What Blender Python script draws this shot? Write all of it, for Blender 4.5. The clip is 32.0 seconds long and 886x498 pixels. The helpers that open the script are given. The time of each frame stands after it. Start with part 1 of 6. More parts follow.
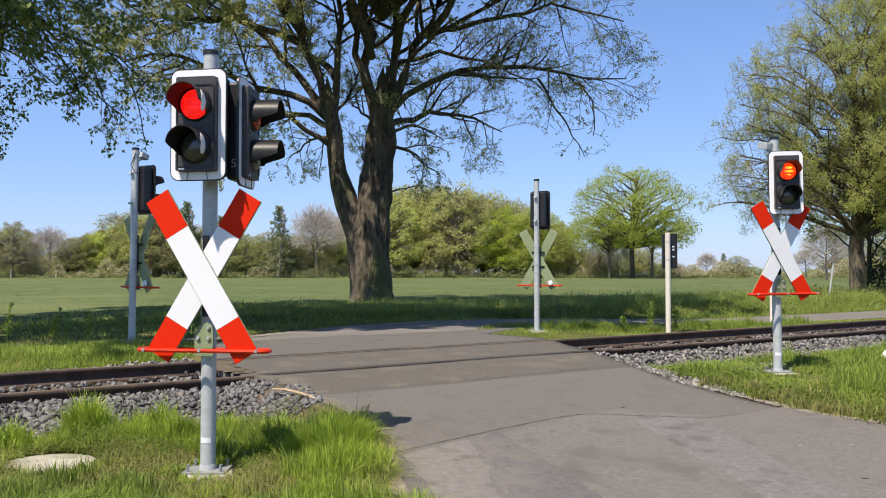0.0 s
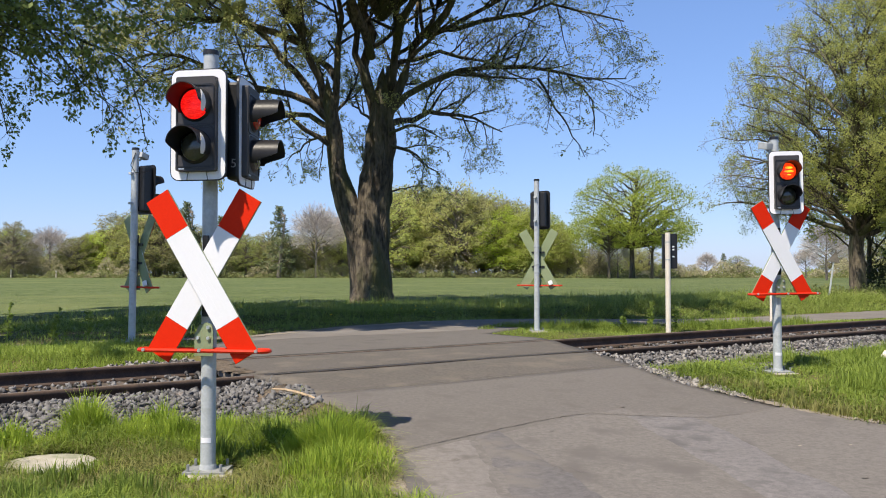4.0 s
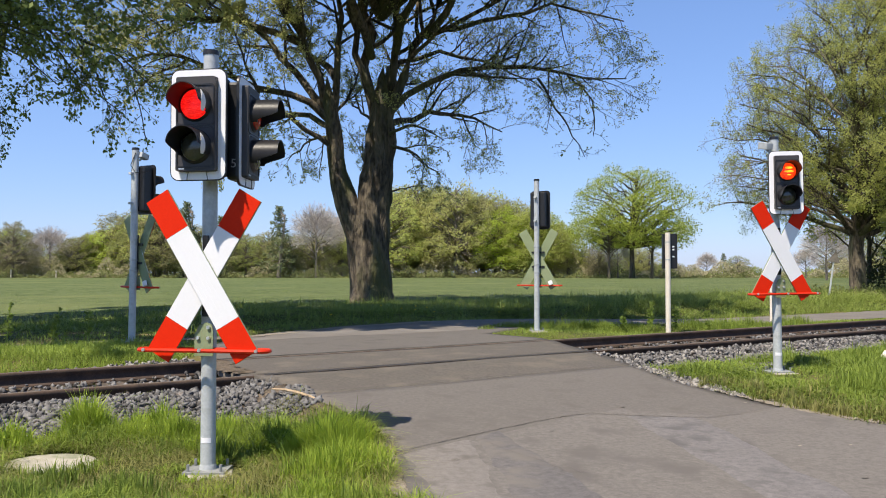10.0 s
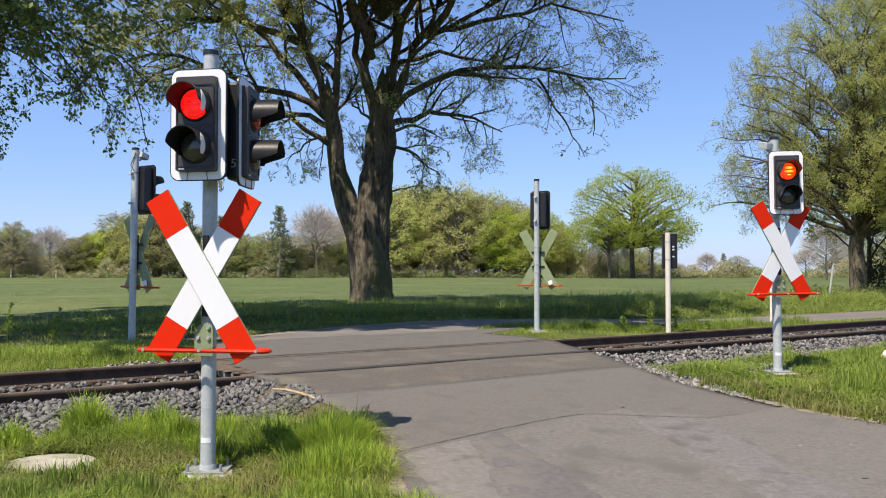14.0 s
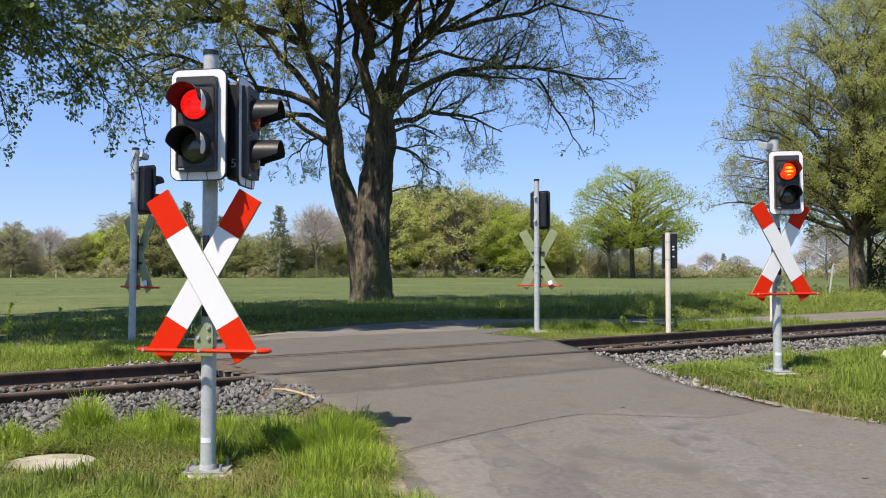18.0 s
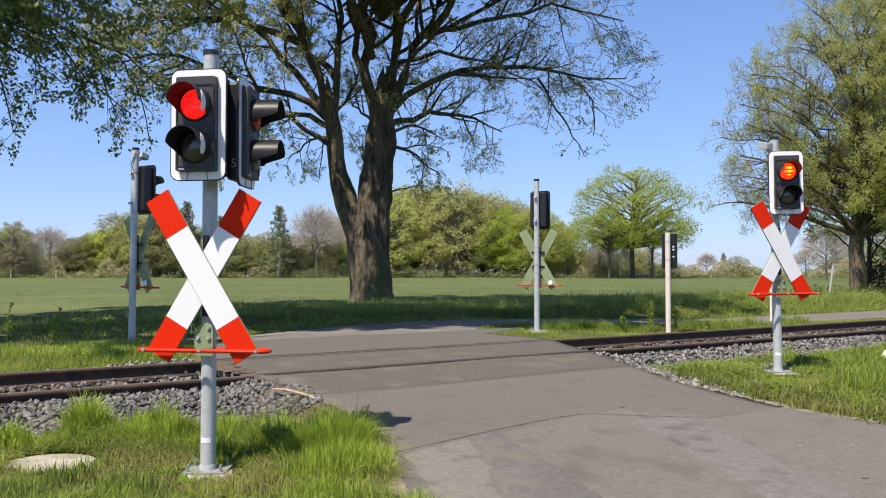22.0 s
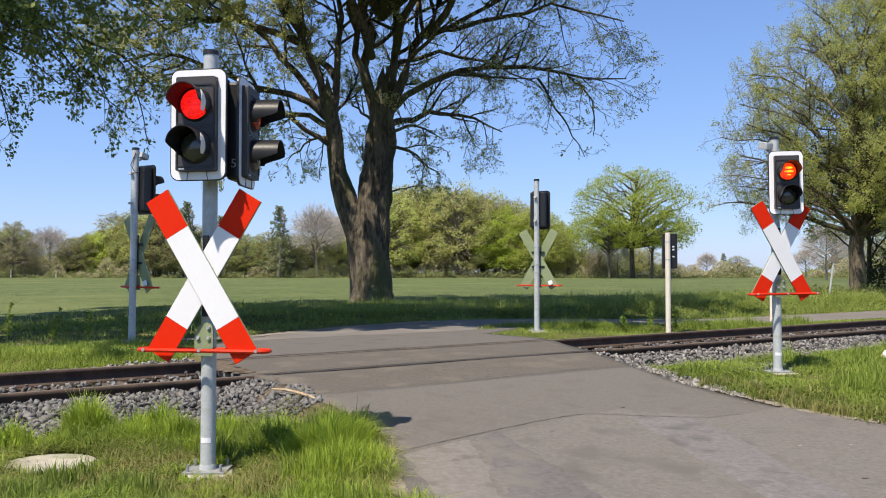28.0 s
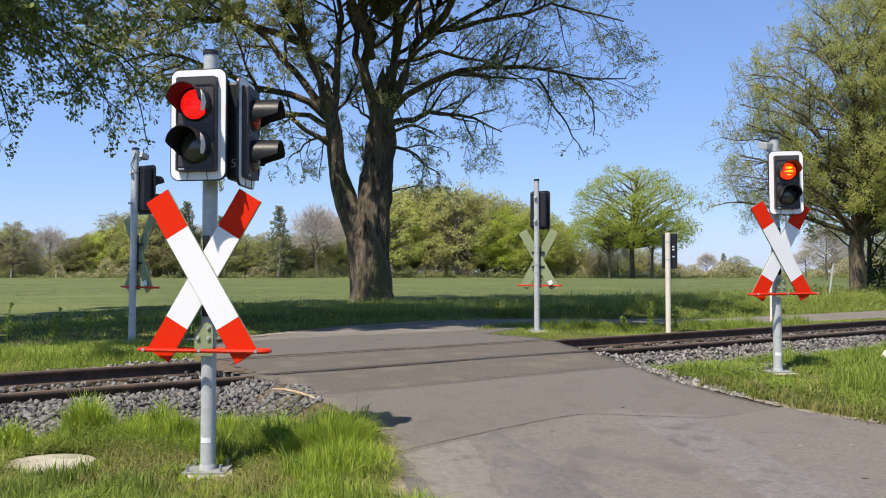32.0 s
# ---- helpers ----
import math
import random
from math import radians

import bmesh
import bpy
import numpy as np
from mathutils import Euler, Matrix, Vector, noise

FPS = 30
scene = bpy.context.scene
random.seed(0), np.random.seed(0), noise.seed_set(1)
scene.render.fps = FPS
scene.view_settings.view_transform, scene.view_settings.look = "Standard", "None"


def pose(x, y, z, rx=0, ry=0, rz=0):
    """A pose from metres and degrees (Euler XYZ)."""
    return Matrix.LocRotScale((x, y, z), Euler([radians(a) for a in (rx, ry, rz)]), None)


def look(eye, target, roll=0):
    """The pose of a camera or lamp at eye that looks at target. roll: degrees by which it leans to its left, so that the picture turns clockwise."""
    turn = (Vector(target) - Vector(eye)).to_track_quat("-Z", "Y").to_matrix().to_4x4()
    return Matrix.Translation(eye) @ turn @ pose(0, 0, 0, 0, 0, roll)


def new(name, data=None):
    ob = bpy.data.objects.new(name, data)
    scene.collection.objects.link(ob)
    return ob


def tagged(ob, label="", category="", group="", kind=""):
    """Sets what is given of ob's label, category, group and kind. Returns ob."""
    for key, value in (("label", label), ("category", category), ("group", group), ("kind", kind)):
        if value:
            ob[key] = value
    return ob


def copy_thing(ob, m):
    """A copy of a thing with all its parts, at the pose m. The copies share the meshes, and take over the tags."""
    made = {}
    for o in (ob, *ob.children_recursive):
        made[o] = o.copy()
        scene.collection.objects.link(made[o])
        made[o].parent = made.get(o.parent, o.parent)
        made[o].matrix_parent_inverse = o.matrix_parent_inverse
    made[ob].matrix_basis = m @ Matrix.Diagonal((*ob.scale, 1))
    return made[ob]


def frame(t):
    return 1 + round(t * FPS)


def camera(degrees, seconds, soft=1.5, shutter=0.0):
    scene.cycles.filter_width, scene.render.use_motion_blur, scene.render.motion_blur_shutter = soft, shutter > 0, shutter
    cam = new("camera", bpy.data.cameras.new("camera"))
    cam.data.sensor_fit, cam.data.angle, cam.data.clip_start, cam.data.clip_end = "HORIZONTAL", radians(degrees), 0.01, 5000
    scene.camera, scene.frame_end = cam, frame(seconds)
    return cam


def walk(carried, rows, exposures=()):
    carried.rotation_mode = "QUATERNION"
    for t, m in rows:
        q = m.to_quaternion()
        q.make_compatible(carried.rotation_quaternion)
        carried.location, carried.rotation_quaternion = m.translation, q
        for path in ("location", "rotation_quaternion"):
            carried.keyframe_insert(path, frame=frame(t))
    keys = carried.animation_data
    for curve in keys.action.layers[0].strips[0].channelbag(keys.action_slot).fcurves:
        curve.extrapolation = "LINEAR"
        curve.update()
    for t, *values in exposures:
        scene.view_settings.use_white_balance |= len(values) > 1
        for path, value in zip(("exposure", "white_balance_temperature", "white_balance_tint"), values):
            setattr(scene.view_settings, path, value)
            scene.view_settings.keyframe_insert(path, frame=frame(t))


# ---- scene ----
# World: metres, z = 0 at the top of the rails. The camera looks along +y.
cam = camera(56.5, 32.0, soft=1.0)
EYE = 0.968
VIEW = pose(0, 0, EYE, 91.61, 0, 0)
walk(cam, [(0.0, VIEW), (32.0, VIEW)], [(0.0, 0.52, 6470, 11), (32.0, 0.52, 6470, 11)])

# ---- light ----
SUN_EL, SUN_AZ = 59.0, 216.5          # degrees; azimuth from +y towards +x
SUN_STRENGTH, SKY_STRENGTH = 5.0, 0.11
world = bpy.data.worlds.new("sky")
world.use_nodes = True
scene.world = world
_sky = world.node_tree.nodes.new("ShaderNodeTexSky")
_sky.sky_type, _sky.sun_disc = "NISHITA", False
_sky.sun_elevation, _sky.sun_rotation = radians(SUN_EL), radians(SUN_AZ)
_sky.air_density, _sky.dust_density, _sky.ozone_density = 1.0, 0.3, 3.0
_bg = world.node_tree.nodes["Background"]
_tone = world.node_tree.nodes.new("ShaderNodeHueSaturation")
_tone.inputs["Saturation"].default_value, _tone.inputs["Hue"].default_value = 1.15, 0.505
world.node_tree.links.new(_sky.outputs["Color"], _tone.inputs["Color"])
_even = world.node_tree.nodes.new("ShaderNodeMix")      # a clear sky of even blue over the modelled one
_even.data_type = "RGBA"
_dir, _xyz, _fade = (world.node_tree.nodes.new("ShaderNode" + k) for k in ("TexCoord", "SeparateXYZ", "MapRange"))
_fade.inputs["From Max"].default_value, _fade.inputs["To Min"].default_value, _fade.inputs["To Max"].default_value = 0.6, 0.58, 0.1
world.node_tree.links.new(_dir.outputs["Generated"], _xyz.inputs[0])
world.node_tree.links.new(_xyz.outputs["Z"], _fade.inputs["Value"])
world.node_tree.links.new(_fade.outputs["Result"], _even.inputs[0])
_deep = world.node_tree.nodes.new("ShaderNodeMapRange")      # a clear sky darkens towards the zenith
_deep.interpolation_type = "SMOOTHSTEP"
_deep.inputs["From Min"].default_value, _deep.inputs["From Max"].default_value = 0.3, 1.0
_deep.inputs["To Min"].default_value, _deep.inputs["To Max"].default_value = SKY_STRENGTH, 0.5 * SKY_STRENGTH
world.node_tree.links.new(_xyz.outputs["Z"], _deep.inputs["Value"])
world.node_tree.links.new(_deep.outputs["Result"], _bg.inputs["Strength"])
_even.inputs[7].default_value = (2.05, 3.2, 6.7, 1)
world.node_tree.links.new(_tone.outputs["Color"], _even.inputs[6])
world.node_tree.links.new(_even.outputs[2], _bg.inputs["Color"])
_lamp = bpy.data.lights.new("sun", "SUN")
_lamp.energy, _lamp.angle, _lamp.color = SUN_STRENGTH, radians(0.53), (1.0, 0.9, 0.74)
sun = new("sun", _lamp)
_sd = Vector((math.sin(radians(SUN_AZ)) * math.cos(radians(SUN_EL)), math.cos(radians(SUN_AZ)) * math.cos(radians(SUN_EL)), math.sin(radians(SUN_EL))))
sun.matrix_world = look(_sd * 50, (0, 0, 0))


# ---- materials ----
def shader(name, base, second=None, rough=0.7, metal=0.0, scale=8.0, fine=80.0, bump=0.2, depth=0.01, mix=0.5,
           third=None, third_at=0.62, third_scale=1.5, coat=0.0, spec=0.5, emit=None, power=0.0, island=0.0, through_light=0.0, stretch=(1, 1, 1), vary=0.0):
    """A procedural surface: two tones mixed by noise at two scales, an optional third tone in patches, fine relief."""
    m = bpy.data.materials.new(name)
    m.use_nodes = True
    nt = m.node_tree
    n, l = nt.nodes, nt.links
    b = n["Principled BSDF"]
    second = second or tuple(c * 0.72 for c in base)
    tc = n.new("ShaderNodeTexCoord")
    mp = n.new("ShaderNodeMapping")
    mp.inputs["Scale"].default_value = stretch
    l.new(tc.outputs["Object"], mp.inputs["Vector"])
    big, small = n.new("ShaderNodeTexNoise"), n.new("ShaderNodeTexNoise")
    for t, s, d in ((big, scale, 5.0), (small, fine, 3.0)):
        t.inputs["Scale"].default_value, t.inputs["Detail"].default_value = s, d
        l.new(mp.outputs["Vector"], t.inputs["Vector"])
    add = n.new("ShaderNodeMath")
    add.operation = "MULTIPLY_ADD"
    l.new(small.outputs["Fac"], add.inputs[0])
    add.inputs[1].default_value = 0.9
    l.new(big.outputs["Fac"], add.inputs[2])
    rng = n.new("ShaderNodeMapRange")
    rng.inputs["From Min"].default_value, rng.inputs["From Max"].default_value = 0.95 - mix * 0.5, 0.95 + mix * 0.5
    l.new(add.outputs[0], rng.inputs["Value"])
    fac = rng.outputs["Result"]
    if island:
        geo = n.new("ShaderNodeNewGeometry")
        ad2 = n.new("ShaderNodeMix")
        ad2.data_type = "FLOAT"
        ad2.inputs[0].default_value = island
        l.new(fac, ad2.inputs[2])
        l.new(geo.outputs["Random Per Island"], ad2.inputs[3])
        fac = ad2.outputs[0]
    cm = n.new("ShaderNodeMix")
    cm.data_type = "RGBA"
    cm.inputs[6].default_value, cm.inputs[7].default_value = (*second, 1), (*base, 1)
    l.new(fac, cm.inputs[0])
    col = cm.outputs[2]
    if third:
        pn = n.new("ShaderNodeTexNoise")
        pn.inputs["Scale"].default_value, pn.inputs["Detail"].default_value = third_scale, 6.0
        l.new(mp.outputs["Vector"], pn.inputs["Vector"])
        pr = n.new("ShaderNodeMapRange")
        pr.inputs["From Min"].default_value, pr.inputs["From Max"].default_value = third_at - 0.07, third_at + 0.09
        l.new(pn.outputs["Fac"], pr.inputs["Value"])
        c3 = n.new("ShaderNodeMix")
        c3.data_type = "RGBA"
        c3.inputs[7].default_value = (*third, 1)
        l.new(pr.outputs["Result"], c3.inputs[0])
        l.new(col, c3.inputs[6])
        col = c3.outputs[2]
    if vary:
        info = n.new("ShaderNodeObjectInfo")
        hs = n.new("ShaderNodeHueSaturation")
        for slot, lo, hi in (("Value", 1 - vary, 1 + 0.35 * vary), ("Hue", 0.5 - 0.05 * vary, 0.5 + 0.06 * vary), ("Saturation", 1.0 - 0.5 * vary, 1.1)):
            mr = n.new("ShaderNodeMapRange")
            mr.inputs["To Min"].default_value, mr.inputs["To Max"].default_value = lo, hi
            l.new(info.outputs["Random"], mr.inputs["Value"])
            l.new(mr.outputs["Result"], hs.inputs[slot])
        l.new(col, hs.inputs["Color"])
        col = hs.outputs["Color"]
    l.new(col, b.inputs["Base Color"])
    rr = n.new("ShaderNodeMapRange")
    rr.inputs["To Min"].default_value, rr.inputs["To Max"].default_value = max(0.03, rough - 0.1), min(1.0, rough + 0.1)
    l.new(small.outputs["Fac"], rr.inputs["Value"])
    l.new(rr.outputs["Result"], b.inputs["Roughness"])
    b.inputs["Metallic"].default_value = metal
    b.inputs["Coat Weight"].default_value = coat
    b.inputs["Specular IOR Level"].default_value = spec
    if bump:
        bn = n.new("ShaderNodeBump")
        bn.inputs["Strength"].default_value, bn.inputs["Distance"].default_value = bump, depth
        l.new(add.outputs[0], bn.inputs["Height"])
        l.new(bn.outputs["Normal"], b.inputs["Normal"])
    if emit:
        em = n.new("ShaderNodeMix")
        em.data_type = "RGBA"
        em.inputs[6].default_value, em.inputs[7].default_value = (emit[0] * 0.55, emit[1] * 0.15, emit[2] * 0.5, 1), (*emit, 1)
        l.new(fac, em.inputs[0])
        l.new(em.outputs[2], b.inputs["Emission Color"])
        b.inputs["Emission Strength"].default_value = power
    if through_light:
        tr = n.new("ShaderNodeBsdfTranslucent")
        l.new(col, tr.inputs["Color"])
        ms = n.new("ShaderNodeMixShader")
        ms.inputs[0].default_value = through_light
        l.new(b.outputs[0], ms.inputs[1])
        l.new(tr.outputs[0], ms.inputs[2])
        l.new(ms.outputs[0], n["Material Output"].inputs["Surface"])
    return m


M = {}
M["ground"] = shader("meadow_soil", (0.1, 0.115, 0.03), (0.065, 0.07, 0.024), 0.95, scale=1.2, fine=26, bump=0.5, depth=0.03, third=(0.2, 0.15, 0.08), third_at=0.6, third_scale=0.9, spec=0.1)
M["field"] = shader("crop_field", (0.153, 0.187, 0.077), (0.073, 0.102, 0.035), 0.9, scale=1.6, fine=7, bump=1.0, depth=0.2, mix=0.4, third=(0.16, 0.185, 0.075), third_at=0.58, third_scale=0.09, spec=0.1)
M["asphalt"] = shader("crossing_asphalt", (0.158, 0.145, 0.134), (0.118, 0.108, 0.1), 0.85, scale=32, fine=110, bump=0.15, depth=0.002, third=(0.12, 0.109, 0.1), third_at=0.62, third_scale=3.5, spec=0.2)
M["asphalt_far"] = shader("dusty_crossing_asphalt", (0.143, 0.131, 0.119), (0.105, 0.096, 0.088), 0.85, scale=30, fine=110, bump=0.15, depth=0.002, third=(0.1, 0.091, 0.083), third_at=0.62, third_scale=2.5, spec=0.2)
M["asphalt_new"] = shader("track_asphalt", (0.136, 0.122, 0.108), (0.083, 0.075, 0.067), 0.85, scale=30, fine=110, bump=0.2, depth=0.003, third=(0.15, 0.131, 0.109), third_at=0.6, third_scale=2.2, spec=0.2)
M["asphalt_old"] = shader("worn_lane_asphalt", (0.184, 0.169, 0.157), (0.125, 0.115, 0.107), 0.85, scale=28, fine=100, bump=0.2, depth=0.002, third=(0.124, 0.113, 0.106), third_at=0.58, third_scale=3, spec=0.2)
M["asphalt_pale"] = shader("pale_worn_asphalt", (0.214, 0.197, 0.184), (0.155, 0.142, 0.132), 0.88, scale=26, fine=100, bump=0.2, depth=0.003, third=(0.132, 0.12, 0.11), third_at=0.6, third_scale=5, spec=0.2)
M["repair_dark"] = shader("dark_surface_dressing", (0.155, 0.145, 0.144), (0.104, 0.097, 0.097), 0.8, scale=22, fine=100, bump=0.2, depth=0.003, mix=0.45, spec=0.2, third=(0.158, 0.144, 0.132), third_at=0.55, third_scale=4)
M["repair"] = shader("grey_surface_dressing", (0.198, 0.185, 0.183), (0.13, 0.122, 0.122), 0.8, scale=22, fine=100, bump=0.2, depth=0.003, mix=0.45, spec=0.2, third=(0.11, 0.104, 0.104), third_at=0.58, third_scale=4)
M["lane"] = shader("lane_asphalt", (0.2, 0.183, 0.166), (0.14, 0.128, 0.116), 0.9, scale=1.1, fine=120, bump=0.3, depth=0.004, spec=0.2)
M["grit"] = shader("pale_gravel_verge", (0.3, 0.26, 0.21), (0.2, 0.175, 0.14), 0.95, scale=4, fine=60, bump=0.6, depth=0.02, spec=0.2)
M["crack"] = shader("black_line", (0.022, 0.02, 0.02), (0.04, 0.036, 0.034), 0.8, scale=9, fine=90)
M["seam"] = shader("asphalt_seam", (0.11, 0.098, 0.087), (0.15, 0.133, 0.117), 0.85, scale=9, fine=90)
M["fine_crack"] = shader("fine_crack", (0.108, 0.099, 0.094), (0.14, 0.128, 0.119), 0.85, scale=9, fine=90)
M["stone"] = shader("granite_ballast", (0.235, 0.23, 0.23), (0.03, 0.029, 0.03), 0.85, scale=9, fine=90, bump=0.35, depth=0.004, island=0.9, third=(0.22, 0.17, 0.135), third_at=0.7, third_scale=9, spec=0.2)
M["grit_stone"] = shader("pale_pebbles", (0.36, 0.32, 0.26), (0.14, 0.12, 0.1), 0.9, scale=9, fine=90, bump=0.3, depth=0.003, island=0.8, spec=0.2)
M["spill"] = shader("pale_spilled_stone", (0.36, 0.34, 0.32), (0.1, 0.092, 0.086), 0.85, scale=9, fine=90, bump=0.35, depth=0.004, island=0.9, spec=0.2)
M["bed"] = shader("ballast_bed", (0.2, 0.16, 0.12), (0.08, 0.063, 0.048), 0.95, scale=14, fine=60, bump=0.9, depth=0.03, spec=0.2)
M["rust"] = shader("rail_rust", (0.09, 0.057, 0.039), (0.034, 0.023, 0.018), 0.85, scale=6, fine=60, bump=0.25, depth=0.003)
M["railtop"] = shader("polished_rail_steel", (0.2, 0.155, 0.12), (0.13, 0.1, 0.078), 0.6, 0.4, scale=3, fine=40, bump=0.05, depth=0.001, stretch=(1, 1, 1))
M["sleeper"] = shader("dark_timber_sleeper", (0.12, 0.095, 0.075), (0.06, 0.05, 0.042), 0.9, scale=5, fine=40, bump=0.6, depth=0.008)
M["galv"] = shader("galvanised_steel", (0.5, 0.525, 0.54), (0.4, 0.425, 0.44), 0.45, 0.12, scale=22, fine=70, bump=0.06, depth=0.002, third=(0.36, 0.37, 0.37), third_at=0.62, third_scale=9)
M["galv_dull"] = shader("dull_weathered_zinc", (0.3, 0.31, 0.31), (0.19, 0.2, 0.2), 0.6, 0.1, scale=20, fine=70, bump=0.1, depth=0.002)
M["black"] = shader("black_plastic", (0.014, 0.014, 0.016), (0.01, 0.01, 0.011), 0.42, scale=9, fine=60, bump=0.05, depth=0.001)
M["visor"] = shader("matt_black_hood", (0.022, 0.022, 0.024), (0.016, 0.016, 0.018), 0.4, scale=9, fine=60, bump=0.05, depth=0.001, spec=0.2)
M["panel"] = shader("dark_grey_panel", (0.04, 0.038, 0.042), (0.03, 0.028, 0.031), 0.55, scale=9, fine=60, bump=0.05, depth=0.001)
M["white"] = shader("white_reflective_sheet", (0.79, 0.79, 0.825), (0.75, 0.75, 0.785), 0.35, scale=5, fine=60, bump=0.03, depth=0.001, mix=0.8)
M["red"] = shader("red_reflective_sheet", (0.7, 0.026, 0.004), (0.62, 0.02, 0.003), 0.5, scale=5, fine=60, bump=0.03, depth=0.001, mix=0.8, spec=0.1)
M["redpaint"] = shader("red_paint", (0.68, 0.036, 0.01), (0.54, 0.026, 0.008), 0.4, scale=12, fine=80, bump=0.06, depth=0.001, spec=0.25)
M["olive"] = shader("olive_green_back", (0.24, 0.285, 0.16), (0.19, 0.23, 0.125), 0.55, scale=6, fine=60, bump=0.05, depth=0.001)
M["bolt"] = shader("zinc_bolt", (0.7, 0.71, 0.72), (0.5, 0.51, 0.52), 0.35, 0.7, scale=40, fine=120, bump=0)
M["concrete"] = shader("weathered_concrete", (0.46, 0.43, 0.36), (0.34, 0.31, 0.25), 0.9, scale=8, fine=70, bump=0.4, depth=0.006, third=(0.24, 0.25, 0.17), third_at=0.6, third_scale=5)
M["lamp_red"] = shader("lit_red_lens", (0.22, 0.008, 0.006), (0.12, 0.005, 0.005), 0.25, scale=30, fine=110, bump=0.6, depth=0.005, emit=(1.0, 0.014, 0.008), power=0.85, stretch=(0.5, 1, 2.2))
M["lamp_amber"] = shader("lit_orange_red_lens", (0.4, 0.02, 0.006), (0.3, 0.012, 0.005), 0.25, scale=30, fine=110, bump=0.5, depth=0.004, emit=(1.0, 0.075, 0.006), power=0.9)
M["lamp_core"] = shader("bright_orange_lamp_core", (0.7, 0.1, 0.01), (0.6, 0.06, 0.01), 0.25, scale=30, fine=110, bump=0.5, depth=0.004, emit=(1.0, 0.4, 0.015), power=1.9)
M["lens_dark"] = shader("unlit_dark_lens", (0.045, 0.05, 0.045), (0.03, 0.034, 0.03), 0.12, scale=30, fine=110, bump=0.25, depth=0.003, coat=0.5)
M["lens_red"] = shader("unlit_red_lens", (0.5, 0.03, 0.015), (0.3, 0.02, 0.01), 0.2, scale=30, fine=110, bump=0.25, depth=0.003)
M["sheen"] = shader("painted_hood_sheen", (0.72, 0.71, 0.7), (0.62, 0.61, 0.6), 0.4, scale=30, fine=110, bump=0)
M["cream"] = shader("cream_plastic_pipe", (0.74, 0.68, 0.6), (0.66, 0.6, 0.52), 0.5, scale=6, fine=50, bump=0.05, depth=0.001)
M["text"] = shader("grey_marking", (0.45, 0.45, 0.45), (0.35, 0.35, 0.35), 0.6, scale=20, fine=80, bump=0)
M["bark"] = shader("oak_bark", (0.162, 0.133, 0.095), (0.04, 0.032, 0.024), 0.95, scale=4.2, fine=13, bump=1.0, depth=0.12, mix=0.35, third=(0.085, 0.088, 0.038), third_at=0.54, third_scale=1.1, stretch=(1, 1, 0.28))
M["bark_far"] = shader("grey_bark", (0.24, 0.21, 0.165), (0.13, 0.11, 0.09), 0.95, scale=2, fine=9, bump=0.6, depth=0.04)
M["stick"] = shader("dry_pale_wood", (0.45, 0.34, 0.22), (0.3, 0.22, 0.14), 0.85, scale=12, fine=60, bump=0.3, depth=0.003)


def leaf_shader(name, a, b, t=0.35, vary=0.0, island=0.6):
    return shader(name, a, b, 0.6, scale=0.35, fine=3.0, bump=0, island=island, through_light=t, spec=0.2, vary=vary)


M["leaf_oak"] = leaf_shader("young_oak_leaves", (0.52, 0.53, 0.21), (0.37, 0.385, 0.15), 0.6)
# darker than the other oak leaves: the sprays' shade is put into the colour
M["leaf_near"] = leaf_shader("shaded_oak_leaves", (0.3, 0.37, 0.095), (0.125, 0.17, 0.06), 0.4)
M["leaf_right"] = leaf_shader("olive_spring_leaves", (0.5, 0.53, 0.165), (0.38, 0.41, 0.13), 0.65, 0.0, 0.35)
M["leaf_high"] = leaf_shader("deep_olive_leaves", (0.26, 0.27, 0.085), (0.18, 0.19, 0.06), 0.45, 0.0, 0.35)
M["leaf_bright"] = leaf_shader("bright_spring_leaves", (0.51, 0.57, 0.135), (0.4, 0.46, 0.11), 0.6, 0.2, 0.3)
M["leaf_mid"] = leaf_shader("mid_green_leaves", (0.68, 0.7, 0.245), (0.56, 0.58, 0.2), 0.68, 0.45, 0.25)
M["leaf_dull"] = leaf_shader("dull_budding_twigs", (0.5, 0.49, 0.235), (0.39, 0.38, 0.18), 0.62, 0.35, 0.3)
M["under_brown"] = leaf_shader("brown_undergrowth", (0.5, 0.46, 0.3), (0.36, 0.33, 0.21), 0.4, 0.0, 0.3)
M["under_green"] = leaf_shader("green_undergrowth", (0.25, 0.27, 0.1), (0.15, 0.17, 0.062), 0.4)
M["grass_lush"] = leaf_shader("tall_bright_grass", (0.48, 0.58, 0.082), (0.21, 0.31, 0.042), 0.5)
M["leaf_field"] = leaf_shader("field_oak_leaves", (0.42, 0.49, 0.095), (0.31, 0.365, 0.072), 0.58, 0.0, 0.35)
M["leaf_bare"] = leaf_shader("grey_bare_twigs", (0.6, 0.55, 0.52), (0.45, 0.41, 0.385), 0.1)
# near-black leaf colour that stands in for shade
M["leaf_shade_fill"] = leaf_shader("painted_shade_leaves", (0.07, 0.085, 0.035), (0.04, 0.05, 0.022), 0.15)
M["leaf_olive"] = leaf_shader("dull_olive_leaves", (0.45, 0.49, 0.17), (0.35, 0.385, 0.13), 0.65, 0.3, 0.3)
M["leaf_dark"] = leaf_shader("dark_conifer_green", (0.2, 0.235, 0.11), (0.125, 0.15, 0.075), 0.3)
M["grass"] = leaf_shader("lush_grass", (0.37, 0.46, 0.085), (0.11, 0.17, 0.032), 0.4)
M["grass_dry"] = leaf_shader("short_dry_grass", (0.37, 0.34, 0.125), (0.14, 0.17, 0.05), 0.35)
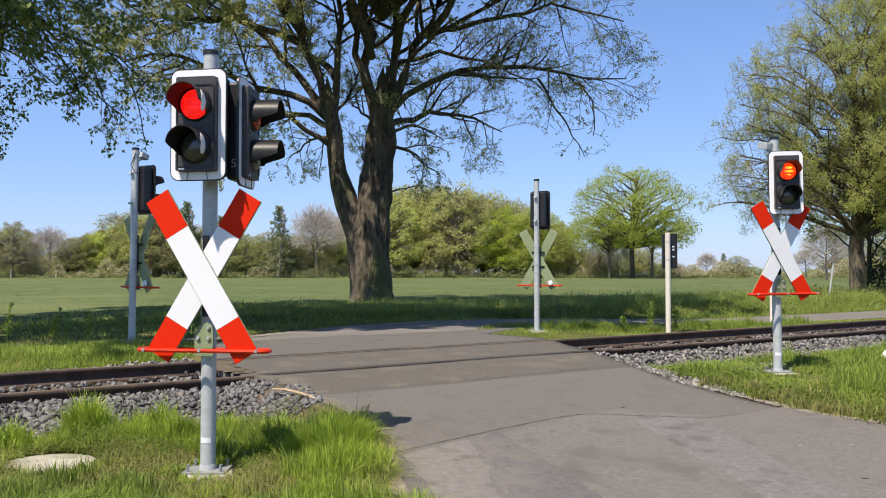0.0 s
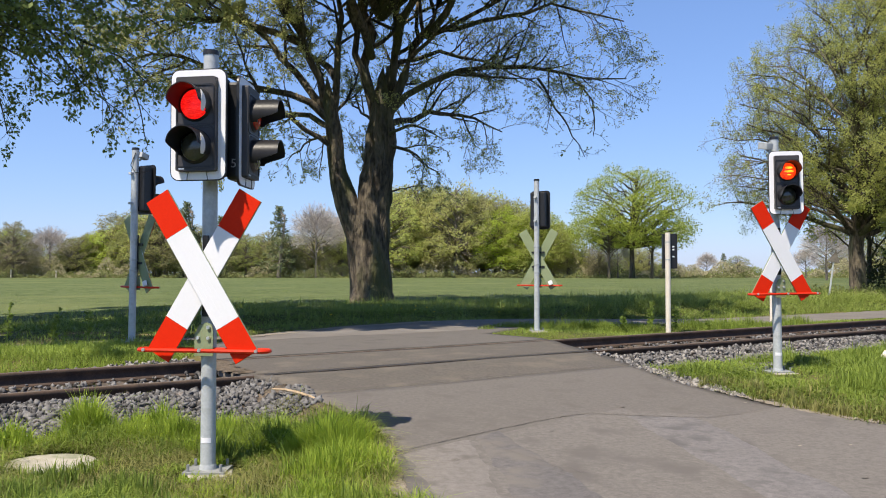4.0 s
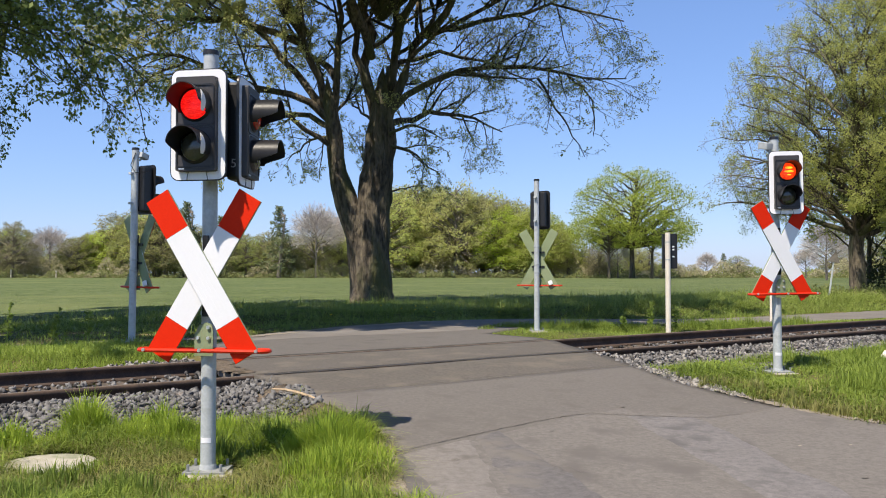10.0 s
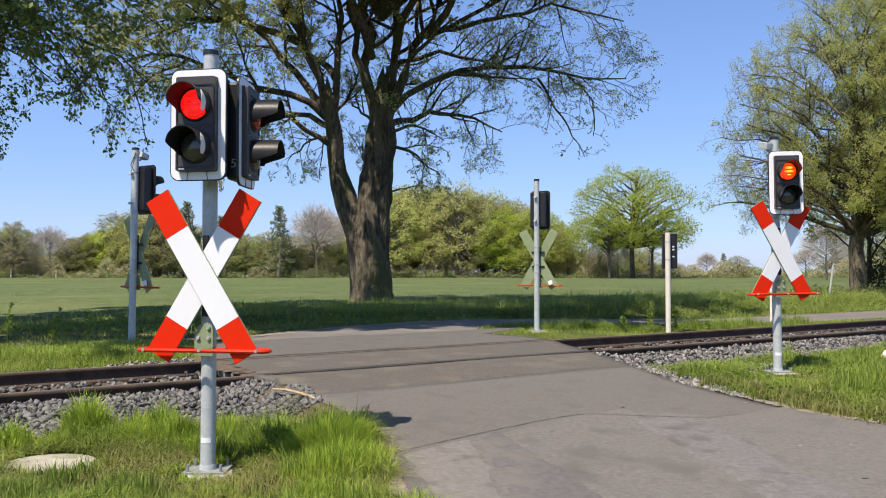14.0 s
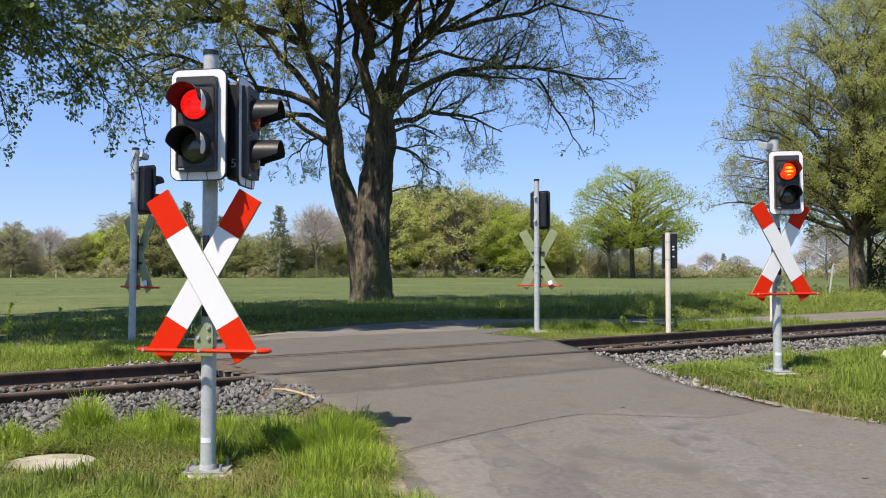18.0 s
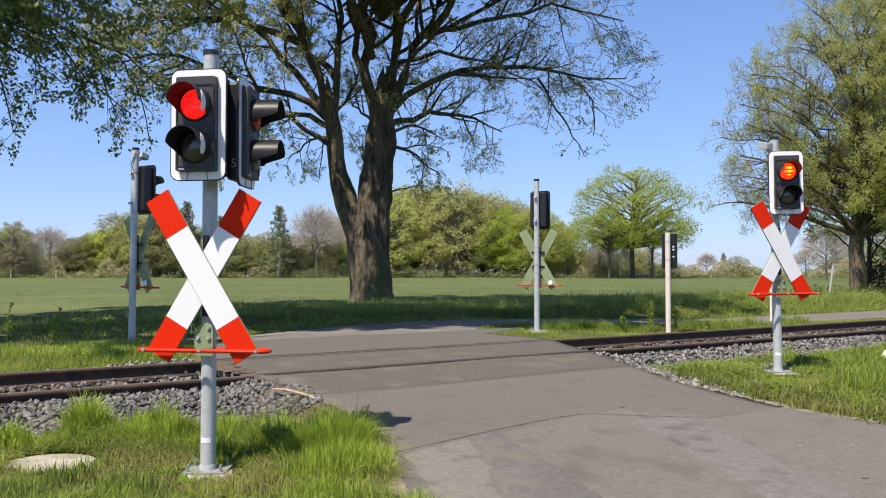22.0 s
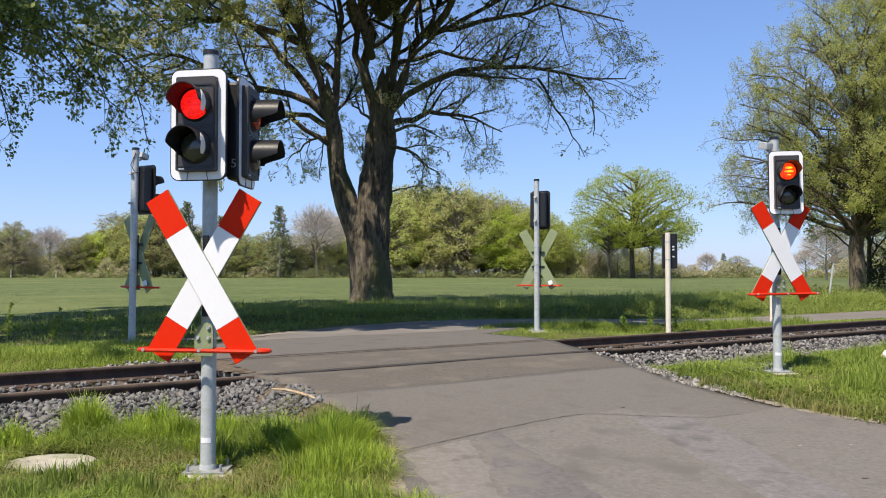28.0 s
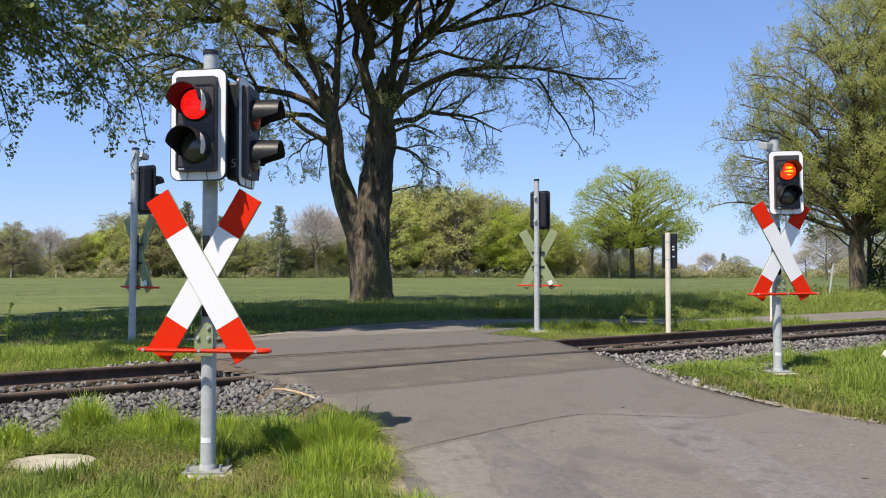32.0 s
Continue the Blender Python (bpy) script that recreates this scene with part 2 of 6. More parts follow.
M["grass_deep"] = leaf_shader("deep_green_grass", (0.27, 0.35, 0.062), (0.12, 0.175, 0.035), 0.35)
M["weed"] = leaf_shader("verge_weeds", (0.4, 0.475, 0.12), (0.15, 0.205, 0.05), 0.42)
M["flower"] = shader("yellow_petals", (0.85, 0.65, 0.03), (0.75, 0.5, 0.02), 0.6, scale=20, fine=80, bump=0)


# ---- mesh helpers ----
def link_mesh(name, me, material, parent=None, label="", smooth=False):
    me.materials.append(material)
    if smooth:
        me.polygons.foreach_set("use_smooth", [True] * len(me.polygons))
    ob = new(name, me)
    if parent is not None:
        ob.parent = parent
    if label:
        tagged(ob, label)
    return ob


def part(name, bm, material, parent=None, label="", smooth=False):
    if smooth:
        for e in bm.edges:
            e.smooth = len(e.link_faces) == 2 and e.calc_face_angle() < 0.7
    me = bpy.data.meshes.new(name)
    bm.to_mesh(me)
    bm.free()
    return link_mesh(name, me, material, parent, label, smooth)


def np_mesh(name, V, F):
    """A mesh from an array of vertices and an array of faces (all with as many corners)."""
    me = bpy.data.meshes.new(name)
    k = F.shape[1]
    me.vertices.add(len(V))
    me.vertices.foreach_set("co", np.ascontiguousarray(V, dtype=np.float32).ravel())
    me.loops.add(F.size)
    me.loops.foreach_set("vertex_index", np.ascontiguousarray(F, dtype=np.int32).ravel())
    me.polygons.add(len(F))
    me.polygons.foreach_set("loop_start", np.arange(0, F.size, k, dtype=np.int32))
    me.update(calc_edges=True)
    return me


def box(bm, sx, sy, sz, m=None, bevel=0.0):
    r = bmesh.ops.create_cube(bm, size=1.0, matrix=(m or Matrix()) @ Matrix.Diagonal((sx, sy, sz, 1)))
    if bevel:
        es = list({e for v in r["verts"] for e in v.link_edges})
        bmesh.ops.bevel(bm, geom=es, offset=bevel, segments=2, affect="EDGES", profile=0.6)
    return bm


def rod(bm, r1, r2, length, m=None, seg=20, bevel=0.0):
    """A rod along local z from 0 to length."""
    r = bmesh.ops.create_cone(bm, cap_ends=True, segments=seg, radius1=r1, radius2=r2, depth=length, matrix=(m or Matrix()) @ Matrix.Translation((0, 0, length / 2)))
    if bevel:
        es = [e for e in {e for v in r["verts"] for e in v.link_edges} if any(len(f.verts) > 4 for f in e.link_faces)]
        bmesh.ops.bevel(bm, geom=es, offset=bevel, segments=2, affect="EDGES")
    return bm


def rounded(w, h, r, seg=6):
    out = []
    for cx, cz, a0 in ((w / 2 - r, h / 2 - r, 0), (-w / 2 + r, h / 2 - r, 90), (-w / 2 + r, -h / 2 + r, 180), (w / 2 - r, -h / 2 + r, 270)):
        for i in range(seg + 1):
            a = radians(a0 + 90 * i / seg)
            out.append((cx + r * math.cos(a), cz + r * math.sin(a)))
    return out


def plate(bm, outline, y0, y1, m=None):
    """A flat plate: outline in x, z, from y0 to y1."""
    m = m or Matrix()
    a = [bm.verts.new(m @ Vector((x, y0, z))) for x, z in outline]
    b = [bm.verts.new(m @ Vector((x, y1, z))) for x, z in outline]
    bm.faces.new(a)
    bm.faces.new(b[::-1])
    for i in range(len(a)):
        j = (i + 1) % len(a)
        bm.faces.new((a[j], a[i], b[i], b[j]))
    bmesh.ops.recalc_face_normals(bm, faces=bm.faces)
    return bm


def frame_plate(bm, outer, inner, y0, y1):
    n = len(outer)
    rings = [[bm.verts.new((x, y, z)) for x, z in o] for o, y in ((outer, y0), (inner, y0), (inner, y1), (outer, y1))]
    for k in range(4):
        p, q = rings[k], rings[(k + 1) % 4]
        for i in range(n):
            j = (i + 1) % n
            bm.faces.new((p[i], p[j], q[j], q[i]))
    bmesh.ops.recalc_face_normals(bm, faces=bm.faces)
    return bm


def tube(bm, pts, r, seg=8, closed=False):
    pts = [Vector(p) for p in pts]
    n = len(pts)
    rings = []
    for i, p in enumerate(pts):
        a, b = (pts[i - 1], pts[(i + 1) % n]) if closed else (pts[max(i - 1, 0)], pts[min(i + 1, n - 1)])
        t = (b - a).normalized()
        u = t.cross(Vector((0, 0, 1)) if abs(t.z) < 0.9 else Vector((0, 1, 0))).normalized()
        w = t.cross(u)
        rr = r[i] if isinstance(r, (list, tuple)) else r
        rings.append([bm.verts.new(p + rr * (math.cos(2 * math.pi * k / seg) * u + math.sin(2 * math.pi * k / seg) * w)) for k in range(seg)])
    for i in range(n if closed else n - 1):
        p, q = rings[i], rings[(i + 1) % n]
        for k in range(seg):
            bm.faces.new((p[k], p[(k + 1) % seg], q[(k + 1) % seg], q[k]))
    if not closed:
        bm.faces.new(rings[0][::-1])
        bm.faces.new(rings[-1])
    bmesh.ops.recalc_face_normals(bm, faces=bm.faces)
    return bm


# ---- the plan: s runs along the track, n across it, away from the camera ----
TS, TN = (0.829, 0.559), (-0.559, 0.829)
RAIL_NEAR, RAIL_FAR = 7.44, 8.95


def at(s, n, z=0.0):
    return Vector((s * TS[0] + n * TN[0], s * TS[1] + n * TN[1], z))


def smooth01(a, b, x):
    t = np.clip((x - a) / (b - a), 0, 1)
    return t * t * (3 - 2 * t)


def road_z(n):
    return np.interp(n, (-60, 2, 4.5, 6.2, 7.2, 9.2, 11, 12.7, 30), (-0.24, -0.22, -0.17, -0.06, 0.0, 0.0, -0.03, -0.05, -0.06))


def ground_z(s, n):
    left = np.interp(n, (-60, 0, 4, 5.1, 6.0, 6.5, 7.0, 9.4, 9.9, 10.6, 11.5, 12.6, 15.4, 17, 22, 30, 900),
                     (-0.4, -0.33, -0.3, -0.27, -0.26, -0.25, -0.17, -0.17, -0.1, -0.02, 0.0, -0.04, -0.07, -0.1, -0.2, -0.27, -0.27))
    right = np.interp(n, (-60, 0, 4, 5.1, 6.0, 6.5, 7.0, 9.4, 9.9, 10.6, 11.5, 12.6, 15.4, 17, 22, 30, 900),
                      (-0.25, -0.2, -0.13, -0.105, -0.12, -0.16, -0.17, -0.17, -0.1, -0.06, -0.05, -0.06, -0.07, 0.05, 0.02, -0.27, -0.27))
    low = np.interp(n, (-60, 5.1, 9.4, 9.9, 10.6, 11.5, 12.6, 15.4, 18, 22, 30, 900), (-0.2, -0.1, -0.17, -0.2, -0.24, -0.27, -0.31, -0.31, -0.04, -0.06, -0.27, -0.27))
    k, j = smooth01(2.0, 7.0, s), smooth01(9.3, 12.8, s) * smooth01(9.3, 10.0, n)
    return (left * (1 - k) + right * k) * (1 - j) + low * j


def road_left(n):
    return np.interp(n, (-20, 2, 3.74, 4.55, 5.44, 6.1, 7.2, 7.6, 8.0, 8.8, 9.2, 10.5, 11.7), (1.2, 1.9, 2.3, 2.7, 2.93, 2.92, 2.98, 2.78, 2.74, 2.88, 3.0, 3.3, 4.05))


def road_right(n):
    return np.interp(n, (-20, 2, 3.2, 3.84, 4.6, 5.4, 7.2, 9.2, 10.7, 11.7), (7.2, 6.6, 6.33, 6.25, 6.4, 6.45, 7.1, 8.0, 8.1, 9.6))


# the road bends into a lane along the far side of the track
ROAD_END = 11.68


def lane_near(s):
    return np.interp(s, (4.0, 9.6, 10.4, 11.4, 13), (ROAD_END, ROAD_END, 11.95, 12.15, 12.2))


def lane_far(s):
    return np.interp(s, (4.0, 4.8, 5.8, 7.3, 9.3, 12), (ROAD_END + 0.02, 12.6, 13.2, 13.9, 14.35, 14.5))


def lane_z(s):
    return -0.042 - 0.258 * smooth01(9.0, 20.0, s)


def graded(lo, hi, fine_lo, fine_hi, step, grow_by=1.25):
    v = list(np.arange(fine_lo, fine_hi, step)) + [fine_hi]
    d, x = step, fine_hi
    while x < hi:
        d *= grow_by
        x += d
        v.append(x)
    d, x = step, fine_lo
    while x > lo:
        d *= grow_by
        x -= d
        v.insert(0, x)
    return np.array(v)


def lumps(s, n, k, amp):
    return amp * (np.sin(s * 1.7 * k + 0.6 * np.sin(n * 1.3 * k)) * np.cos(n * 2.1 * k + 0.8 * np.sin(s * 0.9 * k)) + 0.5 * np.sin(s * 4.3 * k + 2.0 * n * k) * np.cos(n * 5.1 * k))


def sheet(name, sv, nv, zf, material):
    S, N = np.meshgrid(sv, nv)
    Z = zf(S, N)
    V = np.stack([S * TS[0] + N * TN[0], S * TS[1] + N * TN[1], Z], -1).reshape(-1, 3)
    w, h = len(sv), len(nv)
    i = (np.arange(h - 1)[:, None] * w + np.arange(w - 1)[None, :]).ravel()
    F = np.stack([i, i + 1, i + w + 1, i + w], -1)
    return link_mesh(name, np_mesh(name, V, F), material, smooth=True)


def ground_h(S, N):
    """The ground's height, drawn up to the edges of the asphalt."""
    z = ground_z(S, N) + lumps(S, N, 1.0, 0.012)
    d = np.maximum(road_left(N) - S, S - road_right(N)) + 10 * (N > ROAD_END + 0.3)
    w = 1 - smooth01(0.0, 0.5, d)
    z = z * (1 - w) + (road_z(N) - 0.014) * w
    d = np.maximum(np.maximum(lane_near(S) - N, N - lane_far(S)), 4.0 - S)
    w = 1 - smooth01(0.0, 0.6, d)
    return z * (1 - w) + (lane_z(S) - 0.012) * w


def ground_full(S, N):
    z = ground_h(S, N)
    on_road = (S > road_left(N) + 0.12) & (S < road_right(N) - 0.12) & (N < ROAD_END + 0.1)
    on_lane = (N > lane_near(S) + 0.1) & (N < lane_far(S) - 0.1) & (S > 4.2)
    z = np.where(on_road, road_z(N) - 0.05, np.where(on_lane, lane_z(S) - 0.04, z))
    track = (N > 6.95) & (N < 9.45)
    off = (S < road_left(N) - 0.05) | (S > road_right(N) + 0.05)
    return np.where(track & off, -0.19, np.where(track, -0.24, z))


ground = sheet("ground", graded(-900, 1200, -10, 18, 0.12), graded(-120, 1400, 2, 18, 0.12), ground_full, M["ground"])
tagged(ground, "green meadow verge with patches of bare soil", "ground", kind="structure")

FIELD0 = 19.0
field = sheet("field", graded(-900, 1200, -40, 60, 0.6), graded(FIELD0, 1400, FIELD0, 60, 0.5), lambda S, N: ground_z(S, N) + lumps(S, N, 0.5, 0.02) + 0.05 * smooth01(FIELD0, FIELD0 + 1.5, N), M["field"])
tagged(field, "wide green field of short young crop", "field", kind="structure")


# ---- roads ----
def strip(name, n0, n1, left, right, zf, material, label, category="road", across=24, step=0.12, thick=0.06, wobble=0.03, seed=1, parent=None, kind="structure"):
    """A slab of road between two edges given along n, with irregular edges and a real thickness."""
    rng = np.random.default_rng(seed)
    nv = np.linspace(n0, n1, max(2, int(round((n1 - n0) / step)) + 1))
    kn = np.convolve(rng.normal(0, 1, len(nv) + 8), np.ones(5) / 5, "same")[4:-4]
    kn2 = np.convolve(rng.normal(0, 1, len(nv) + 8), np.ones(5) / 5, "same")[4:-4]
    L, R = left(nv) + wobble * kn, right(nv) + wobble * kn2
    u = np.linspace(0, 1, across + 1)
    S = L[:, None] + (R - L)[:, None] * u[None, :]
    N = np.repeat(nv[:, None], across + 1, 1)
    Z = zf(N, S)
    top = np.stack([S * TS[0] + N * TN[0], S * TS[1] + N * TN[1], Z], -1)
    low = top.copy()
    low[..., 2] -= thick
    V = np.concatenate([top.reshape(-1, 3), low.reshape(-1, 3)])
    w, h = across + 1, len(nv)
    o = w * h
    i = (np.arange(h - 1)[:, None] * w + np.arange(w - 1)[None, :]).ravel()
    F = [np.stack([i, i + 1, i + w + 1, i + w], -1)]
    j = np.arange(h - 1) * w
    F.append(np.stack([j, j + w, j + w + o, j + o], -1))
    j = j + w - 1
    F.append(np.stack([j, j + o, j + w + o, j + w], -1))
    k = np.arange(w - 1)
    F.append(np.stack([k, k + o, k + 1 + o, k + 1], -1))
    k = k + (h - 1) * w
    F.append(np.stack([k, k + 1, k + 1 + o, k + o], -1))
    ob = link_mesh(name, np_mesh(name, V, np.concatenate(F)), material, parent)
    if parent is None:
        tagged(ob, label, category, kind=kind)
    return ob


def crown(N, S):
    return road_z(N) + 0.004 * np.sin(S * 1.9) * np.cos(N * 1.3)


def joint_n(S):
    return np.interp(S, (1.5, 2.7, 3.2, 3.7, 4.2, 4.57, 4.78, 5.08, 5.33, 5.65, 6.3), (4.35, 4.52, 4.62, 4.7, 4.78, 4.8, 4.65, 4.44, 4.22, 4.18, 4.2))


# asphalt of the crossing: approach, between the rails, far side
GROOVE = 0.07
strip("road", 2.4, 6.34, road_left, road_right, crown, M["asphalt"], "smooth brown-grey asphalt road leading up to the railway", seed=2)
strip("road", 6.345, RAIL_NEAR - 0.037, road_left, road_right, lambda N, S: crown(N, S), M["asphalt_new"], "darker asphalt slab beside the near rail", seed=3)
strip("road", RAIL_NEAR + 0.037 + GROOVE, RAIL_FAR - 0.037 - GROOVE, road_left, road_right, lambda N, S: crown(N, S), M["asphalt_new"], "dark asphalt infill between the two rails", seed=4)
strip("road", RAIL_FAR + 0.037, ROAD_END, road_left, road_right, crown, M["asphalt_far"], "brown-grey asphalt road running from the railway to the lane", seed=5)


def old_surface():
    """The older lane surface: a skin laid over the approach up to a curved joint."""
    S, U = np.meshgrid(np.linspace(0, 1, 41), np.linspace(0, 1, 41))
    n_hi = joint_n(2.0 + 4.3 * S)
    N = -14 + (n_hi + 14) * U ** 0.5
    L, R = road_left(N), road_right(N)
    SS = L + (R - L) * S
    Z = road_z(N) + 0.006
    V = np.stack([SS * TS[0] + N * TN[0], SS * TS[1] + N * TN[1], Z], -1).reshape(-1, 3)
    i = (np.arange(40)[:, None] * 41 + np.arange(40)[None, :]).ravel()
    F = np.stack([i, i + 1, i + 42, i + 41], -1)
    return tagged(link_mesh("road", np_mesh("road", V, F), M["asphalt_old"]), "older worn grey asphalt with patches in the approach road", "road", kind="structure")


old_surface()


def ribbon(name, pts, width, z_up, material, label, category="road joint", seed=0, parent=None):
    """A thin uneven line lying on the road; points in s, n."""
    rng = np.random.default_rng(seed)
    P = np.array(pts, float)
    t = np.linspace(0, len(P) - 1, 12 * (len(P) - 1) + 1)
    S, N = np.interp(t, range(len(P)), P[:, 0]), np.interp(t, range(len(P)), P[:, 1])
    S, N = S + rng.normal(0, 0.004, len(t)), N + rng.normal(0, 0.004, len(t))
    d = np.stack([np.gradient(S), np.gradient(N)], -1)
    d /= np.linalg.norm(d, axis=1, keepdims=True)
    w = width * rng.uniform(0.4, 1.2, len(t)) / 2
    a = np.stack([S - d[:, 1] * w, N + d[:, 0] * w], -1)
    b = np.stack([S + d[:, 1] * w, N - d[:, 0] * w], -1)
    A = np.concatenate([a, b])
    Z = road_z(A[:, 1]) + z_up
    V = np.stack([A[:, 0] * TS[0] + A[:, 1] * TN[0], A[:, 0] * TS[1] + A[:, 1] * TN[1], Z], -1)
    k = np.arange(len(t) - 1)
    F = np.stack([k, k + 1, k + 1 + len(t), k + len(t)], -1)
    return tagged(link_mesh(name, np_mesh(name, V, F), material, parent), label, category, kind="structure")


ribbon("road_joint", [(s, float(joint_n(s))) for s in (2.6, 3.1, 3.6, 4.1, 4.5, 4.65, 4.8, 5.0, 5.2, 5.33, 5.5, 5.66, 5.9, 6.15)], 0.012, 0.011, M["seam"], "dark tar joint between old and new asphalt", seed=1)
ribbon("road_joint", [(2.95, 6.2), (4.2, 6.28), (5.4, 6.38), (6.8, 6.46)], 0.006, 0.008, M["seam"], "thin dark joint line in the asphalt", seed=2)

# black lines over the flange grooves and along the slab edges
for _n, _w, _up, _k in ((RAIL_NEAR + 0.07, 0.075, -0.004, 3), (RAIL_NEAR - 0.066, 0.06, 0.007, 13), (RAIL_FAR - 0.07, 0.07, -0.004, 4), (RAIL_FAR + 0.06, 0.045, 0.007, 14)):
    ribbon("rail_line", [(2.95, _n), (5.2, _n), (7.0, _n), (7.5 + 0.4 * (_n > 8), _n)], _w, _up, M["crack"], "black line beside the rail", seed=_k)


ribbon("road_edge", [(2.84, 7.58), (2.82, 7.8), (2.84, 8.2), (2.92, 8.55), (3.0, 8.8)], 0.3, 0.009, M["bed"], "dark dirt over the end of the asphalt between the rails", seed=15)
ribbon("road_edge", [(float(road_right(n)) + 0.045, n) for n in (2.4, 2.8, 3.2, 3.6, 4.0, 4.4, 4.8, 5.2, 5.6)], 0.15, 0.007, M["grit"], "pale dirt along the edge of the asphalt", seed=10)
ribbon("road_edge", [(float(road_left(n)) - 0.05, n) for n in (2.8, 3.3, 3.8, 4.3, 4.8)], 0.14, -0.005, M["grit"], "pale dirt along the edge of the asphalt", seed=11)


def cracks(seed):
    """Short wandering cracks and scuffs in the worn asphalt."""
    rng = random.Random(seed)
    for s, n, ln, way in ((3.36, 4.5, 1.0, -1.9), (3.42, 4.1, 1.0, -1.75), (4.65, 4.2, 1.1, -1.95), (4.95, 4.1, 0.45, -0.55), (4.45, 3.45, 0.4, -0.6), (3.1, 3.7, 0.35, -0.5)):
        pts = []
        for i in range(8):
            pts.append((s, n))
            turn = way + rng.uniform(-0.45, 0.45)
            s, n = s + math.cos(turn) * ln / 7, n + math.sin(turn) * ln / 7
        ribbon("road_crack", pts, rng.uniform(0.002, 0.004), 0.0115, M["fine_crack"], "thin dark crack in the old asphalt", "road crack", seed=int(100 * s))


cracks(5)


def lane_sheet():
    sv = np.concatenate([np.arange(4.05, 30, 0.2), np.arange(30, 220, 2.0)])
    rng = np.random.default_rng(6)
    lo, hi = lane_near(sv) + rng.normal(0, 0.02, len(sv)) * (sv > 9.6), lane_far(sv) + rng.normal(0, 0.03, len(sv))
    u = np.linspace(0, 1, 13)
    N = lo[:, None] + (hi - lo)[:, None] * u
    S = np.repeat(sv[:, None], 13, 1)
    V = np.stack([S * TS[0] + N * TN[0], S * TS[1] + N * TN[1], lane_z(S) + 0.012 * np.sin(np.pi * u)[None, :] * (S > 10)], -1).reshape(-1, 3)
    i = (np.arange(len(sv) - 1)[:, None] * 13 + np.arange(12)[None, :]).ravel()
    ob = link_mesh("road", np_mesh("road", V, np.stack([i, i + 13, i + 14, i + 1], -1)), M["lane"])
    return tagged(ob, "grey asphalt lane bending off along the railway", "road", kind="structure")


lane_sheet()
strip("path", 12.35, 12.75, lambda n: n * 0 - 60, lambda n: n * 0 + 4.4, lambda N, S: ground_z(S, N) + 0.006 + lumps(S, N, 1.5, 0.006), M["grit"], "narrow pale sandy path in the grass", "path", across=200, step=0.08, seed=7)
ribbon("road_edge", [(4.3, 12.05), (5.0, 12.6), (6.0, 13.15), (7.3, 13.75), (9.3, 14.2)], 0.3, 0.012, M["grit"], "pale sand along the road's edge", seed=8)


def dressing(name, pts_a, pts_b, label, seed, material):
    """A patch of another surface on the old asphalt, between two lines in s, n."""
    rng = np.random.default_rng(seed)
    A, B = np.array(pts_a, float), np.array(pts_b, float)
    t = np.linspace(0, len(A) - 1, 60)
    a = np.stack([np.interp(t, range(len(A)), A[:, k]) for k in (0, 1)], -1)
    b = np.stack([np.interp(t, range(len(B)), B[:, k]) for k in (0, 1)], -1)
    a[:, 0] += np.convolve(rng.normal(0, 0.03, 64), np.ones(5) / 5, "valid")
    b[:, 0] += np.convolve(rng.normal(0, 0.04, 64), np.ones(5) / 5, "valid")
    # feathered edges, full thickness in the middle
    P = np.concatenate([a, a * 0.92 + b * 0.08, a * 0.08 + b * 0.92, b])
    up = np.repeat([0.003, 0.0095, 0.0095, 0.003], 60)
    V = np.stack([P[:, 0] * TS[0] + P[:, 1] * TN[0], P[:, 0] * TS[1] + P[:, 1] * TN[1], road_z(P[:, 1]) + up], -1)
    k = np.concatenate([np.arange(59) + 60 * c for c in range(3)])
    ob = link_mesh(name, np_mesh(name, V, np.stack([k, k + 1, k + 61, k + 60], -1)), material)
    return tagged(ob, label, "road patch", kind="structure")


dressing("road_patch", [(3.34, 4.57), (3.09, 4.07), (2.68, 3.34), (2.18, 2.1)], [(3.62, 4.64), (3.44, 4.1), (3.24, 3.45), (2.7, 2.1)], "bluish-grey surface dressing in the old asphalt", 1, M["repair_dark"])
dressing("road_patch", [(4.81, 4.6), (4.5, 4.01), (4.13, 3.27), (3.6, 2.3), (3.1, 1.2)], [(5.28, 4.24), (5.0, 3.71), (4.6, 3.08), (4.15, 2.3), (3.7, 1.2)], "patchy grey surface dressing along the wheel track", 2, M["repair"])
dressing("road_patch", [(2.68, 4.42), (2.27, 3.4), (2.0, 2.1)], [(3.31, 4.55), (2.65, 3.36), (2.15, 2.1)], "paler worn strip along the edge of the old asphalt", 3, M["asphalt_pale"])


def road_spot(s, n, r, material, label, seed):
    """A small uneven spot lying on the asphalt."""
    rng = random.Random(seed)
    bm = bmesh.new()
    ring = []
    for i in range(12):
        a, q = 2 * math.pi * i / 12, r * rng.uniform(0.6, 1.15)
        p = (s + q * math.cos(a), n + 0.7 * q * math.sin(a))
        ring.append(bm.verts.new(at(*p, float(road_z(p[1])) + (0.0105 if n < float(joint_n(s)) else 0.0045))))
    bm.faces.new(ring)
    tagged(part("road_spot", bm, material), label, "road spot", kind="structure")


for i, (s, n, r) in enumerate(((5.06, 4.85, 0.03), (3.94, 4.46, 0.022), (4.63, 2.57, 0.03), (4.52, 4.64, 0.015), (2.87, 4.13, 0.04))):
    road_spot(s, n, r, M["seam"], "dark tar spot on the asphalt", 40 + i)
for i, (s, n, r) in enumerate(((5.06, 3.25, 0.018), (5.37, 3.08, 0.02), (6.2, 4.5, 0.02))):
    road_spot(s, n, r, M["grit_stone"], "pale speck of stone on the asphalt", 60 + i)

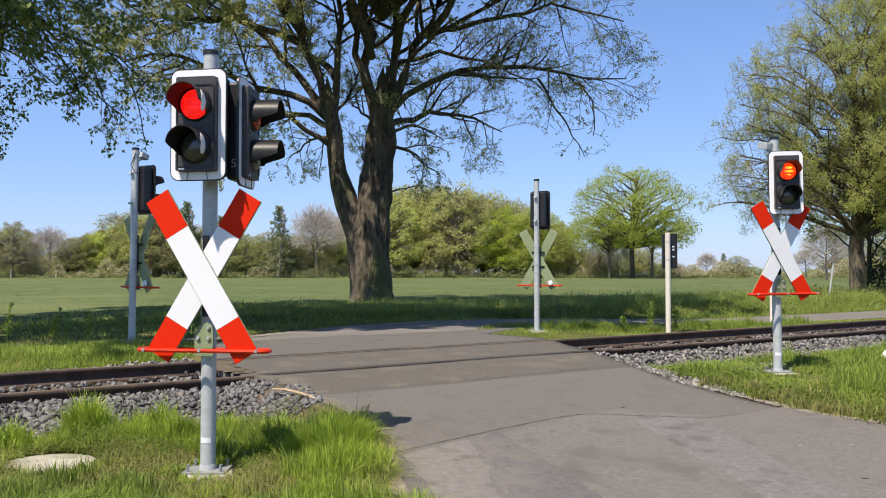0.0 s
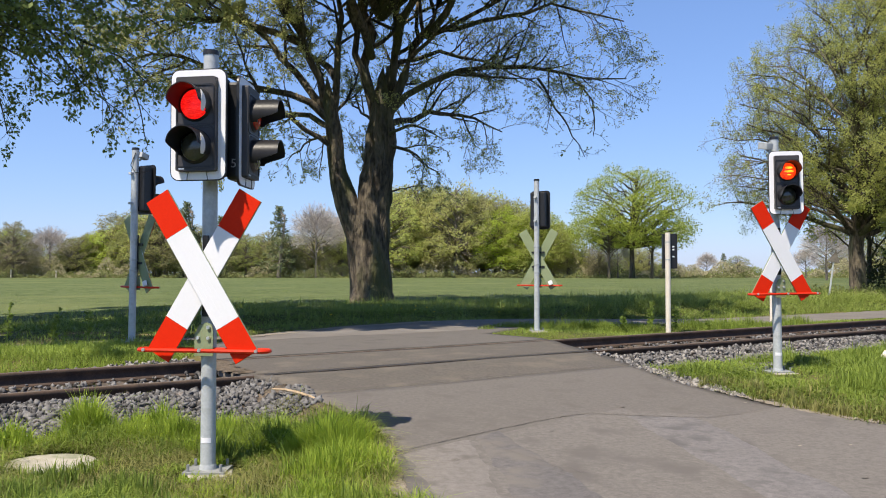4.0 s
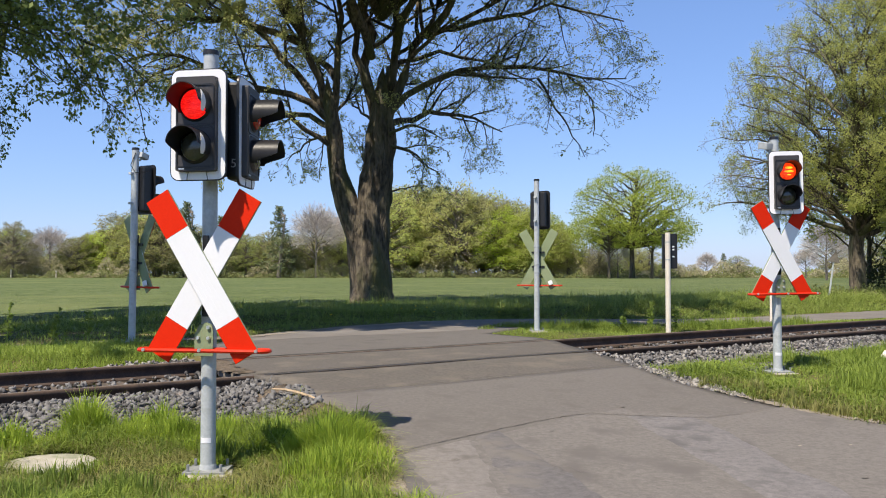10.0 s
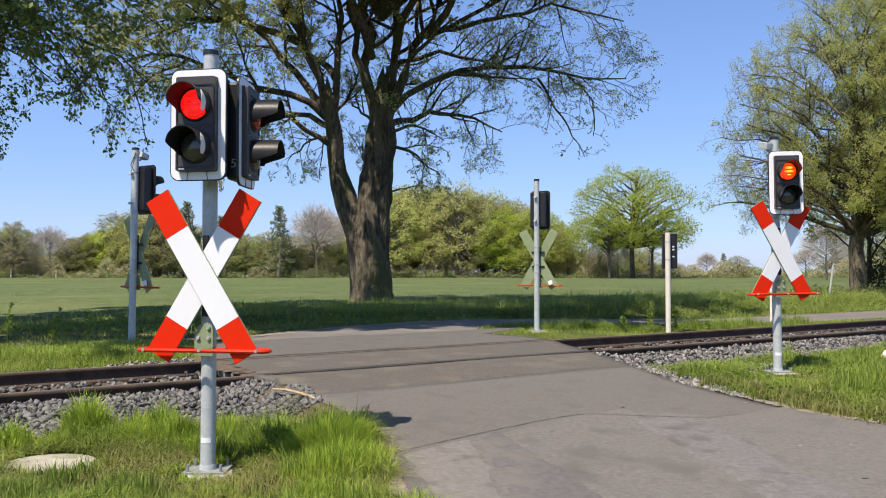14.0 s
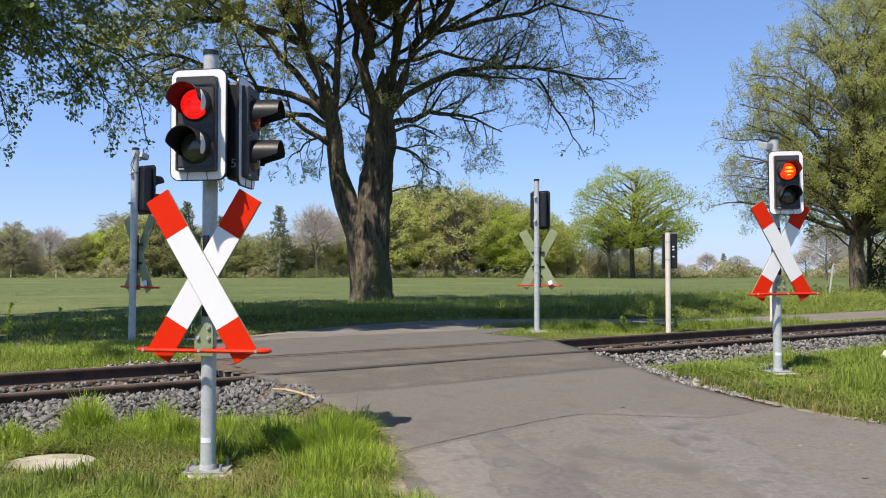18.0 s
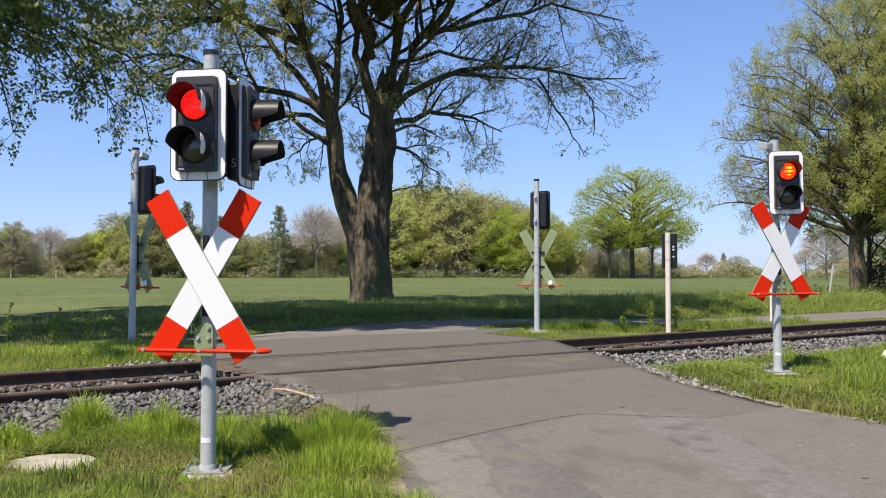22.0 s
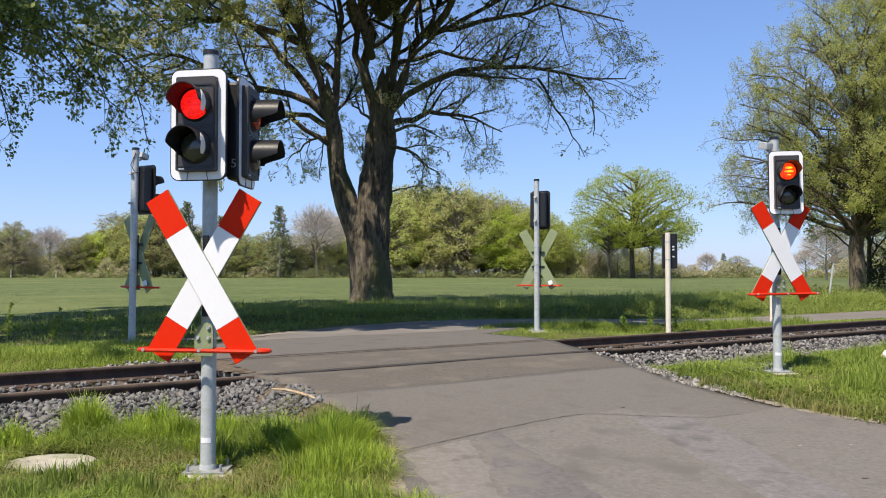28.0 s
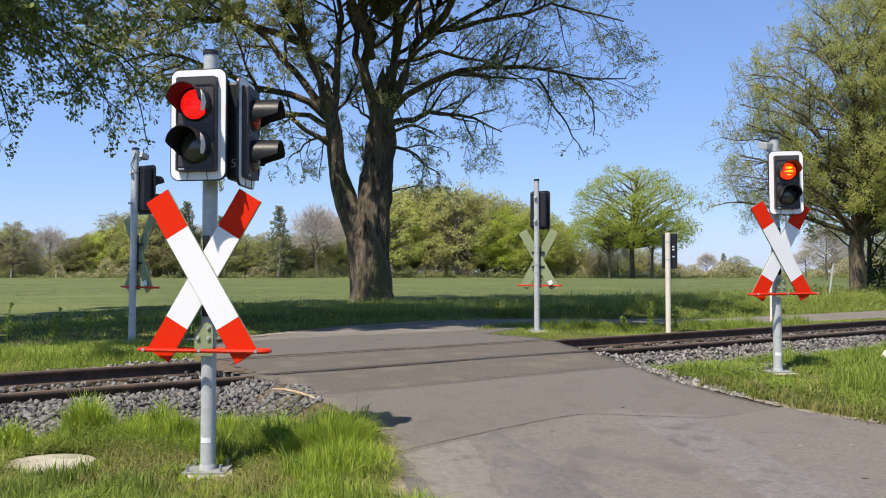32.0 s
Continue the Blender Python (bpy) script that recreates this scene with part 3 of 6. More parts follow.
# ---- track ----
track = tagged(new("railway_track"), "single railway track with rusty rails on grey ballast", "railway track")


def rail_profile():
    half = [(0.062, -0.149), (0.062, -0.139), (0.02, -0.124), (0.0085, -0.11), (0.0085, -0.052), (0.034, -0.038), (0.0355, -0.010), (0.026, -0.001), (0.0, 0.0)]
    return half + [(-x, z) for x, z in half[-2::-1]]


def rail(n, s0, s1):
    prof = rail_profile()
    sv = np.arange(s0, s1 + 0.01, 3.0)
    k = len(prof)
    V = [at(s, n + x, z) for s in sv for x, z in prof]
    F = [(i * k + j, i * k + (j + 1) % k, (i + 1) * k + (j + 1) % k, (i + 1) * k + j) for i in range(len(sv) - 1) for j in range(k)]
    me = np_mesh("rail", np.array(V), np.array(F))
    me.materials.append(M["rust"])
    ob = link_mesh("rail", me, M["railtop"], track, "rust-brown rail with a worn bright top")
    mid = k // 2
    for p in me.polygons:
        j = p.index % k
        p.material_index = 1 if j in (mid - 1, mid) else 0
    return ob


rail(RAIL_NEAR, -160, 240)
rail(RAIL_FAR, -160, 240)

_sl = bmesh.new()
box(_sl, 0.26, 2.5, 0.16, Matrix.Rotation(math.atan2(TS[1], TS[0]), 4, "Z"), 0.012)
_slm = bpy.data.meshes.new("sleeper")
_sl.to_mesh(_slm)
_sl.free()
_slm.materials.append(M["sleeper"])
_cl = bmesh.new()
box(_cl, 0.12, 0.06, 0.035, Matrix.Rotation(math.atan2(TS[1], TS[0]), 4, "Z"), 0.01)
_clm = bpy.data.meshes.new("rail_clip")
_cl.to_mesh(_clm)
_cl.free()
_clm.materials.append(M["rust"])
for i in range(-24, 62):
    s = i * 0.63
    if 2.9 < s < 8.1:
        continue
    o = new("sleeper", _slm)
    o.parent, o.location = track, at(s, 8.195, -0.232)
    if -8 < s < 22:
        for n in (RAIL_NEAR, RAIL_FAR):
            for d in (-0.085, 0.085):
                c = new("rail_clip", _clm)
                c.parent, c.location = o, at(s, n + d, -0.14) - o.location


# ---- ballast ----
def rock_template():
    """A blunt block: the corners of a cube, drawn in a little, with six faces in two triangles each."""
    V = np.array([(x, y, z) for x in (-1, 1) for y in (-1, 1) for z in (-1, 1)], float) * 0.72
    Q = ((0, 1, 3, 2), (4, 6, 7, 5), (0, 4, 5, 1), (2, 3, 7, 6), (0, 2, 6, 4), (1, 5, 7, 3))
    F = np.array([t for a, b, c, d in Q for t in ((a, b, c), (a, c, d))])
    return V, F


def rot_matrices(rng, n):
    q = rng.normal(0, 1, (n, 4))
    q /= np.linalg.norm(q, axis=1, keepdims=True)
    w, x, y, z = q.T
    return np.stack([np.stack([1 - 2 * (y * y + z * z), 2 * (x * y - z * w), 2 * (x * z + y * w)], -1),
                     np.stack([2 * (x * y + z * w), 1 - 2 * (x * x + z * z), 2 * (y * z - x * w)], -1),
                     np.stack([2 * (x * z - y * w), 2 * (y * z + x * w), 1 - 2 * (x * x + y * y)], -1)], -2)


def bed_z(N):
    return np.interp(N, (6.15, 6.5, 6.95, 7.3, 7.6, 8.2, 8.8, 9.1, 9.5, 10.1), (-0.29, -0.25, -0.13, -0.085, -0.14, -0.135, -0.14, -0.12, -0.13, -0.16))


def stones(spans, seed):
    """Positions and sizes of ballast stones in spans of (s0, s1, n0, n1, count)."""
    rng = np.random.default_rng(seed)
    P = []
    for s0, s1, n0, n1, count in spans:
        S, N = rng.uniform(s0, s1, count), rng.uniform(n0, n1, count)
        ok = (np.abs(N - RAIL_NEAR) > 0.075) & (np.abs(N - RAIL_FAR) > 0.075) & ~((S > road_left(N) + 0.05) & (S < road_right(N) - 0.05))
        S, N = S[ok], N[ok]
        lift = np.where(N > 6.7, np.minimum(ground_h(S, N) + 0.008, bed_z(N) + np.where((N > 7.4) & (N < 9.0), 0.02, 0.04)), ground_h(S, N) + 0.008)
        Z = np.maximum(bed_z(N), lift) + rng.uniform(-0.016, 0.014, len(S))
        P.append(np.stack([S * TS[0] + N * TN[0], S * TS[1] + N * TN[1], Z], -1))
    return np.concatenate(P)


def rocks_mesh(name, P, seed, lo=0.014, hi=0.027):
    rng = np.random.default_rng(seed)
    V0, F0 = rock_template()
    n = len(P)
    shape = V0[None] + rng.normal(0, 0.34, (n, len(V0), 3))
    shape = shape * rng.uniform(0.55, 1.3, (n, 1, 3)) * rng.uniform(lo, hi, (n, 1, 1))
    V = np.einsum("nij,nvj->nvi", rot_matrices(rng, n), shape) + P[:, None, :]
    F = F0[None] + (np.arange(n) * len(V0))[:, None, None]
    return np_mesh(name, V.reshape(-1, 3), F.reshape(-1, 3))


ballast = tagged(link_mesh("ballast", rocks_mesh("ballast", stones([
    (-0.6, 3.4, 6.3, 7.4, 6600), (-0.6, 3.3, 7.5, 8.9, 480), (-0.6, 3.3, 9.0, 9.8, 1000), (3.0, 3.6, 9.5, 10.6, 160),
    (6.7, 17, 6.2, 7.4, 8000), (7.0, 17, 7.5, 8.9, 650), (7.4, 17, 9.0, 9.7, 1000), (6.3, 8.5, 5.4, 6.6, 800), (6.3, 7.0, 5.2, 5.9, 120), (1.7, 2.92, 6.05, 6.7, 1000), (-30, -0.6, 6.3, 9.8, 2200), (17, 60, 6.3, 9.8, 2600)], 11), 12), M["stone"]),
    "grey and reddish crushed stone ballast round the rails", "ballast", kind="stuff")
_grit = np.random.default_rng(17)
_n = _grit.uniform(2.5, 5.9, 620)
_n = _n[np.sin(_n * 9.0 + 2 * np.sin(_n * 4.0)) > 0.15]
_s = road_right(_n) - 0.05 + 0.26 * _grit.uniform(0, 1, len(_n)) ** 1.2
_n2 = _grit.uniform(2.8, 5.6, 260)
_s2 = road_left(_n2) - 0.01 - 0.14 * _grit.uniform(0, 1, 260) ** 1.6
_S, _N = np.concatenate([_s, _s2]), np.concatenate([_n, _n2])
tagged(link_mesh("gravel", rocks_mesh("gravel", np.stack([_S * TS[0] + _N * TN[0], _S * TS[1] + _N * TN[1], np.where(_S < road_right(_N), np.where(_S > 4, road_z(_N) + 0.008, ground_h(_S, _N)), ground_h(_S, _N)) + 0.006], -1), 18, 0.005, 0.014), M["grit_stone"]), "small pale pebbles and grit along the asphalt's edge", "gravel", kind="stuff")
_n3 = _grit.uniform(4.7, 6.3, 520)
_s3 = road_right(_n3) + _grit.uniform(-0.05, 1, 520) * np.interp(_n3, (4.7, 5.4, 6.3), (0.06, 0.25, 0.6))
_s4, _n4 = _grit.uniform(1.6, 3.05, 900), _grit.uniform(9.2, 9.85, 900)
_heap = 0.15 * np.exp(-((_n4 - 9.5) / 0.25) ** 2) * smooth01(1.6, 2.2, _s4) * (1 - smooth01(2.9, 3.1, _s4))
_s5, _n5 = _grit.uniform(6.9, 13.0, 800), _grit.uniform(6.3, 7.25, 800)
_S, _N = np.concatenate([_s3, _s4, _s5]), np.concatenate([_n3, _n4, _n5])
_Z = np.concatenate([ground_h(_s3, _n3) + 0.014, -0.17 + _heap * _grit.uniform(0.3, 1, 900), np.maximum(bed_z(_n5) + 0.03, ground_h(_s5, _n5) + 0.02)])
tagged(link_mesh("ballast", rocks_mesh("ballast", np.stack([_S * TS[0] + _N * TN[0], _S * TS[1] + _N * TN[1], _Z], -1), 19, 0.012, 0.024), M["spill"]), "pale broken stones among the ballast and along the asphalt", "ballast", kind="stuff")
_loose = [rocks_mesh("stone", np.zeros((1, 3)), 300 + i, 0.022, 0.034) for i in range(14)]
for m in _loose:
    m.materials.append(M["stone"])
_place = np.random.default_rng(13)
for p in stones([(1.0, 3.1, 6.3, 6.95, 190), (6.9, 9.5, 6.3, 7.0, 110)], 14):
    o = new("stone", _loose[_place.integers(14)])
    o.parent = track
    o.matrix_local = Matrix.Translation((p[0], p[1], p[2] + 0.018)) @ pose(0, 0, 0, *_place.uniform(0, 360, 3))
strip("ballast_bed", 6.3, 9.9, lambda n: n * 0 - 160, lambda n: np.minimum(road_left(n) - 0.03, 3.0), lambda N, S: np.interp(N, (6.3, 6.9, 9.4, 9.9), (-0.31, -0.18, -0.18, -0.2)), M["bed"], "dark fines under the ballast", "ballast", across=80, step=0.3)
strip("ballast_bed", 6.3, 9.9, lambda n: road_right(n) + 0.03, lambda n: n * 0 + 240, lambda N, S: np.interp(N, (6.3, 6.9, 9.4, 9.9), (-0.27, -0.18, -0.18, -0.2)), M["bed"], "dark fines under the ballast", "ballast", across=80, step=0.3)


for e in (0, 1):
    strip("gravel_skirt", 5.75 - 0.5 * e, 6.9, (lambda n: road_right(n) + 0.01) if e else (lambda n: road_left(n) - np.interp(n, (5.75, 6.3, 6.9), (0.3, 1.0, 1.3))), (lambda n: road_right(n) + np.interp(n, (5.2, 6.2, 6.9), (0.12, 0.9, 1.4))) if e else (lambda n: road_left(n) - 0.01),
          lambda N, S: ground_h(S, N) + 0.008 + lumps(S, N, 3.0, 0.004), M["bed"], "dark gravel and soil at the edge of the asphalt", "gravel", across=14, step=0.1, seed=9 + e)


# ---- crossing signals ----
def visor(parent, z, front, length=0.168, r=0.1, sheen=False):
    """A round hood over a lens, cut away underneath."""
    bm = bmesh.new()
    seg, rows = 28, 6
    inner, outer = [], []
    for rad, store in ((r, outer), (r - 0.005, inner)):
        for j in range(rows + 1):
            ring = []
            for i in range(seg + 1):
                a = radians(-32 + 244 * i / seg)
                reach = length * (0.25 + 0.75 * smooth01(-0.42, 0.08, math.sin(a)))
                ring.append(bm.verts.new((rad * math.cos(a), -reach * j / rows, rad * math.sin(a))))
            store.append(ring)
    for st, flip in ((outer, False), (inner, True)):
        for j in range(rows):
            for i in range(seg):
                q = (st[j][i], st[j][i + 1], st[j + 1][i + 1], st[j + 1][i])
                bm.faces.new(q[::-1] if flip else q)
    for i in range(seg):
        bm.faces.new((outer[rows][i], outer[rows][i + 1], inner[rows][i + 1], inner[rows][i]))
    for i in (0, seg):
        for j in range(rows):
            bm.faces.new((outer[j][i], outer[j + 1][i], inner[j + 1][i], inner[j][i]))
    bmesh.ops.recalc_face_normals(bm, faces=bm.faces)
    o = part("visor", bm, M["visor"], parent, "black plastic sun hood", True)
    o.location = (0, -0.012 - front, z)
    if sheen:
        # a pale crescent painted in place of bright reflection on the hood's lower edge
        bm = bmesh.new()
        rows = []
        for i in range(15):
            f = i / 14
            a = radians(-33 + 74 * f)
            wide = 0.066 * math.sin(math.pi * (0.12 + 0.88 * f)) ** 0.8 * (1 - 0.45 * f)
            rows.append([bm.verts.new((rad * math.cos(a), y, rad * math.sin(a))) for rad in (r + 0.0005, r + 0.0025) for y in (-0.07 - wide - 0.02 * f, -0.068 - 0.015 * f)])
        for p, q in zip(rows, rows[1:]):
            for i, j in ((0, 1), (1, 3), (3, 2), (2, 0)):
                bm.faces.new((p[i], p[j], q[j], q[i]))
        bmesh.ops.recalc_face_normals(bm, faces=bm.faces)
        part("hood_sheen", bm, M["sheen"], o, "pale grey crescent painting a sheen on the hood's lower edge", True)
    return o


def lens(parent, z, material, label, front):
    bm = bmesh.new()
    bmesh.ops.create_uvsphere(bm, u_segments=28, v_segments=14, radius=0.089)
    bmesh.ops.delete(bm, geom=[v for v in bm.verts if v.co.y > 0.001], context="VERTS")
    bmesh.ops.scale(bm, vec=(1, 0.4, 1), verts=bm.verts)
    o = part("lens", bm, material, parent, label, True)
    o.location = (0, -0.013 - front, z)
    if material == M["lamp_amber"]:
        # the lit segments that shine through the lens
        for k, (dz, w, h) in enumerate(((0.034, 0.078, 0.03), (-0.004, 0.1, 0.03), (-0.038, 0.06, 0.02))):
            core = bmesh.new()
            bmesh.ops.create_uvsphere(core, u_segments=16, v_segments=8, radius=1.0)
            bmesh.ops.scale(core, vec=(w / 2, 0.012, h / 2), verts=core.verts)
            part("lamp_segment", core, M["lamp_core"], o, "bright orange lit segment", True).location = (0.006, -0.028 + 0.005 * (k == 2), dz)
    bm = bmesh.new()
    bmesh.ops.create_cone(bm, cap_ends=False, segments=32, radius1=0.104, radius2=0.09, depth=0.016, matrix=Matrix.Rotation(radians(90), 4, "X"))
    o2 = part("lens_ring", bm, M["black"], parent, "", True)
    o2.location = (0, -0.014 - front, z)


def signal_head(post, m, lit, lit_label, marking=False, sheen=False):
    """A two-lens signal head with a white-rimmed backboard; it faces local -y."""
    W, H, F = 0.355, 0.67, 0.033      # F: how far the front box stands out
    bm = plate(bmesh.new(), rounded(W, H, 0.055), 0.002, 0.016)
    head = part("signal_head", bm, M["black"], post, "two-lens signal head with a black board")
    head.matrix_local = m
    bm = frame_plate(bmesh.new(), rounded(W - 0.012, H - 0.012, 0.05), rounded(W - 0.105, H - 0.105, 0.012), 0.0, 0.0018)
    part("white_border", bm, M["white"], head, "white reflective border of the board")
    bm = plate(bmesh.new(), rounded(W - 0.108, H - 0.108, 0.012), -0.006 - F, 0.0015)
    part("front_panel", bm, M["panel"], head, "dark grey front panel")
    for z in (0.113, -0.138):
        bm = frame_plate(bmesh.new(), rounded(0.24, 0.245, 0.02), rounded(0.222, 0.227, 0.018), -0.011 - F, -0.0055 - F)
        o = part("lens_door", bm, M["black"], head, "thin black rim round one lens")
        o.location = (0, 0, z)
    lens(head, 0.113, lit, lit_label, F)
    lens(head, -0.138, M["lens_dark"], "dark unlit lens", F)
    visor(head, 0.113, F, sheen=sheen)
    visor(head, -0.138, F, sheen=sheen)
    deep = 0.078 if marking else 0.15
    bm = box(bmesh.new(), 0.27, deep, 0.6, Matrix.Translation((0, 0.013 + deep / 2, 0)), 0.02)
    part("housing", bm, M["black"], head, "black plastic housing behind the board")
    for x in (-0.1, 0.1):
        bm = tube(bmesh.new(), [(x * 0.55, -0.008, -0.28), (x * 0.62, -0.01, -0.305), (x * 0.66, -0.008, -0.333)], 0.0025, 6)
        part("wire_clip", bm, M["black"], head, "thin black wire clip")
    bm = box(bmesh.new(), 0.035, 0.003, 0.008, Matrix.Translation((-0.085, -0.0075 - F, -0.268)))
    part("latch", bm, M["bolt"], head, "small bright latch")
    for z in (0.2, -0.2):
        bm = box(bmesh.new(), 0.05, 0.16, 0.03, Matrix.Translation((0, deep + 0.06, z)), 0.004)
        part("bracket", bm, M["galv"], head, "steel mounting bracket")
    if marking:
        cu = bpy.data.curves.new("marking", "FONT")
        cu.body, cu.size, cu.extrude, cu.align_x = "5", 0.075, 0.001, "CENTER"
        o = new("marking", cu)
        o.parent = head
        o.matrix_local = pose(-0.137, 0.045, -0.225, 90, 0, -90)
        cu.materials.append(M["text"])
        tagged(o, "small grey numeral on the housing")
    return head


def cross_arm(parent, lean, y, x=0.0):
    """One bar of the cross: white with red ends, olive at the back."""
    m = Matrix.Translation((x, y, 0)) @ Matrix.Rotation(radians(lean), 4, "Y")
    L, W, E, low = 1.14, 0.164, 0.262, 0.236      # E, low: the red ends above and below
    bm = box(bmesh.new(), W, 0.014, L, Matrix.Translation((0, 0.008, 0)), 0.003)
    arm = part("cross_arm", bm, M["olive"], parent, "bar of the cross with an olive back")
    arm.matrix_local = m
    # one sheet with shallow lengthwise grooves
    out, k = [], (W - 0.004) / 7
    for i in range(7):
        x = -W / 2 + 0.002 + i * k
        out += [(x, -0.0026), (x + 0.0015, -0.003), (x + k - 0.0015, -0.003)]
    out += [(W / 2 - 0.002, -0.0022), (W / 2 - 0.002, 0.002), (-W / 2 + 0.002, 0.002)]
    bm = plate(bmesh.new(), out, -(L / 2 - low - 0.001), L / 2 - E - 0.001, Matrix(((1, 0, 0, 0), (0, 0, 1, 0), (0, 1, 0, 0), (0, 0, 0, 1))))
    part("white_field", bm, M["white"], arm, "white reflective middle")
    for sg, end in ((1, E), (-1, low)):
        bm = box(bmesh.new(), W - 0.004, 0.005, end - 0.002, Matrix.Translation((0, -0.0005, sg * (L - end) / 2)), 0.001)
        part("red_end", bm, M["red"], arm, "red reflective end")
    return arm


def guard_bar(parent, z, y, tag=False):
    bm = bmesh.new()
    pts = []
    w, d = 0.418, 0.05
    for cx, a0 in ((w - d, -90), (-w + d, 90)):
        for i in range(9):
            a = radians(a0 + 180 * i / 8)
            pts.append((cx + d * math.cos(a), y + d * math.sin(a), z))
    tube(bm, pts, 0.0125, 8, True)
    g = part("guard_bar", bm, M["redpaint"], parent, "red painted steel guard hoop", True)
    for x in (-0.36, 0.0, 0.36):
        bm = rod(bmesh.new(), 0.011, 0.011, 0.014, Matrix.Translation((x, y - d - 0.01, z + 0.004)) @ Matrix.Rotation(radians(90), 4, "X"), 6)
        part("bolt", bm, M["bolt"], g, "zinc bolt")
    if tag:
        bm = box(bmesh.new(), 0.07, 0.03, 0.075, Matrix.Translation((-0.24, y + d + 0.02, z + 0.05)) @ pose(0, 0, 0, 0, 20, 0), 0.008)
        part("white_block", bm, M["white"], g, "small white block on the hoop")
    return g


def crossing_signal(label, base, length, lean, heads, cross_z, cross_yaw, lit_label, plate_z=None, sensor=None, cable=False, cross_gap=0.075, cross_shift=0.0, bar_shift=0.0):
    """A crossing signal post: pole, base, heads, diagonal cross and guard hoop. Heads: (yaw, z, reach, side shift, lens, marking)."""
    post = tagged(new("crossing_signal"), label, "crossing signal", group="signals at the level crossing")
    post.matrix_world = Matrix.Translation(base) @ pose(0, 0, 0, lean[0], lean[1], 0)
    R = 0.046
    part("pole", rod(bmesh.new(), R, R, length, seg=28), M["galv"], post, "galvanised steel tube", True)
    part("pole_cap", rod(bmesh.new(), R + 0.004, R + 0.002, 0.035, Matrix.Translation((0, 0, length - 0.012)), 24, 0.004), M["black"], post, "black plastic cap")
    bm = box(bmesh.new(), 0.26, 0.21, 0.018, Matrix.Translation((0, 0, 0.014)), 0.003)
    base_plate = part("base_plate", bm, M["galv_dull"], post, "square dull steel foot plate")
    rod_m = Matrix.Translation((0, 0, 0.02))
    part("collar", rod(bmesh.new(), R + 0.008, R + 0.004, 0.03, rod_m, 24), M["galv"], post, "welded collar", True)
    for x in (-0.1, 0.1):
        for y in (-0.08, 0.08):
            part("anchor_bolt", rod(bmesh.new(), 0.009, 0.009, 0.045, Matrix.Translation((x, y, 0.02)), 6), M["galv_dull"], base_plate, "anchor bolt")
    part("footing", box(bmesh.new(), 0.27, 0.29, 0.2, Matrix.Translation((0.02, -0.02, -0.09)) @ pose(0, 0, 0, 0, 0, 12), 0.02), M["concrete"], post, "rough concrete footing")
    if base[2] < -0.08:
        bm = bmesh.new()
        rows = [[bm.verts.new((rad * math.sin(radians(a)), -rad * math.cos(radians(a)), z)) for rad, z in ((R, 0.187), (R + 0.0015, 0.187), (R + 0.0015, 0.22), (R, 0.22))] for a in range(-52, 41, 8)]
        for p, q in zip(rows, rows[1:]):
            for k in range(3):
                bm.faces.new((p[k], q[k], q[k + 1], p[k + 1]))
        part("sticker", bm, M["white"], post, "white sticker on the pole")
    for yaw, z, reach, side, lit, mark in heads:
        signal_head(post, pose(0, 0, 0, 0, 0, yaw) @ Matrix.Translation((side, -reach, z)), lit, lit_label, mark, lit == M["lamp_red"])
    # the arms and the hoop hang on the cross mount
    bm = box(bmesh.new(), 0.035, 0.024, 0.5, Matrix.Translation((0, -R - 0.008, 0)), 0.004)
    mount = part("cross_mount", bm, M["black"], post, "dark steel mounting bar")
    mount.matrix_local = pose(0, 0, cross_z, 0, 0, cross_yaw)
    for held in (cross_arm(mount, -31, -cross_gap - 0.022, -0.003), cross_arm(mount, 31, -cross_gap, 0.003), guard_bar(mount, -0.452, -0.1, abs(cross_yaw) > 90)):
        held.location.x += cross_shift + (bar_shift if held.name.startswith("guard_bar") else 0.0)
    bm = plate(bmesh.new(), [(-0.06, -0.13), (0.06, -0.13), (0.06, 0.02), (0.052, 0.06), (0.02, 0.075), (-0.03, 0.06), (-0.06, 0.0)], -0.075, -0.068)
    bp = part("bracket_plate", bm, M["olive"], mount, "olive bracket plate with bolts")
    bp.location = (0, 0, -0.36)
    for x, z in ((0.032, 0.045), (0.032, -0.02), (-0.036, -0.02)):
        part("bolt", rod(bmesh.new(), 0.012, 0.012, 0.012, Matrix.Translation((x, -0.075, z)) @ Matrix.Rotation(radians(90), 4, "X"), 6), M["bolt"], bp, "zinc bolt")
    for z in (0.21, -0.1, -0.24):
        bm = rod(bmesh.new(), R + 0.006, R + 0.006, 0.022, Matrix.Translation((0, 0, z)), 24)
        part("pole_clamp", bm, M["galv"], mount, "steel band clamp round the pole", True)
    for z in (0.12, -0.13):
        bm = box(bmesh.new(), 0.24, 0.02, 0.03, Matrix.Translation((0, -0.056, z)), 0.003)
        part("cross_bracket", bm, M["black"], mount, "dark steel bracket holding the bars")
    if sensor:
        x, y, z, yaw = sensor
        bm = box(bmesh.new(), 0.085, 0.14, 0.075, None, 0.008)
        sb = part("sensor_box", bm, M["galv"], post, "small grey sensor box on an arm")
        sb.matrix_local = pose(x, y, z, 12, 0, yaw)
        bm = tube(bmesh.new(), [(0, 0, z - 0.07), (x * 0.6, y * 0.6, z - 0.06), (x, y, z - 0.03)], 0.012)
        part("sensor_arm", bm, M["galv"], post, "thin steel arm", True)
    if cable:
        bm = tube(bmesh.new(), [(0.02, -0.05, length - 0.05), (-0.04, -0.06, length - 0.22), (0.03, -0.07, length - 0.32), (0.2, -0.03, length - 0.3)], 0.006, 6)
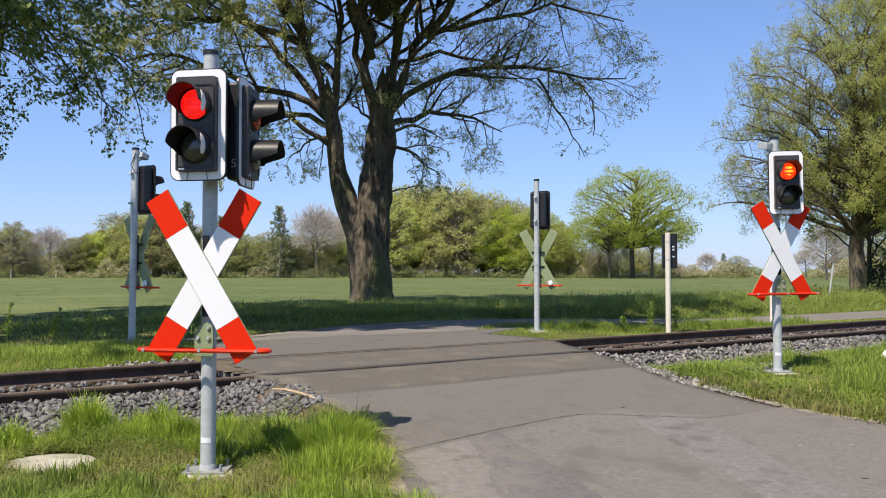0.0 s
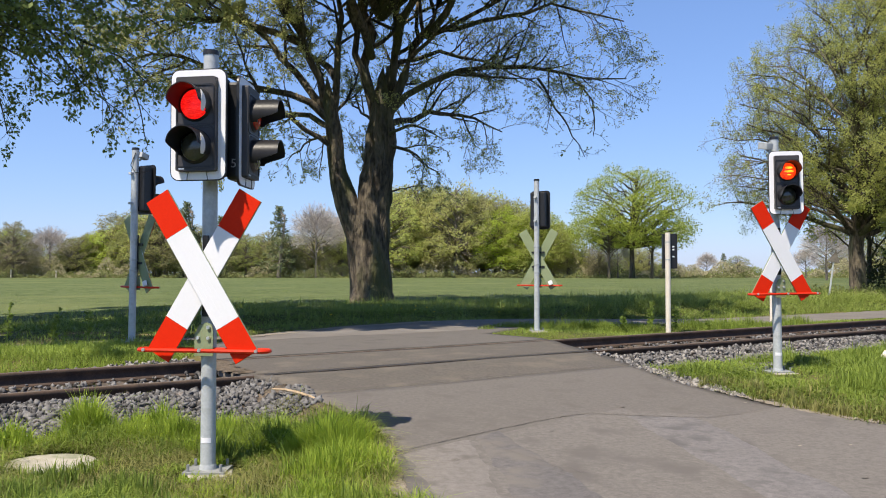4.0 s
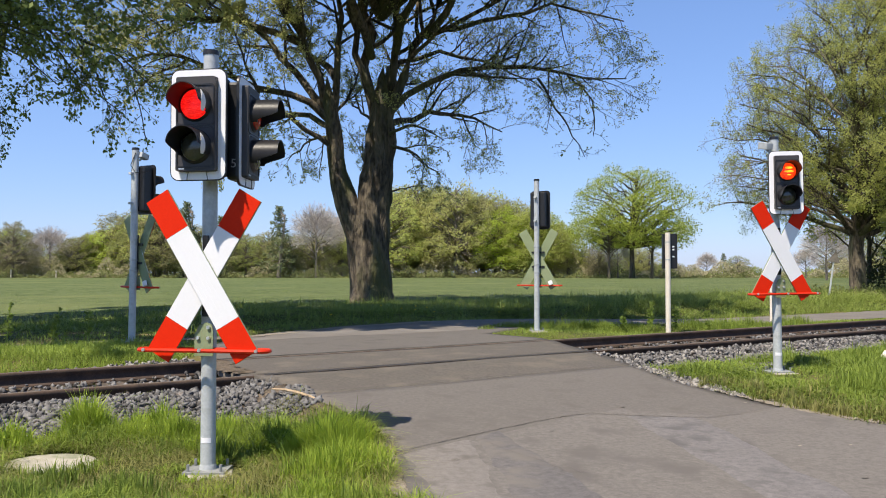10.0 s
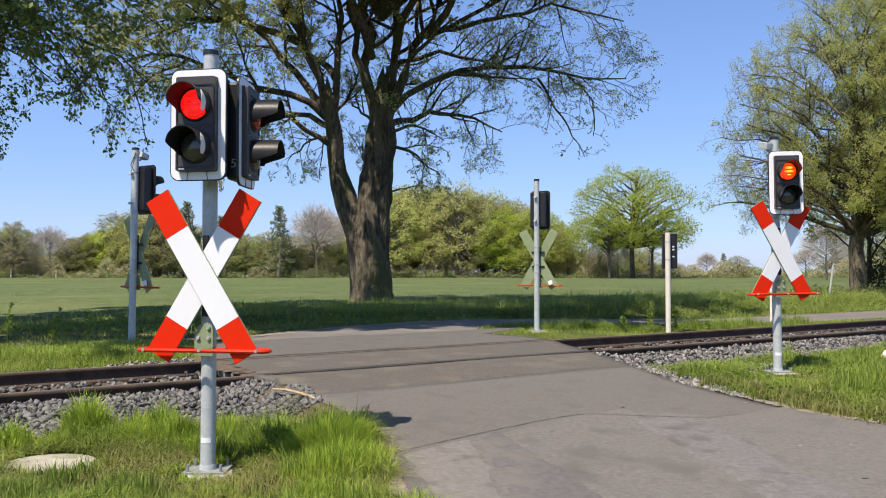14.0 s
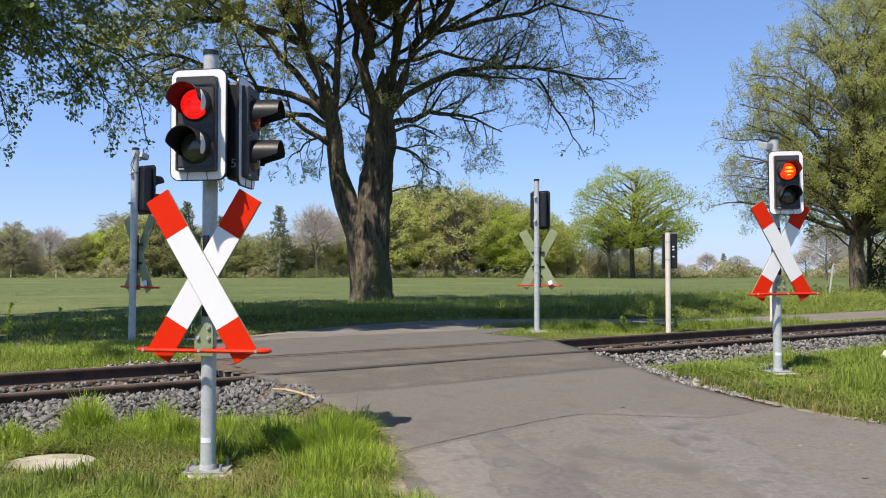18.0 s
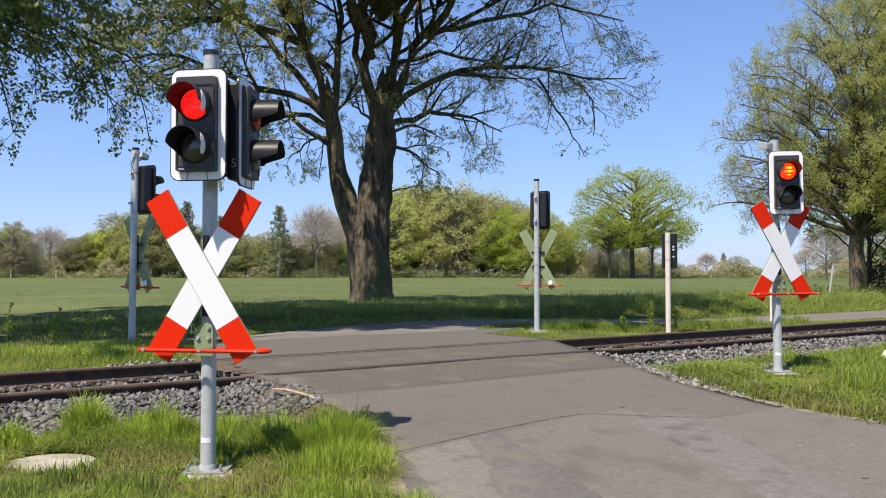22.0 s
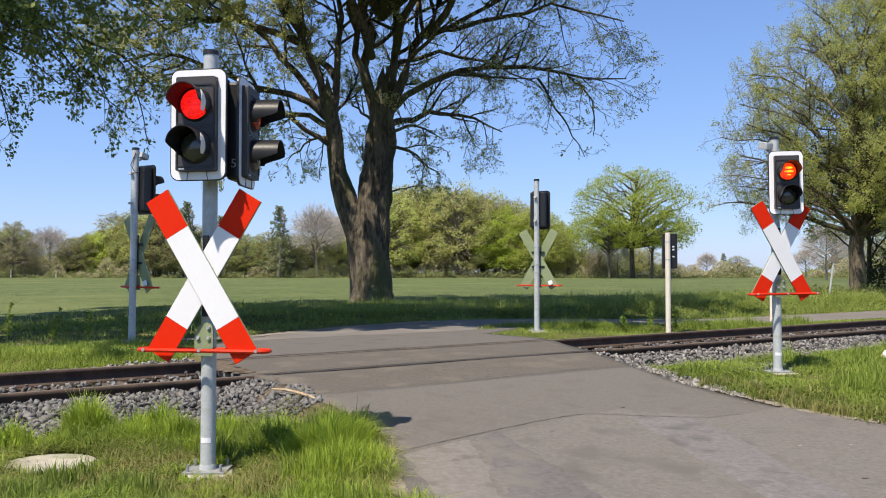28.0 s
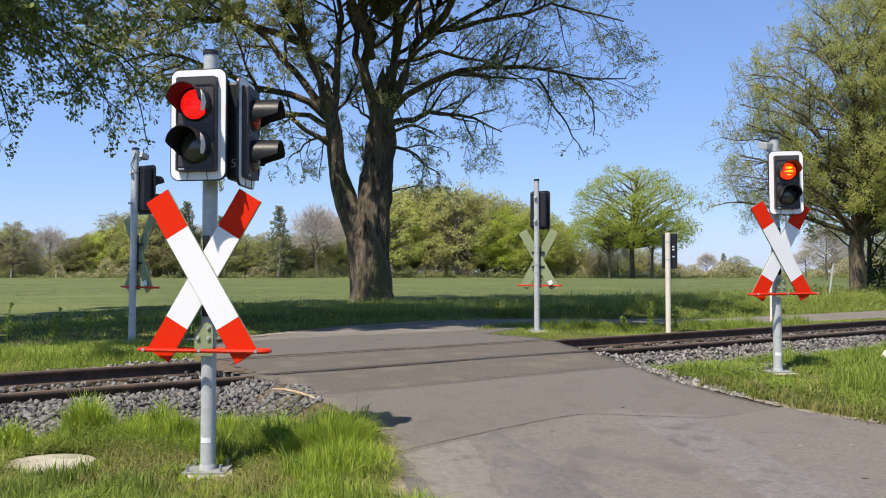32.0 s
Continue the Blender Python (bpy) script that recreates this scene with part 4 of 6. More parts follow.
        part("cable", bm, M["black"], post, "thin black cable loop", True)
    return post


crossing_signal("crossing signal with two heads and lit red light on galvanised pole", (-1.455, 5.14, -0.27), 2.605, (0, 0), [(-9, 2.118, 0.24, 0.032, M["lamp_red"], False), (87, 2.1, 0.235, 0.0, M["lens_red"], True)], 1.215, -9, "glowing red lens", cross_gap=0.115, cross_shift=0.013)
crossing_signal("crossing signal with one head showing orange-red light beside the road", (3.57, 8.82, -0.105), 2.50, (0, -0.4), [(-6, 2.015, 0.17, 0.07, M["lamp_amber"], False)], 1.295, 14, "glowing orange-red lens", sensor=(-0.11, -0.05, 2.42, 20), cross_gap=0.12, cross_shift=-0.025, bar_shift=0.045)
crossing_signal("crossing signal on galvanised pole seen from its olive back", (-4.165, 11.06, 0.02), 2.6, (0, 0.6), [(150, 2.07, 0.2, 0.0, M["lens_red"], False)], 1.2, 141, "red lens", sensor=(0.08, 0.06, 2.52, 160), cable=True)
crossing_signal("crossing signal with olive-backed cross on the far verge", (1.615, 14.2, -0.05), 2.6, (0, 0), [(153, 2.1, 0.2, 0.0, M["lens_red"], False)], 1.24, 149, "red lens")


def small_signal(base):
    post = tagged(new("small_signal"), "cream plastic post with small black signal box beside the track", "signal post")
    post.location = base
    part("pole", rod(bmesh.new(), 0.052, 0.052, 2.0, seg=24), M["cream"], post, "cream plastic tube", True)
    b = part("signal_box", box(bmesh.new(), 0.29, 0.12, 0.7, Matrix.Translation((0.07, 0.13, 1.63)), 0.012), M["black"], post, "black signal box")
    for z in (1.52, 1.66, 1.72):
        part("marking", box(bmesh.new(), 0.04, 0.004, 0.03, Matrix.Translation((0.13, 0.067, z))), M["white"], b, "small white mark")
    for z in (1.45, 1.8):
        part("pole_clamp", rod(bmesh.new(), 0.058, 0.058, 0.02, Matrix.Translation((0, 0, z)), 20), M["galv"], post, "steel band", True)
    return post


small_signal((4.5, 16.5, -0.24))


# ---- trees ----
def tubes_mesh(name, branches, sides):
    """Tapered tubes along polylines. branches: list of (points, radii), all of one length."""
    P = np.array([b[0] for b in branches])
    R = np.array([b[1] for b in branches])
    T = np.gradient(P, axis=1)
    T /= np.linalg.norm(T, axis=2, keepdims=True) + 1e-9
    ref = np.where(np.abs(T[..., 2:3]) < 0.9, np.array([0, 0, 1.0]), np.array([1.0, 0, 0]))
    U = np.cross(T, ref)
    U /= np.linalg.norm(U, axis=2, keepdims=True) + 1e-9
    W = np.cross(T, U)
    a = 2 * np.pi * np.arange(sides) / sides
    V = P[:, :, None, :] + R[:, :, None, None] * (np.cos(a)[None, None, :, None] * U[:, :, None, :] + np.sin(a)[None, None, :, None] * W[:, :, None, :])
    B, K = P.shape[:2]
    b, i, k = np.meshgrid(np.arange(B), np.arange(K - 1), np.arange(sides), indexing="ij")
    k2 = (k + 1) % sides
    o = b * K * sides
    F = np.stack([o + i * sides + k, o + i * sides + k2, o + (i + 1) * sides + k2, o + (i + 1) * sides + k], -1)
    return V.reshape(-1, 3), F.reshape(-1, 4)


def wood_mesh(name, branches):
    groups = {}
    for p, r in branches:
        sides = 16 if r[0] > 0.3 else 9 if r[0] > 0.09 else 5 if r[0] > 0.03 else 3
        groups.setdefault((len(p), sides), []).append((p, r))
    VV, FF, o = [], [], 0
    for (_, sides), g in groups.items():
        V, F = tubes_mesh(name, g, sides)
        VV.append(V)
        FF.append(F + o)
        o += len(V)
    return np_mesh(name, np.concatenate(VV), np.concatenate(FF))


def outward(P, height):
    """Directions away from the middle of a crown and upwards."""
    o = P - np.array([0, 0, height * 0.45])
    return o / (np.linalg.norm(o, axis=1, keepdims=True) + 1e-9) + np.array([0, 0, 0.5])


def leaves_mesh(name, P, D, rng, size, droop=0.2, face=None):
    """Single bent leaves at the points P, roughly along D, their upper sides turned along face where it is given."""
    n = len(P)
    d = D + rng.normal(0, 0.8, (n, 3)) + np.array([0, 0, -droop])
    d /= np.linalg.norm(d, axis=1, keepdims=True) + 1e-9
    u = np.cross(d, rng.normal(0, 1, (n, 3)) if face is None else face + rng.normal(0, 0.5, (n, 3)))
    u /= np.linalg.norm(u, axis=1, keepdims=True) + 1e-9
    w = np.cross(d, u)
    L = size * rng.uniform(0.6, 1.3, (n, 1))
    a = P
    b = P + d * L * 0.5 + u * L * 0.3 + w * L * 0.08
    c = P + d * L
    e = P + d * L * 0.5 - u * L * 0.3 + w * L * 0.08
    V = np.stack([a, b, c, e], 1).reshape(-1, 3)
    i = np.arange(n)[:, None] * 4
    F = np.concatenate([i + np.array([[0, 1, 2]]), i + np.array([[0, 2, 3]])])
    return np_mesh(name, V, F)


def polyline(p0, d0, length, rng, pts=6, bend=0.25, lift=0.0, droop=0.0):
    d = np.array(d0, float)
    d /= np.linalg.norm(d)
    p = np.array(p0, float)
    out = [p]
    for i in range(pts - 1):
        d = d + rng.normal(0, bend, 3) / (pts ** 0.5) + np.array([0, 0, lift - droop * (i / pts)]) / pts
        d /= np.linalg.norm(d)
        p = p + d * length / (pts - 1)
        out.append(p)
    return np.array(out)


def resample(path, pts):
    P = np.array(path, float)
    d = np.concatenate([[0], np.cumsum(np.linalg.norm(np.diff(P, axis=0), axis=1))])
    t = np.linspace(0, d[-1], pts)
    # rounded by a small running mean
    Q = np.stack([np.interp(t, d, P[:, k]) for k in range(3)], -1)
    Q[1:-1] = 0.25 * Q[:-2] + 0.5 * Q[1:-1] + 0.25 * Q[2:]
    return Q, d[-1]


def sprout(branch, r, level, spec, rng, wood, tips, start=0.25):
    """Children along a branch, down to leafy twigs."""
    P = branch
    seg = np.linalg.norm(np.diff(P, axis=0), axis=1)
    length = seg.sum()
    cum = np.concatenate([[0], np.cumsum(seg)]) / length
    count = max(2, int(round(spec["density"][level] * length)))
    for j in range(count):
        f = start + (1 - start) * (j + rng.uniform(0.1, 0.9)) / count
        f = min(f, 0.995)
        p = np.array([np.interp(f, cum, P[:, k]) for k in range(3)])
        k = min(int(np.searchsorted(cum, f)), len(P) - 1)
        t = P[k] - P[max(k - 1, 0)]
        t = t / (np.linalg.norm(t) + 1e-9)
        side = np.cross(t, rng.normal(0, 1, 3))
        side /= np.linalg.norm(side) + 1e-9
        spread = rng.uniform(*spec["spread"])
        d = t * math.cos(spread) + side * math.sin(spread) + np.array([0, 0, spec["lift"][level]])
        ln = spec["length"][level] * rng.uniform(0.55, 1.25) * (1.15 - 0.6 * f)
        rad = max(spec["min_r"], min(np.interp(f, np.linspace(0, 1, len(r)), r) * 0.6, spec["radius"][level]))
        pts = (7, 6, 5, 4)[min(level, 3)]
        q = polyline(p, d, ln, rng, pts, spec["bend"], spec["lift"][level] * 0.4, spec["droop"])
        rr = np.linspace(rad, max(rad * 0.3, spec["min_r"] * 0.7), pts)
        wood.append((q, rr))
        if level + 1 < len(spec["density"]):
            sprout(q, rr, level + 1, spec, rng, wood, tips, 0.15)
        else:
            tips.append(q)


def leaf_sites(tips, per, rng, scatter):
    P, D = [], []
    T = np.array(tips)
    f = rng.uniform(0.15, 1.0, (len(T), per)) ** 0.8
    k = f * (T.shape[1] - 1)
    i = np.minimum(k.astype(int), T.shape[1] - 2)
    w = (k - i)[..., None]
    b = np.arange(len(T))[:, None]
    A, B = T[b, i], T[b, i + 1]
    P = A * (1 - w) + B * w + rng.normal(0, scatter, A.shape)
    D = (B - A) / (np.linalg.norm(B - A, axis=2, keepdims=True) + 1e-9)
    return P.reshape(-1, 3), D.reshape(-1, 3)


def bough(tree, path, r0, r1, spec, rng, bark, leaf, start=0.3, label="", pts=9):
    """A limb of a tree with all its twigs and leaves; its origin is where it grows out. Returns the part."""
    q, ln = resample(path, pts)
    q[1:-1] += rng.normal(0, 0.05 * ln / pts * 2, (pts - 2, 3))
    rr = np.linspace(r0, r1, pts)
    wood, tips = [(q, rr)], []
    sprout(q, rr, 0, spec, rng, wood, tips, start)
    root = q[0].copy()
    wood = [(p - root, r) for p, r in wood if r[0] >= spec.get("wood", 0.0)]
    ob = link_mesh("bough", wood_mesh("bough", wood), bark, tree, label, True)
    ob.location = root
    P, D = leaf_sites(tips, spec["per"], rng, spec["scatter"])
    keep = rng.uniform(0, 1, len(P)) < spec.get("keep", 1.0)
    link_mesh("leaves", leaves_mesh("leaves", P[keep] - root, D[keep], rng, spec["leaf"], 0.2, outward(P[keep], spec["face"]) if "face" in spec else None), leaf, ob)
    return ob


def spec_of(**kw):
    d = dict(density=(1.6, 2.6, 4.5), length=(3.0, 1.5, 0.7), radius=(0.09, 0.03, 0.012), min_r=0.006, spread=(0.5, 1.2), lift=(0.15, 0.05, 0.0), bend=0.3, droop=0.35, per=9, leaf=0.085, scatter=0.05)
    d.update(kw)
    return d


def old_oak(base):
    """The two-stemmed oak on the verge, in thin spring leaf. Local x to the right, z up."""
    rng = np.random.default_rng(21)
    tree = tagged(new("oak_tree"), "large two-stemmed old oak in thin spring leaf on the grass verge", "tree")
    tree.location = base
    bark, leaf = M["bark"], M["leaf_oak"]
    trunk, _ = resample([(0, 0, -0.3), (0, 0, 0.15), (-0.03, 0, 1.6), (-0.08, 0, 3.0), (0.2, 0, 4.6), (0.33, 0, 6.0), (0.3, 0, 7.0), (0.32, 0, 8.4)], 18)
    tr = np.interp(np.linspace(0, 8.7, 18), (0, 0.3, 0.8, 1.6, 3.4, 4.6, 5.8, 7.0, 8.7), (0.78, 0.7, 0.65, 0.61, 0.58, 0.55, 0.5, 0.36, 0.02))
    stem, _ = resample([(-0.28, 0.05, 0.2), (-0.42, 0, 1.8), (-0.58, -0.05, 2.8), (-0.9, -0.1, 3.6), (-1.17, -0.15, 4.4), (-1.24, -0.2, 5.4), (-1.45, -0.2, 6.9), (-1.55, -0.2, 8.0)], 15)
    sr = np.interp(np.linspace(0, 1, 15), (0, 0.43, 0.6, 0.85, 1), (0.42, 0.38, 0.28, 0.22, 0.015))
    right, _ = resample([(0.3, 0, 0.1), (0.35, -0.12, 1.4), (0.3, -0.2, 2.8), (0.38, -0.12, 4.4), (0.5, 0, 5.6)], 10)
    rr = np.interp(np.linspace(0, 1, 10), (0, 0.2, 0.8, 1), (0.42, 0.34, 0.24, 0.015))
    for nm, q, r in (("trunk", trunk, tr), ("stem", stem, sr), ("stem", right, rr)):
        q2 = resample(q, 70)[0]
        r2 = np.interp(np.linspace(0, 1, 70), np.linspace(0, 1, len(r)), r)
        V, F = tubes_mesh(nm, [(q2, r2)], 56)
        lobe = np.arange(len(V)) % 56 * (2 * np.pi / 56)
        tall = V[:, 2]
        C = np.repeat(q2, 56, 0)
        V = C + (V - C) * (1 + 0.05 * np.sin(5 * lobe + 0.9 * tall) + 0.035 * np.sin(11 * lobe - 1.7 * tall + 1.3 * np.sin(2.1 * tall)) + 0.025 * np.sin(17 * lobe + 3.1 * tall) + 0.05 * np.sin(2.6 * tall + lobe) * np.cos(1.1 * tall))[:, None]
        k = V * np.array([2.1, 2.1, 0.9])
        V = V + 0.05 * np.stack([np.sin(k[:, 2] * 2.3 + 5 * k[:, 0]), np.cos(k[:, 2] * 1.9 + 4 * k[:, 1]), 0 * k[:, 0]], -1) * (1 + np.sin(7 * k[:, 0] + 3 * k[:, 2]))[:, None] * 0.7
        link_mesh(nm, np_mesh(nm, V, F), bark, tree, "", True)
    for x, y, h, r in ((0.55, -0.4, 0.1, 0.28), (-0.5, -0.42, 0.1, 0.3), (0.05, -0.6, 0.05, 0.3), (-0.58, 0.2, 0.1, 0.26), (0.62, 0.3, 0.1, 0.26)):
        q, _ = resample([(x * 1.25, y * 1.25, -0.4), (x, y, h), (x * 0.62, y * 0.62, 0.75), (x * 0.4, y * 0.4, 1.6)], 7)
        V, F = tubes_mesh("root", [(q, np.linspace(r, 0.2, 7))], 12)
        link_mesh("root_flare", np_mesh("root_flare", V, F), bark, tree, "", True)
    sp = spec_of(density=(2.3, 3.5, 5.4), length=(2.4, 1.15, 0.5), per=11, leaf=0.066, droop=0.25, bend=0.4, min_r=0.0055)
    thick = spec_of(density=(1.2, 1.9, 3.0), length=(3.0, 1.4, 0.65), per=15, leaf=0.085)
    high = spec_of(density=(1.3, 1.8, 2.4), length=(3.0, 1.5, 0.7), per=11, leaf=0.37, wood=0.03)
    full = spec_of(density=(1.9, 2.9, 4.4), length=(2.6, 1.25, 0.6), per=32, leaf=0.08)
    limbs = []

    def limb(path, r0, r1, sp=sp, start=0.3):
        limbs.append(bough(tree, path, r0, r1, sp, rng, bark, leaf, start))

    # upright leaders
    limb([(-1.38, -0.2, 6.2), (-2.3, -0.3, 9.2), (-3.0, -0.5, 10.6), (-3.8, -0.6, 13.0)], 0.16, 0.05, full)
    limb([(-1.38, -0.2, 6.3), (-1.3, 0.0, 8.6), (-1.1, 0.3, 10.6), (-1.3, 0.5, 14.0)], 0.14, 0.05, full)
    limb([(0.24, 0, 5.9), (-0.06, 0, 8.2), (-0.25, 0.2, 10.6), (-0.4, 0.2, 15.0)], 0.22, 0.06, thick)
    limb([(0.36, 0, 5.8), (1.0, -0.1, 8.1), (1.9, -0.2, 9.2), (2.3, -0.3, 10.6), (3.0, -0.4, 14.0)], 0.2, 0.05, thick)
    limb([(0.33, 0.1, 6.0), (0.75, 0.3, 8.6), (0.9, 0.4, 10.6), (1.0, 0.8, 15.0)], 0.18, 0.05, thick)
    limb([(0.1, 0, 7.2), (-0.55, -0.3, 8.8), (-0.7, -0.5, 10.6), (-0.9, -0.9, 13.5)], 0.14, 0.05, thick)
    # boughs to the right
    limb([(0.4, -0.1, 6.5), (2.0, -0.5, 7.75), (3.35, -0.9, 8.1), (4.7, -1.2, 8.0), (5.9, -1.4, 7.75), (7.2, -1.5, 7.65), (8.5, -1.5, 7.6)], 0.13, 0.02)
    limb([(5.6, -1.35, 7.65), (6.2, -1.5, 6.7), (6.7, -1.5, 5.8), (7.1, -1.6, 5.0)], 0.05, 0.012, spec_of(density=(3.0, 3.2), length=(1.2, 0.6), radius=(0.02, 0.01), per=8, keep=0.8), 0.1)
    limb([(6.6, -1.45, 7.7), (7.2, -1.5, 7.1), (7.5, -1.5, 6.4), (7.4, -1.5, 5.7)], 0.045, 0.012, spec_of(density=(3.0, 3.2), length=(1.1, 0.6), radius=(0.02, 0.01), per=8, keep=0.8), 0.1)
    limb([(0.4, 0.1, 6.3), (2.2, 0.6, 6.95), (3.35, 0.9, 6.8), (4.6, 1.2, 6.3)], 0.13, 0.02)
    limb([(2.1, -0.2, 9.6), (3.7, -0.4, 9.8), (5.8, -0.9, 10.2), (7.4, -1.1, 9.9), (8.5, -1.2, 9.6)], 0.1, 0.02)
    limb([(2.0, -0.2, 9.4), (3.4, 0.5, 10.4), (5.8, 1.4, 11.6), (7.6, 2, 12.0)], 0.1, 0.02)
    limb([(0.9, 0.3, 8.6), (2.6, 1.5, 9.3), (4.8, 3.0, 9.2), (6.6, 4.0, 8.3)], 0.09, 0.02)
    limb([(0.6, 0.1, 4.0), (1.1, 0.2, 4.15), (1.7, 0.3, 4.3), (2.1, 0.4, 4.1)], 0.035, 0.012, spec_of(density=(3.0, 3.0), length=(0.6, 0.35), radius=(0.012, 0.008), per=4, keep=0.5), 0.3)
    # boughs to the left
    limb([(-1.4, -0.2, 6.4), (-2.3, -0.5, 7.2), (-3.7, -0.9, 7.4), (-5.0, -1.2, 8.0), (-6.6, -1.5, 8.5), (-8.0, -1.7, 8.1)], 0.14, 0.03, full)
    limb([(-1.45, -0.1, 6.7), (-2.5, 0.2, 8.0), (-3.5, 0.4, 9.4), (-5.2, 0.8, 10.6), (-7.0, 1.0, 11.0)], 0.15, 0.03, full)
    limb([(-1.3, -0.2, 5.5), (-2.2, -0.6, 6.2), (-3.1, -1.0, 6.6), (-4.2, -1.5, 6.3), (-5.0, -1.8, 5.4)], 0.1, 0.02, full)
    limb([(-1.3, 0.0, 6.2), (-2.4, 0.9, 6.9), (-4.2, 1.9, 7.1), (-6.2, 2.6, 7.0)], 0.12, 0.02, full)
    limb([(-2.2, -0.3, 9.0), (-4.4, -0.8, 9.9), (-7.0, -1.2, 9.8), (-9.2, -1.4, 9.3)], 0.13, 0.03, full)
    limb([(-6.0, -1.4, 8.3), (-7.2, -1.6, 7.7), (-7.9, -1.7, 6.8), (-8.1, -1.8, 5.9)], 0.05, 0.012, spec_of(density=(3.0, 3.2), length=(1.2, 0.6), radius=(0.02, 0.01), per=8, keep=0.8), 0.1)
    # towards and away from the road, and an unseen dense top added for shade
    limb([(0, -0.3, 8.6), (-0.6, -2.2, 10.8), (-1.2, -4.6, 12.2), (-1.6, -7.4, 12.6)], 0.16, 0.03, high)
    limb([(0.8, -0.1, 8.8), (1.8, -2.2, 11.2), (2.8, -4.4, 12.4), (3.8, -7.2, 12.8)], 0.15, 0.03, high)
    limb([(-2.2, -0.4, 9.4), (-3.4, -2.4, 11.6), (-4.4, -4.6, 12.6), (-5.6, -7.0, 12.6)], 0.14, 0.03, high)
    limb([(1.9, -0.3, 9.3), (4.0, -2.0, 12.0), (6.0, -3.6, 12.8), (7.4, -5.0, 12.8)], 0.14, 0.03, high)
    limb([(-2.3, -0.4, 9.3), (-4.6, -1.8, 12.0), (-6.6, -3.2, 12.8), (-8.2, -4.4, 12.6)], 0.14, 0.03, high)
    limb([(0.2, 0.4, 7.6), (0.4, 2.6, 9.0), (0.6, 5.0, 9.8), (0.4, 7.0, 9.6)], 0.16, 0.03, thick)
    limb([(-1.3, 0.1, 8.0), (-2.4, 2.2, 9.4), (-3.6, 4.4, 10.2), (-4.6, 6.0, 10.2)], 0.14, 0.03, thick)
    for ex, ey, ez in ((1.5, -9.2, 13.6), (4.6, -8.6, 13.6), (-1.0, -9.4, 14.0), (6.2, -6.8, 14.2), (2.6, -6.4, 14.6), (-3.4, -8.8, 13.4), (7.8, -3.4, 13.6), (2.0, -11.4, 13.4), (4.6, -10.8, 13.2), (-0.8, -11.6, 13.4), (6.6, -9.2, 13.4)):
        limb([(0.3, -0.2, 10.0), (ex * 0.35, ey * 0.35, 12.2), (ex * 0.7, ey * 0.7, ez), (ex, ey, ez)], 0.14, 0.03, high)
    for i in range(9):
        a = i * 0.46 - 0.3
        r = 6.8 + 1.5 * math.sin(i * 2.3)
        limb([(0.2 + 0.3 * math.cos(a), 0.3 * math.sin(a), 11.0), (0.4 * r * math.cos(a), 0.4 * r * math.sin(a), 14.6), (0.75 * r * math.cos(a), 0.75 * r * math.sin(a), 16.8), (r * math.cos(a), r * math.sin(a), 17.4 + 0.8 * math.sin(i))], 0.12, 0.03, high)
    # thinner boughs between and below the stems
    for path in ([(-1.35, 0, 6.5), (-0.85, 0.6, 7.6), (-0.5, 1.2, 8.6), (-0.2, 1.8, 9.6)], [(0.2, 0.3, 6.4), (-0.5, 1.2, 7.0), (-1.0, 2.2, 7.6), (-1.3, 3.0, 8.0)],
                 [(0.5, -0.2, 5.9), (1.2, -0.8, 6.2), (1.9, -1.4, 6.0), (2.5, -1.9, 5.5)], [(-1.25, -0.2, 5.8), (-1.9, 0.4, 6.0), (-2.6, 1.0, 5.8), (-3.2, 1.5, 5.3)],
                 [(0.3, 0.2, 7.2), (0.9, 1.2, 8.0), (1.6, 2.2, 8.4), (2.2, 3.0, 8.2)], [(-0.2, 0.5, 4.4), (-0.45, 1.5, 5.0), (-0.6, 2.6, 5.7), (-0.65, 3.4, 6.3)], [(0.6, -0.2, 5.6), (1.3, -0.5, 5.4), (1.9, -0.7, 4.9), (2.4, -0.9, 4.4)], [(-1.4, 0.1, 7.0), (-1.9, 0.9, 8.0), (-2.2, 1.6, 8.8), (-2.8, 2.2, 9.4)]):
        limb(path, 0.07, 0.015, spec_of(density=(2.4, 3.2, 4.4), length=(1.5, 0.8, 0.45), per=16, leaf=0.08), 0.2)
    return tree, limbs


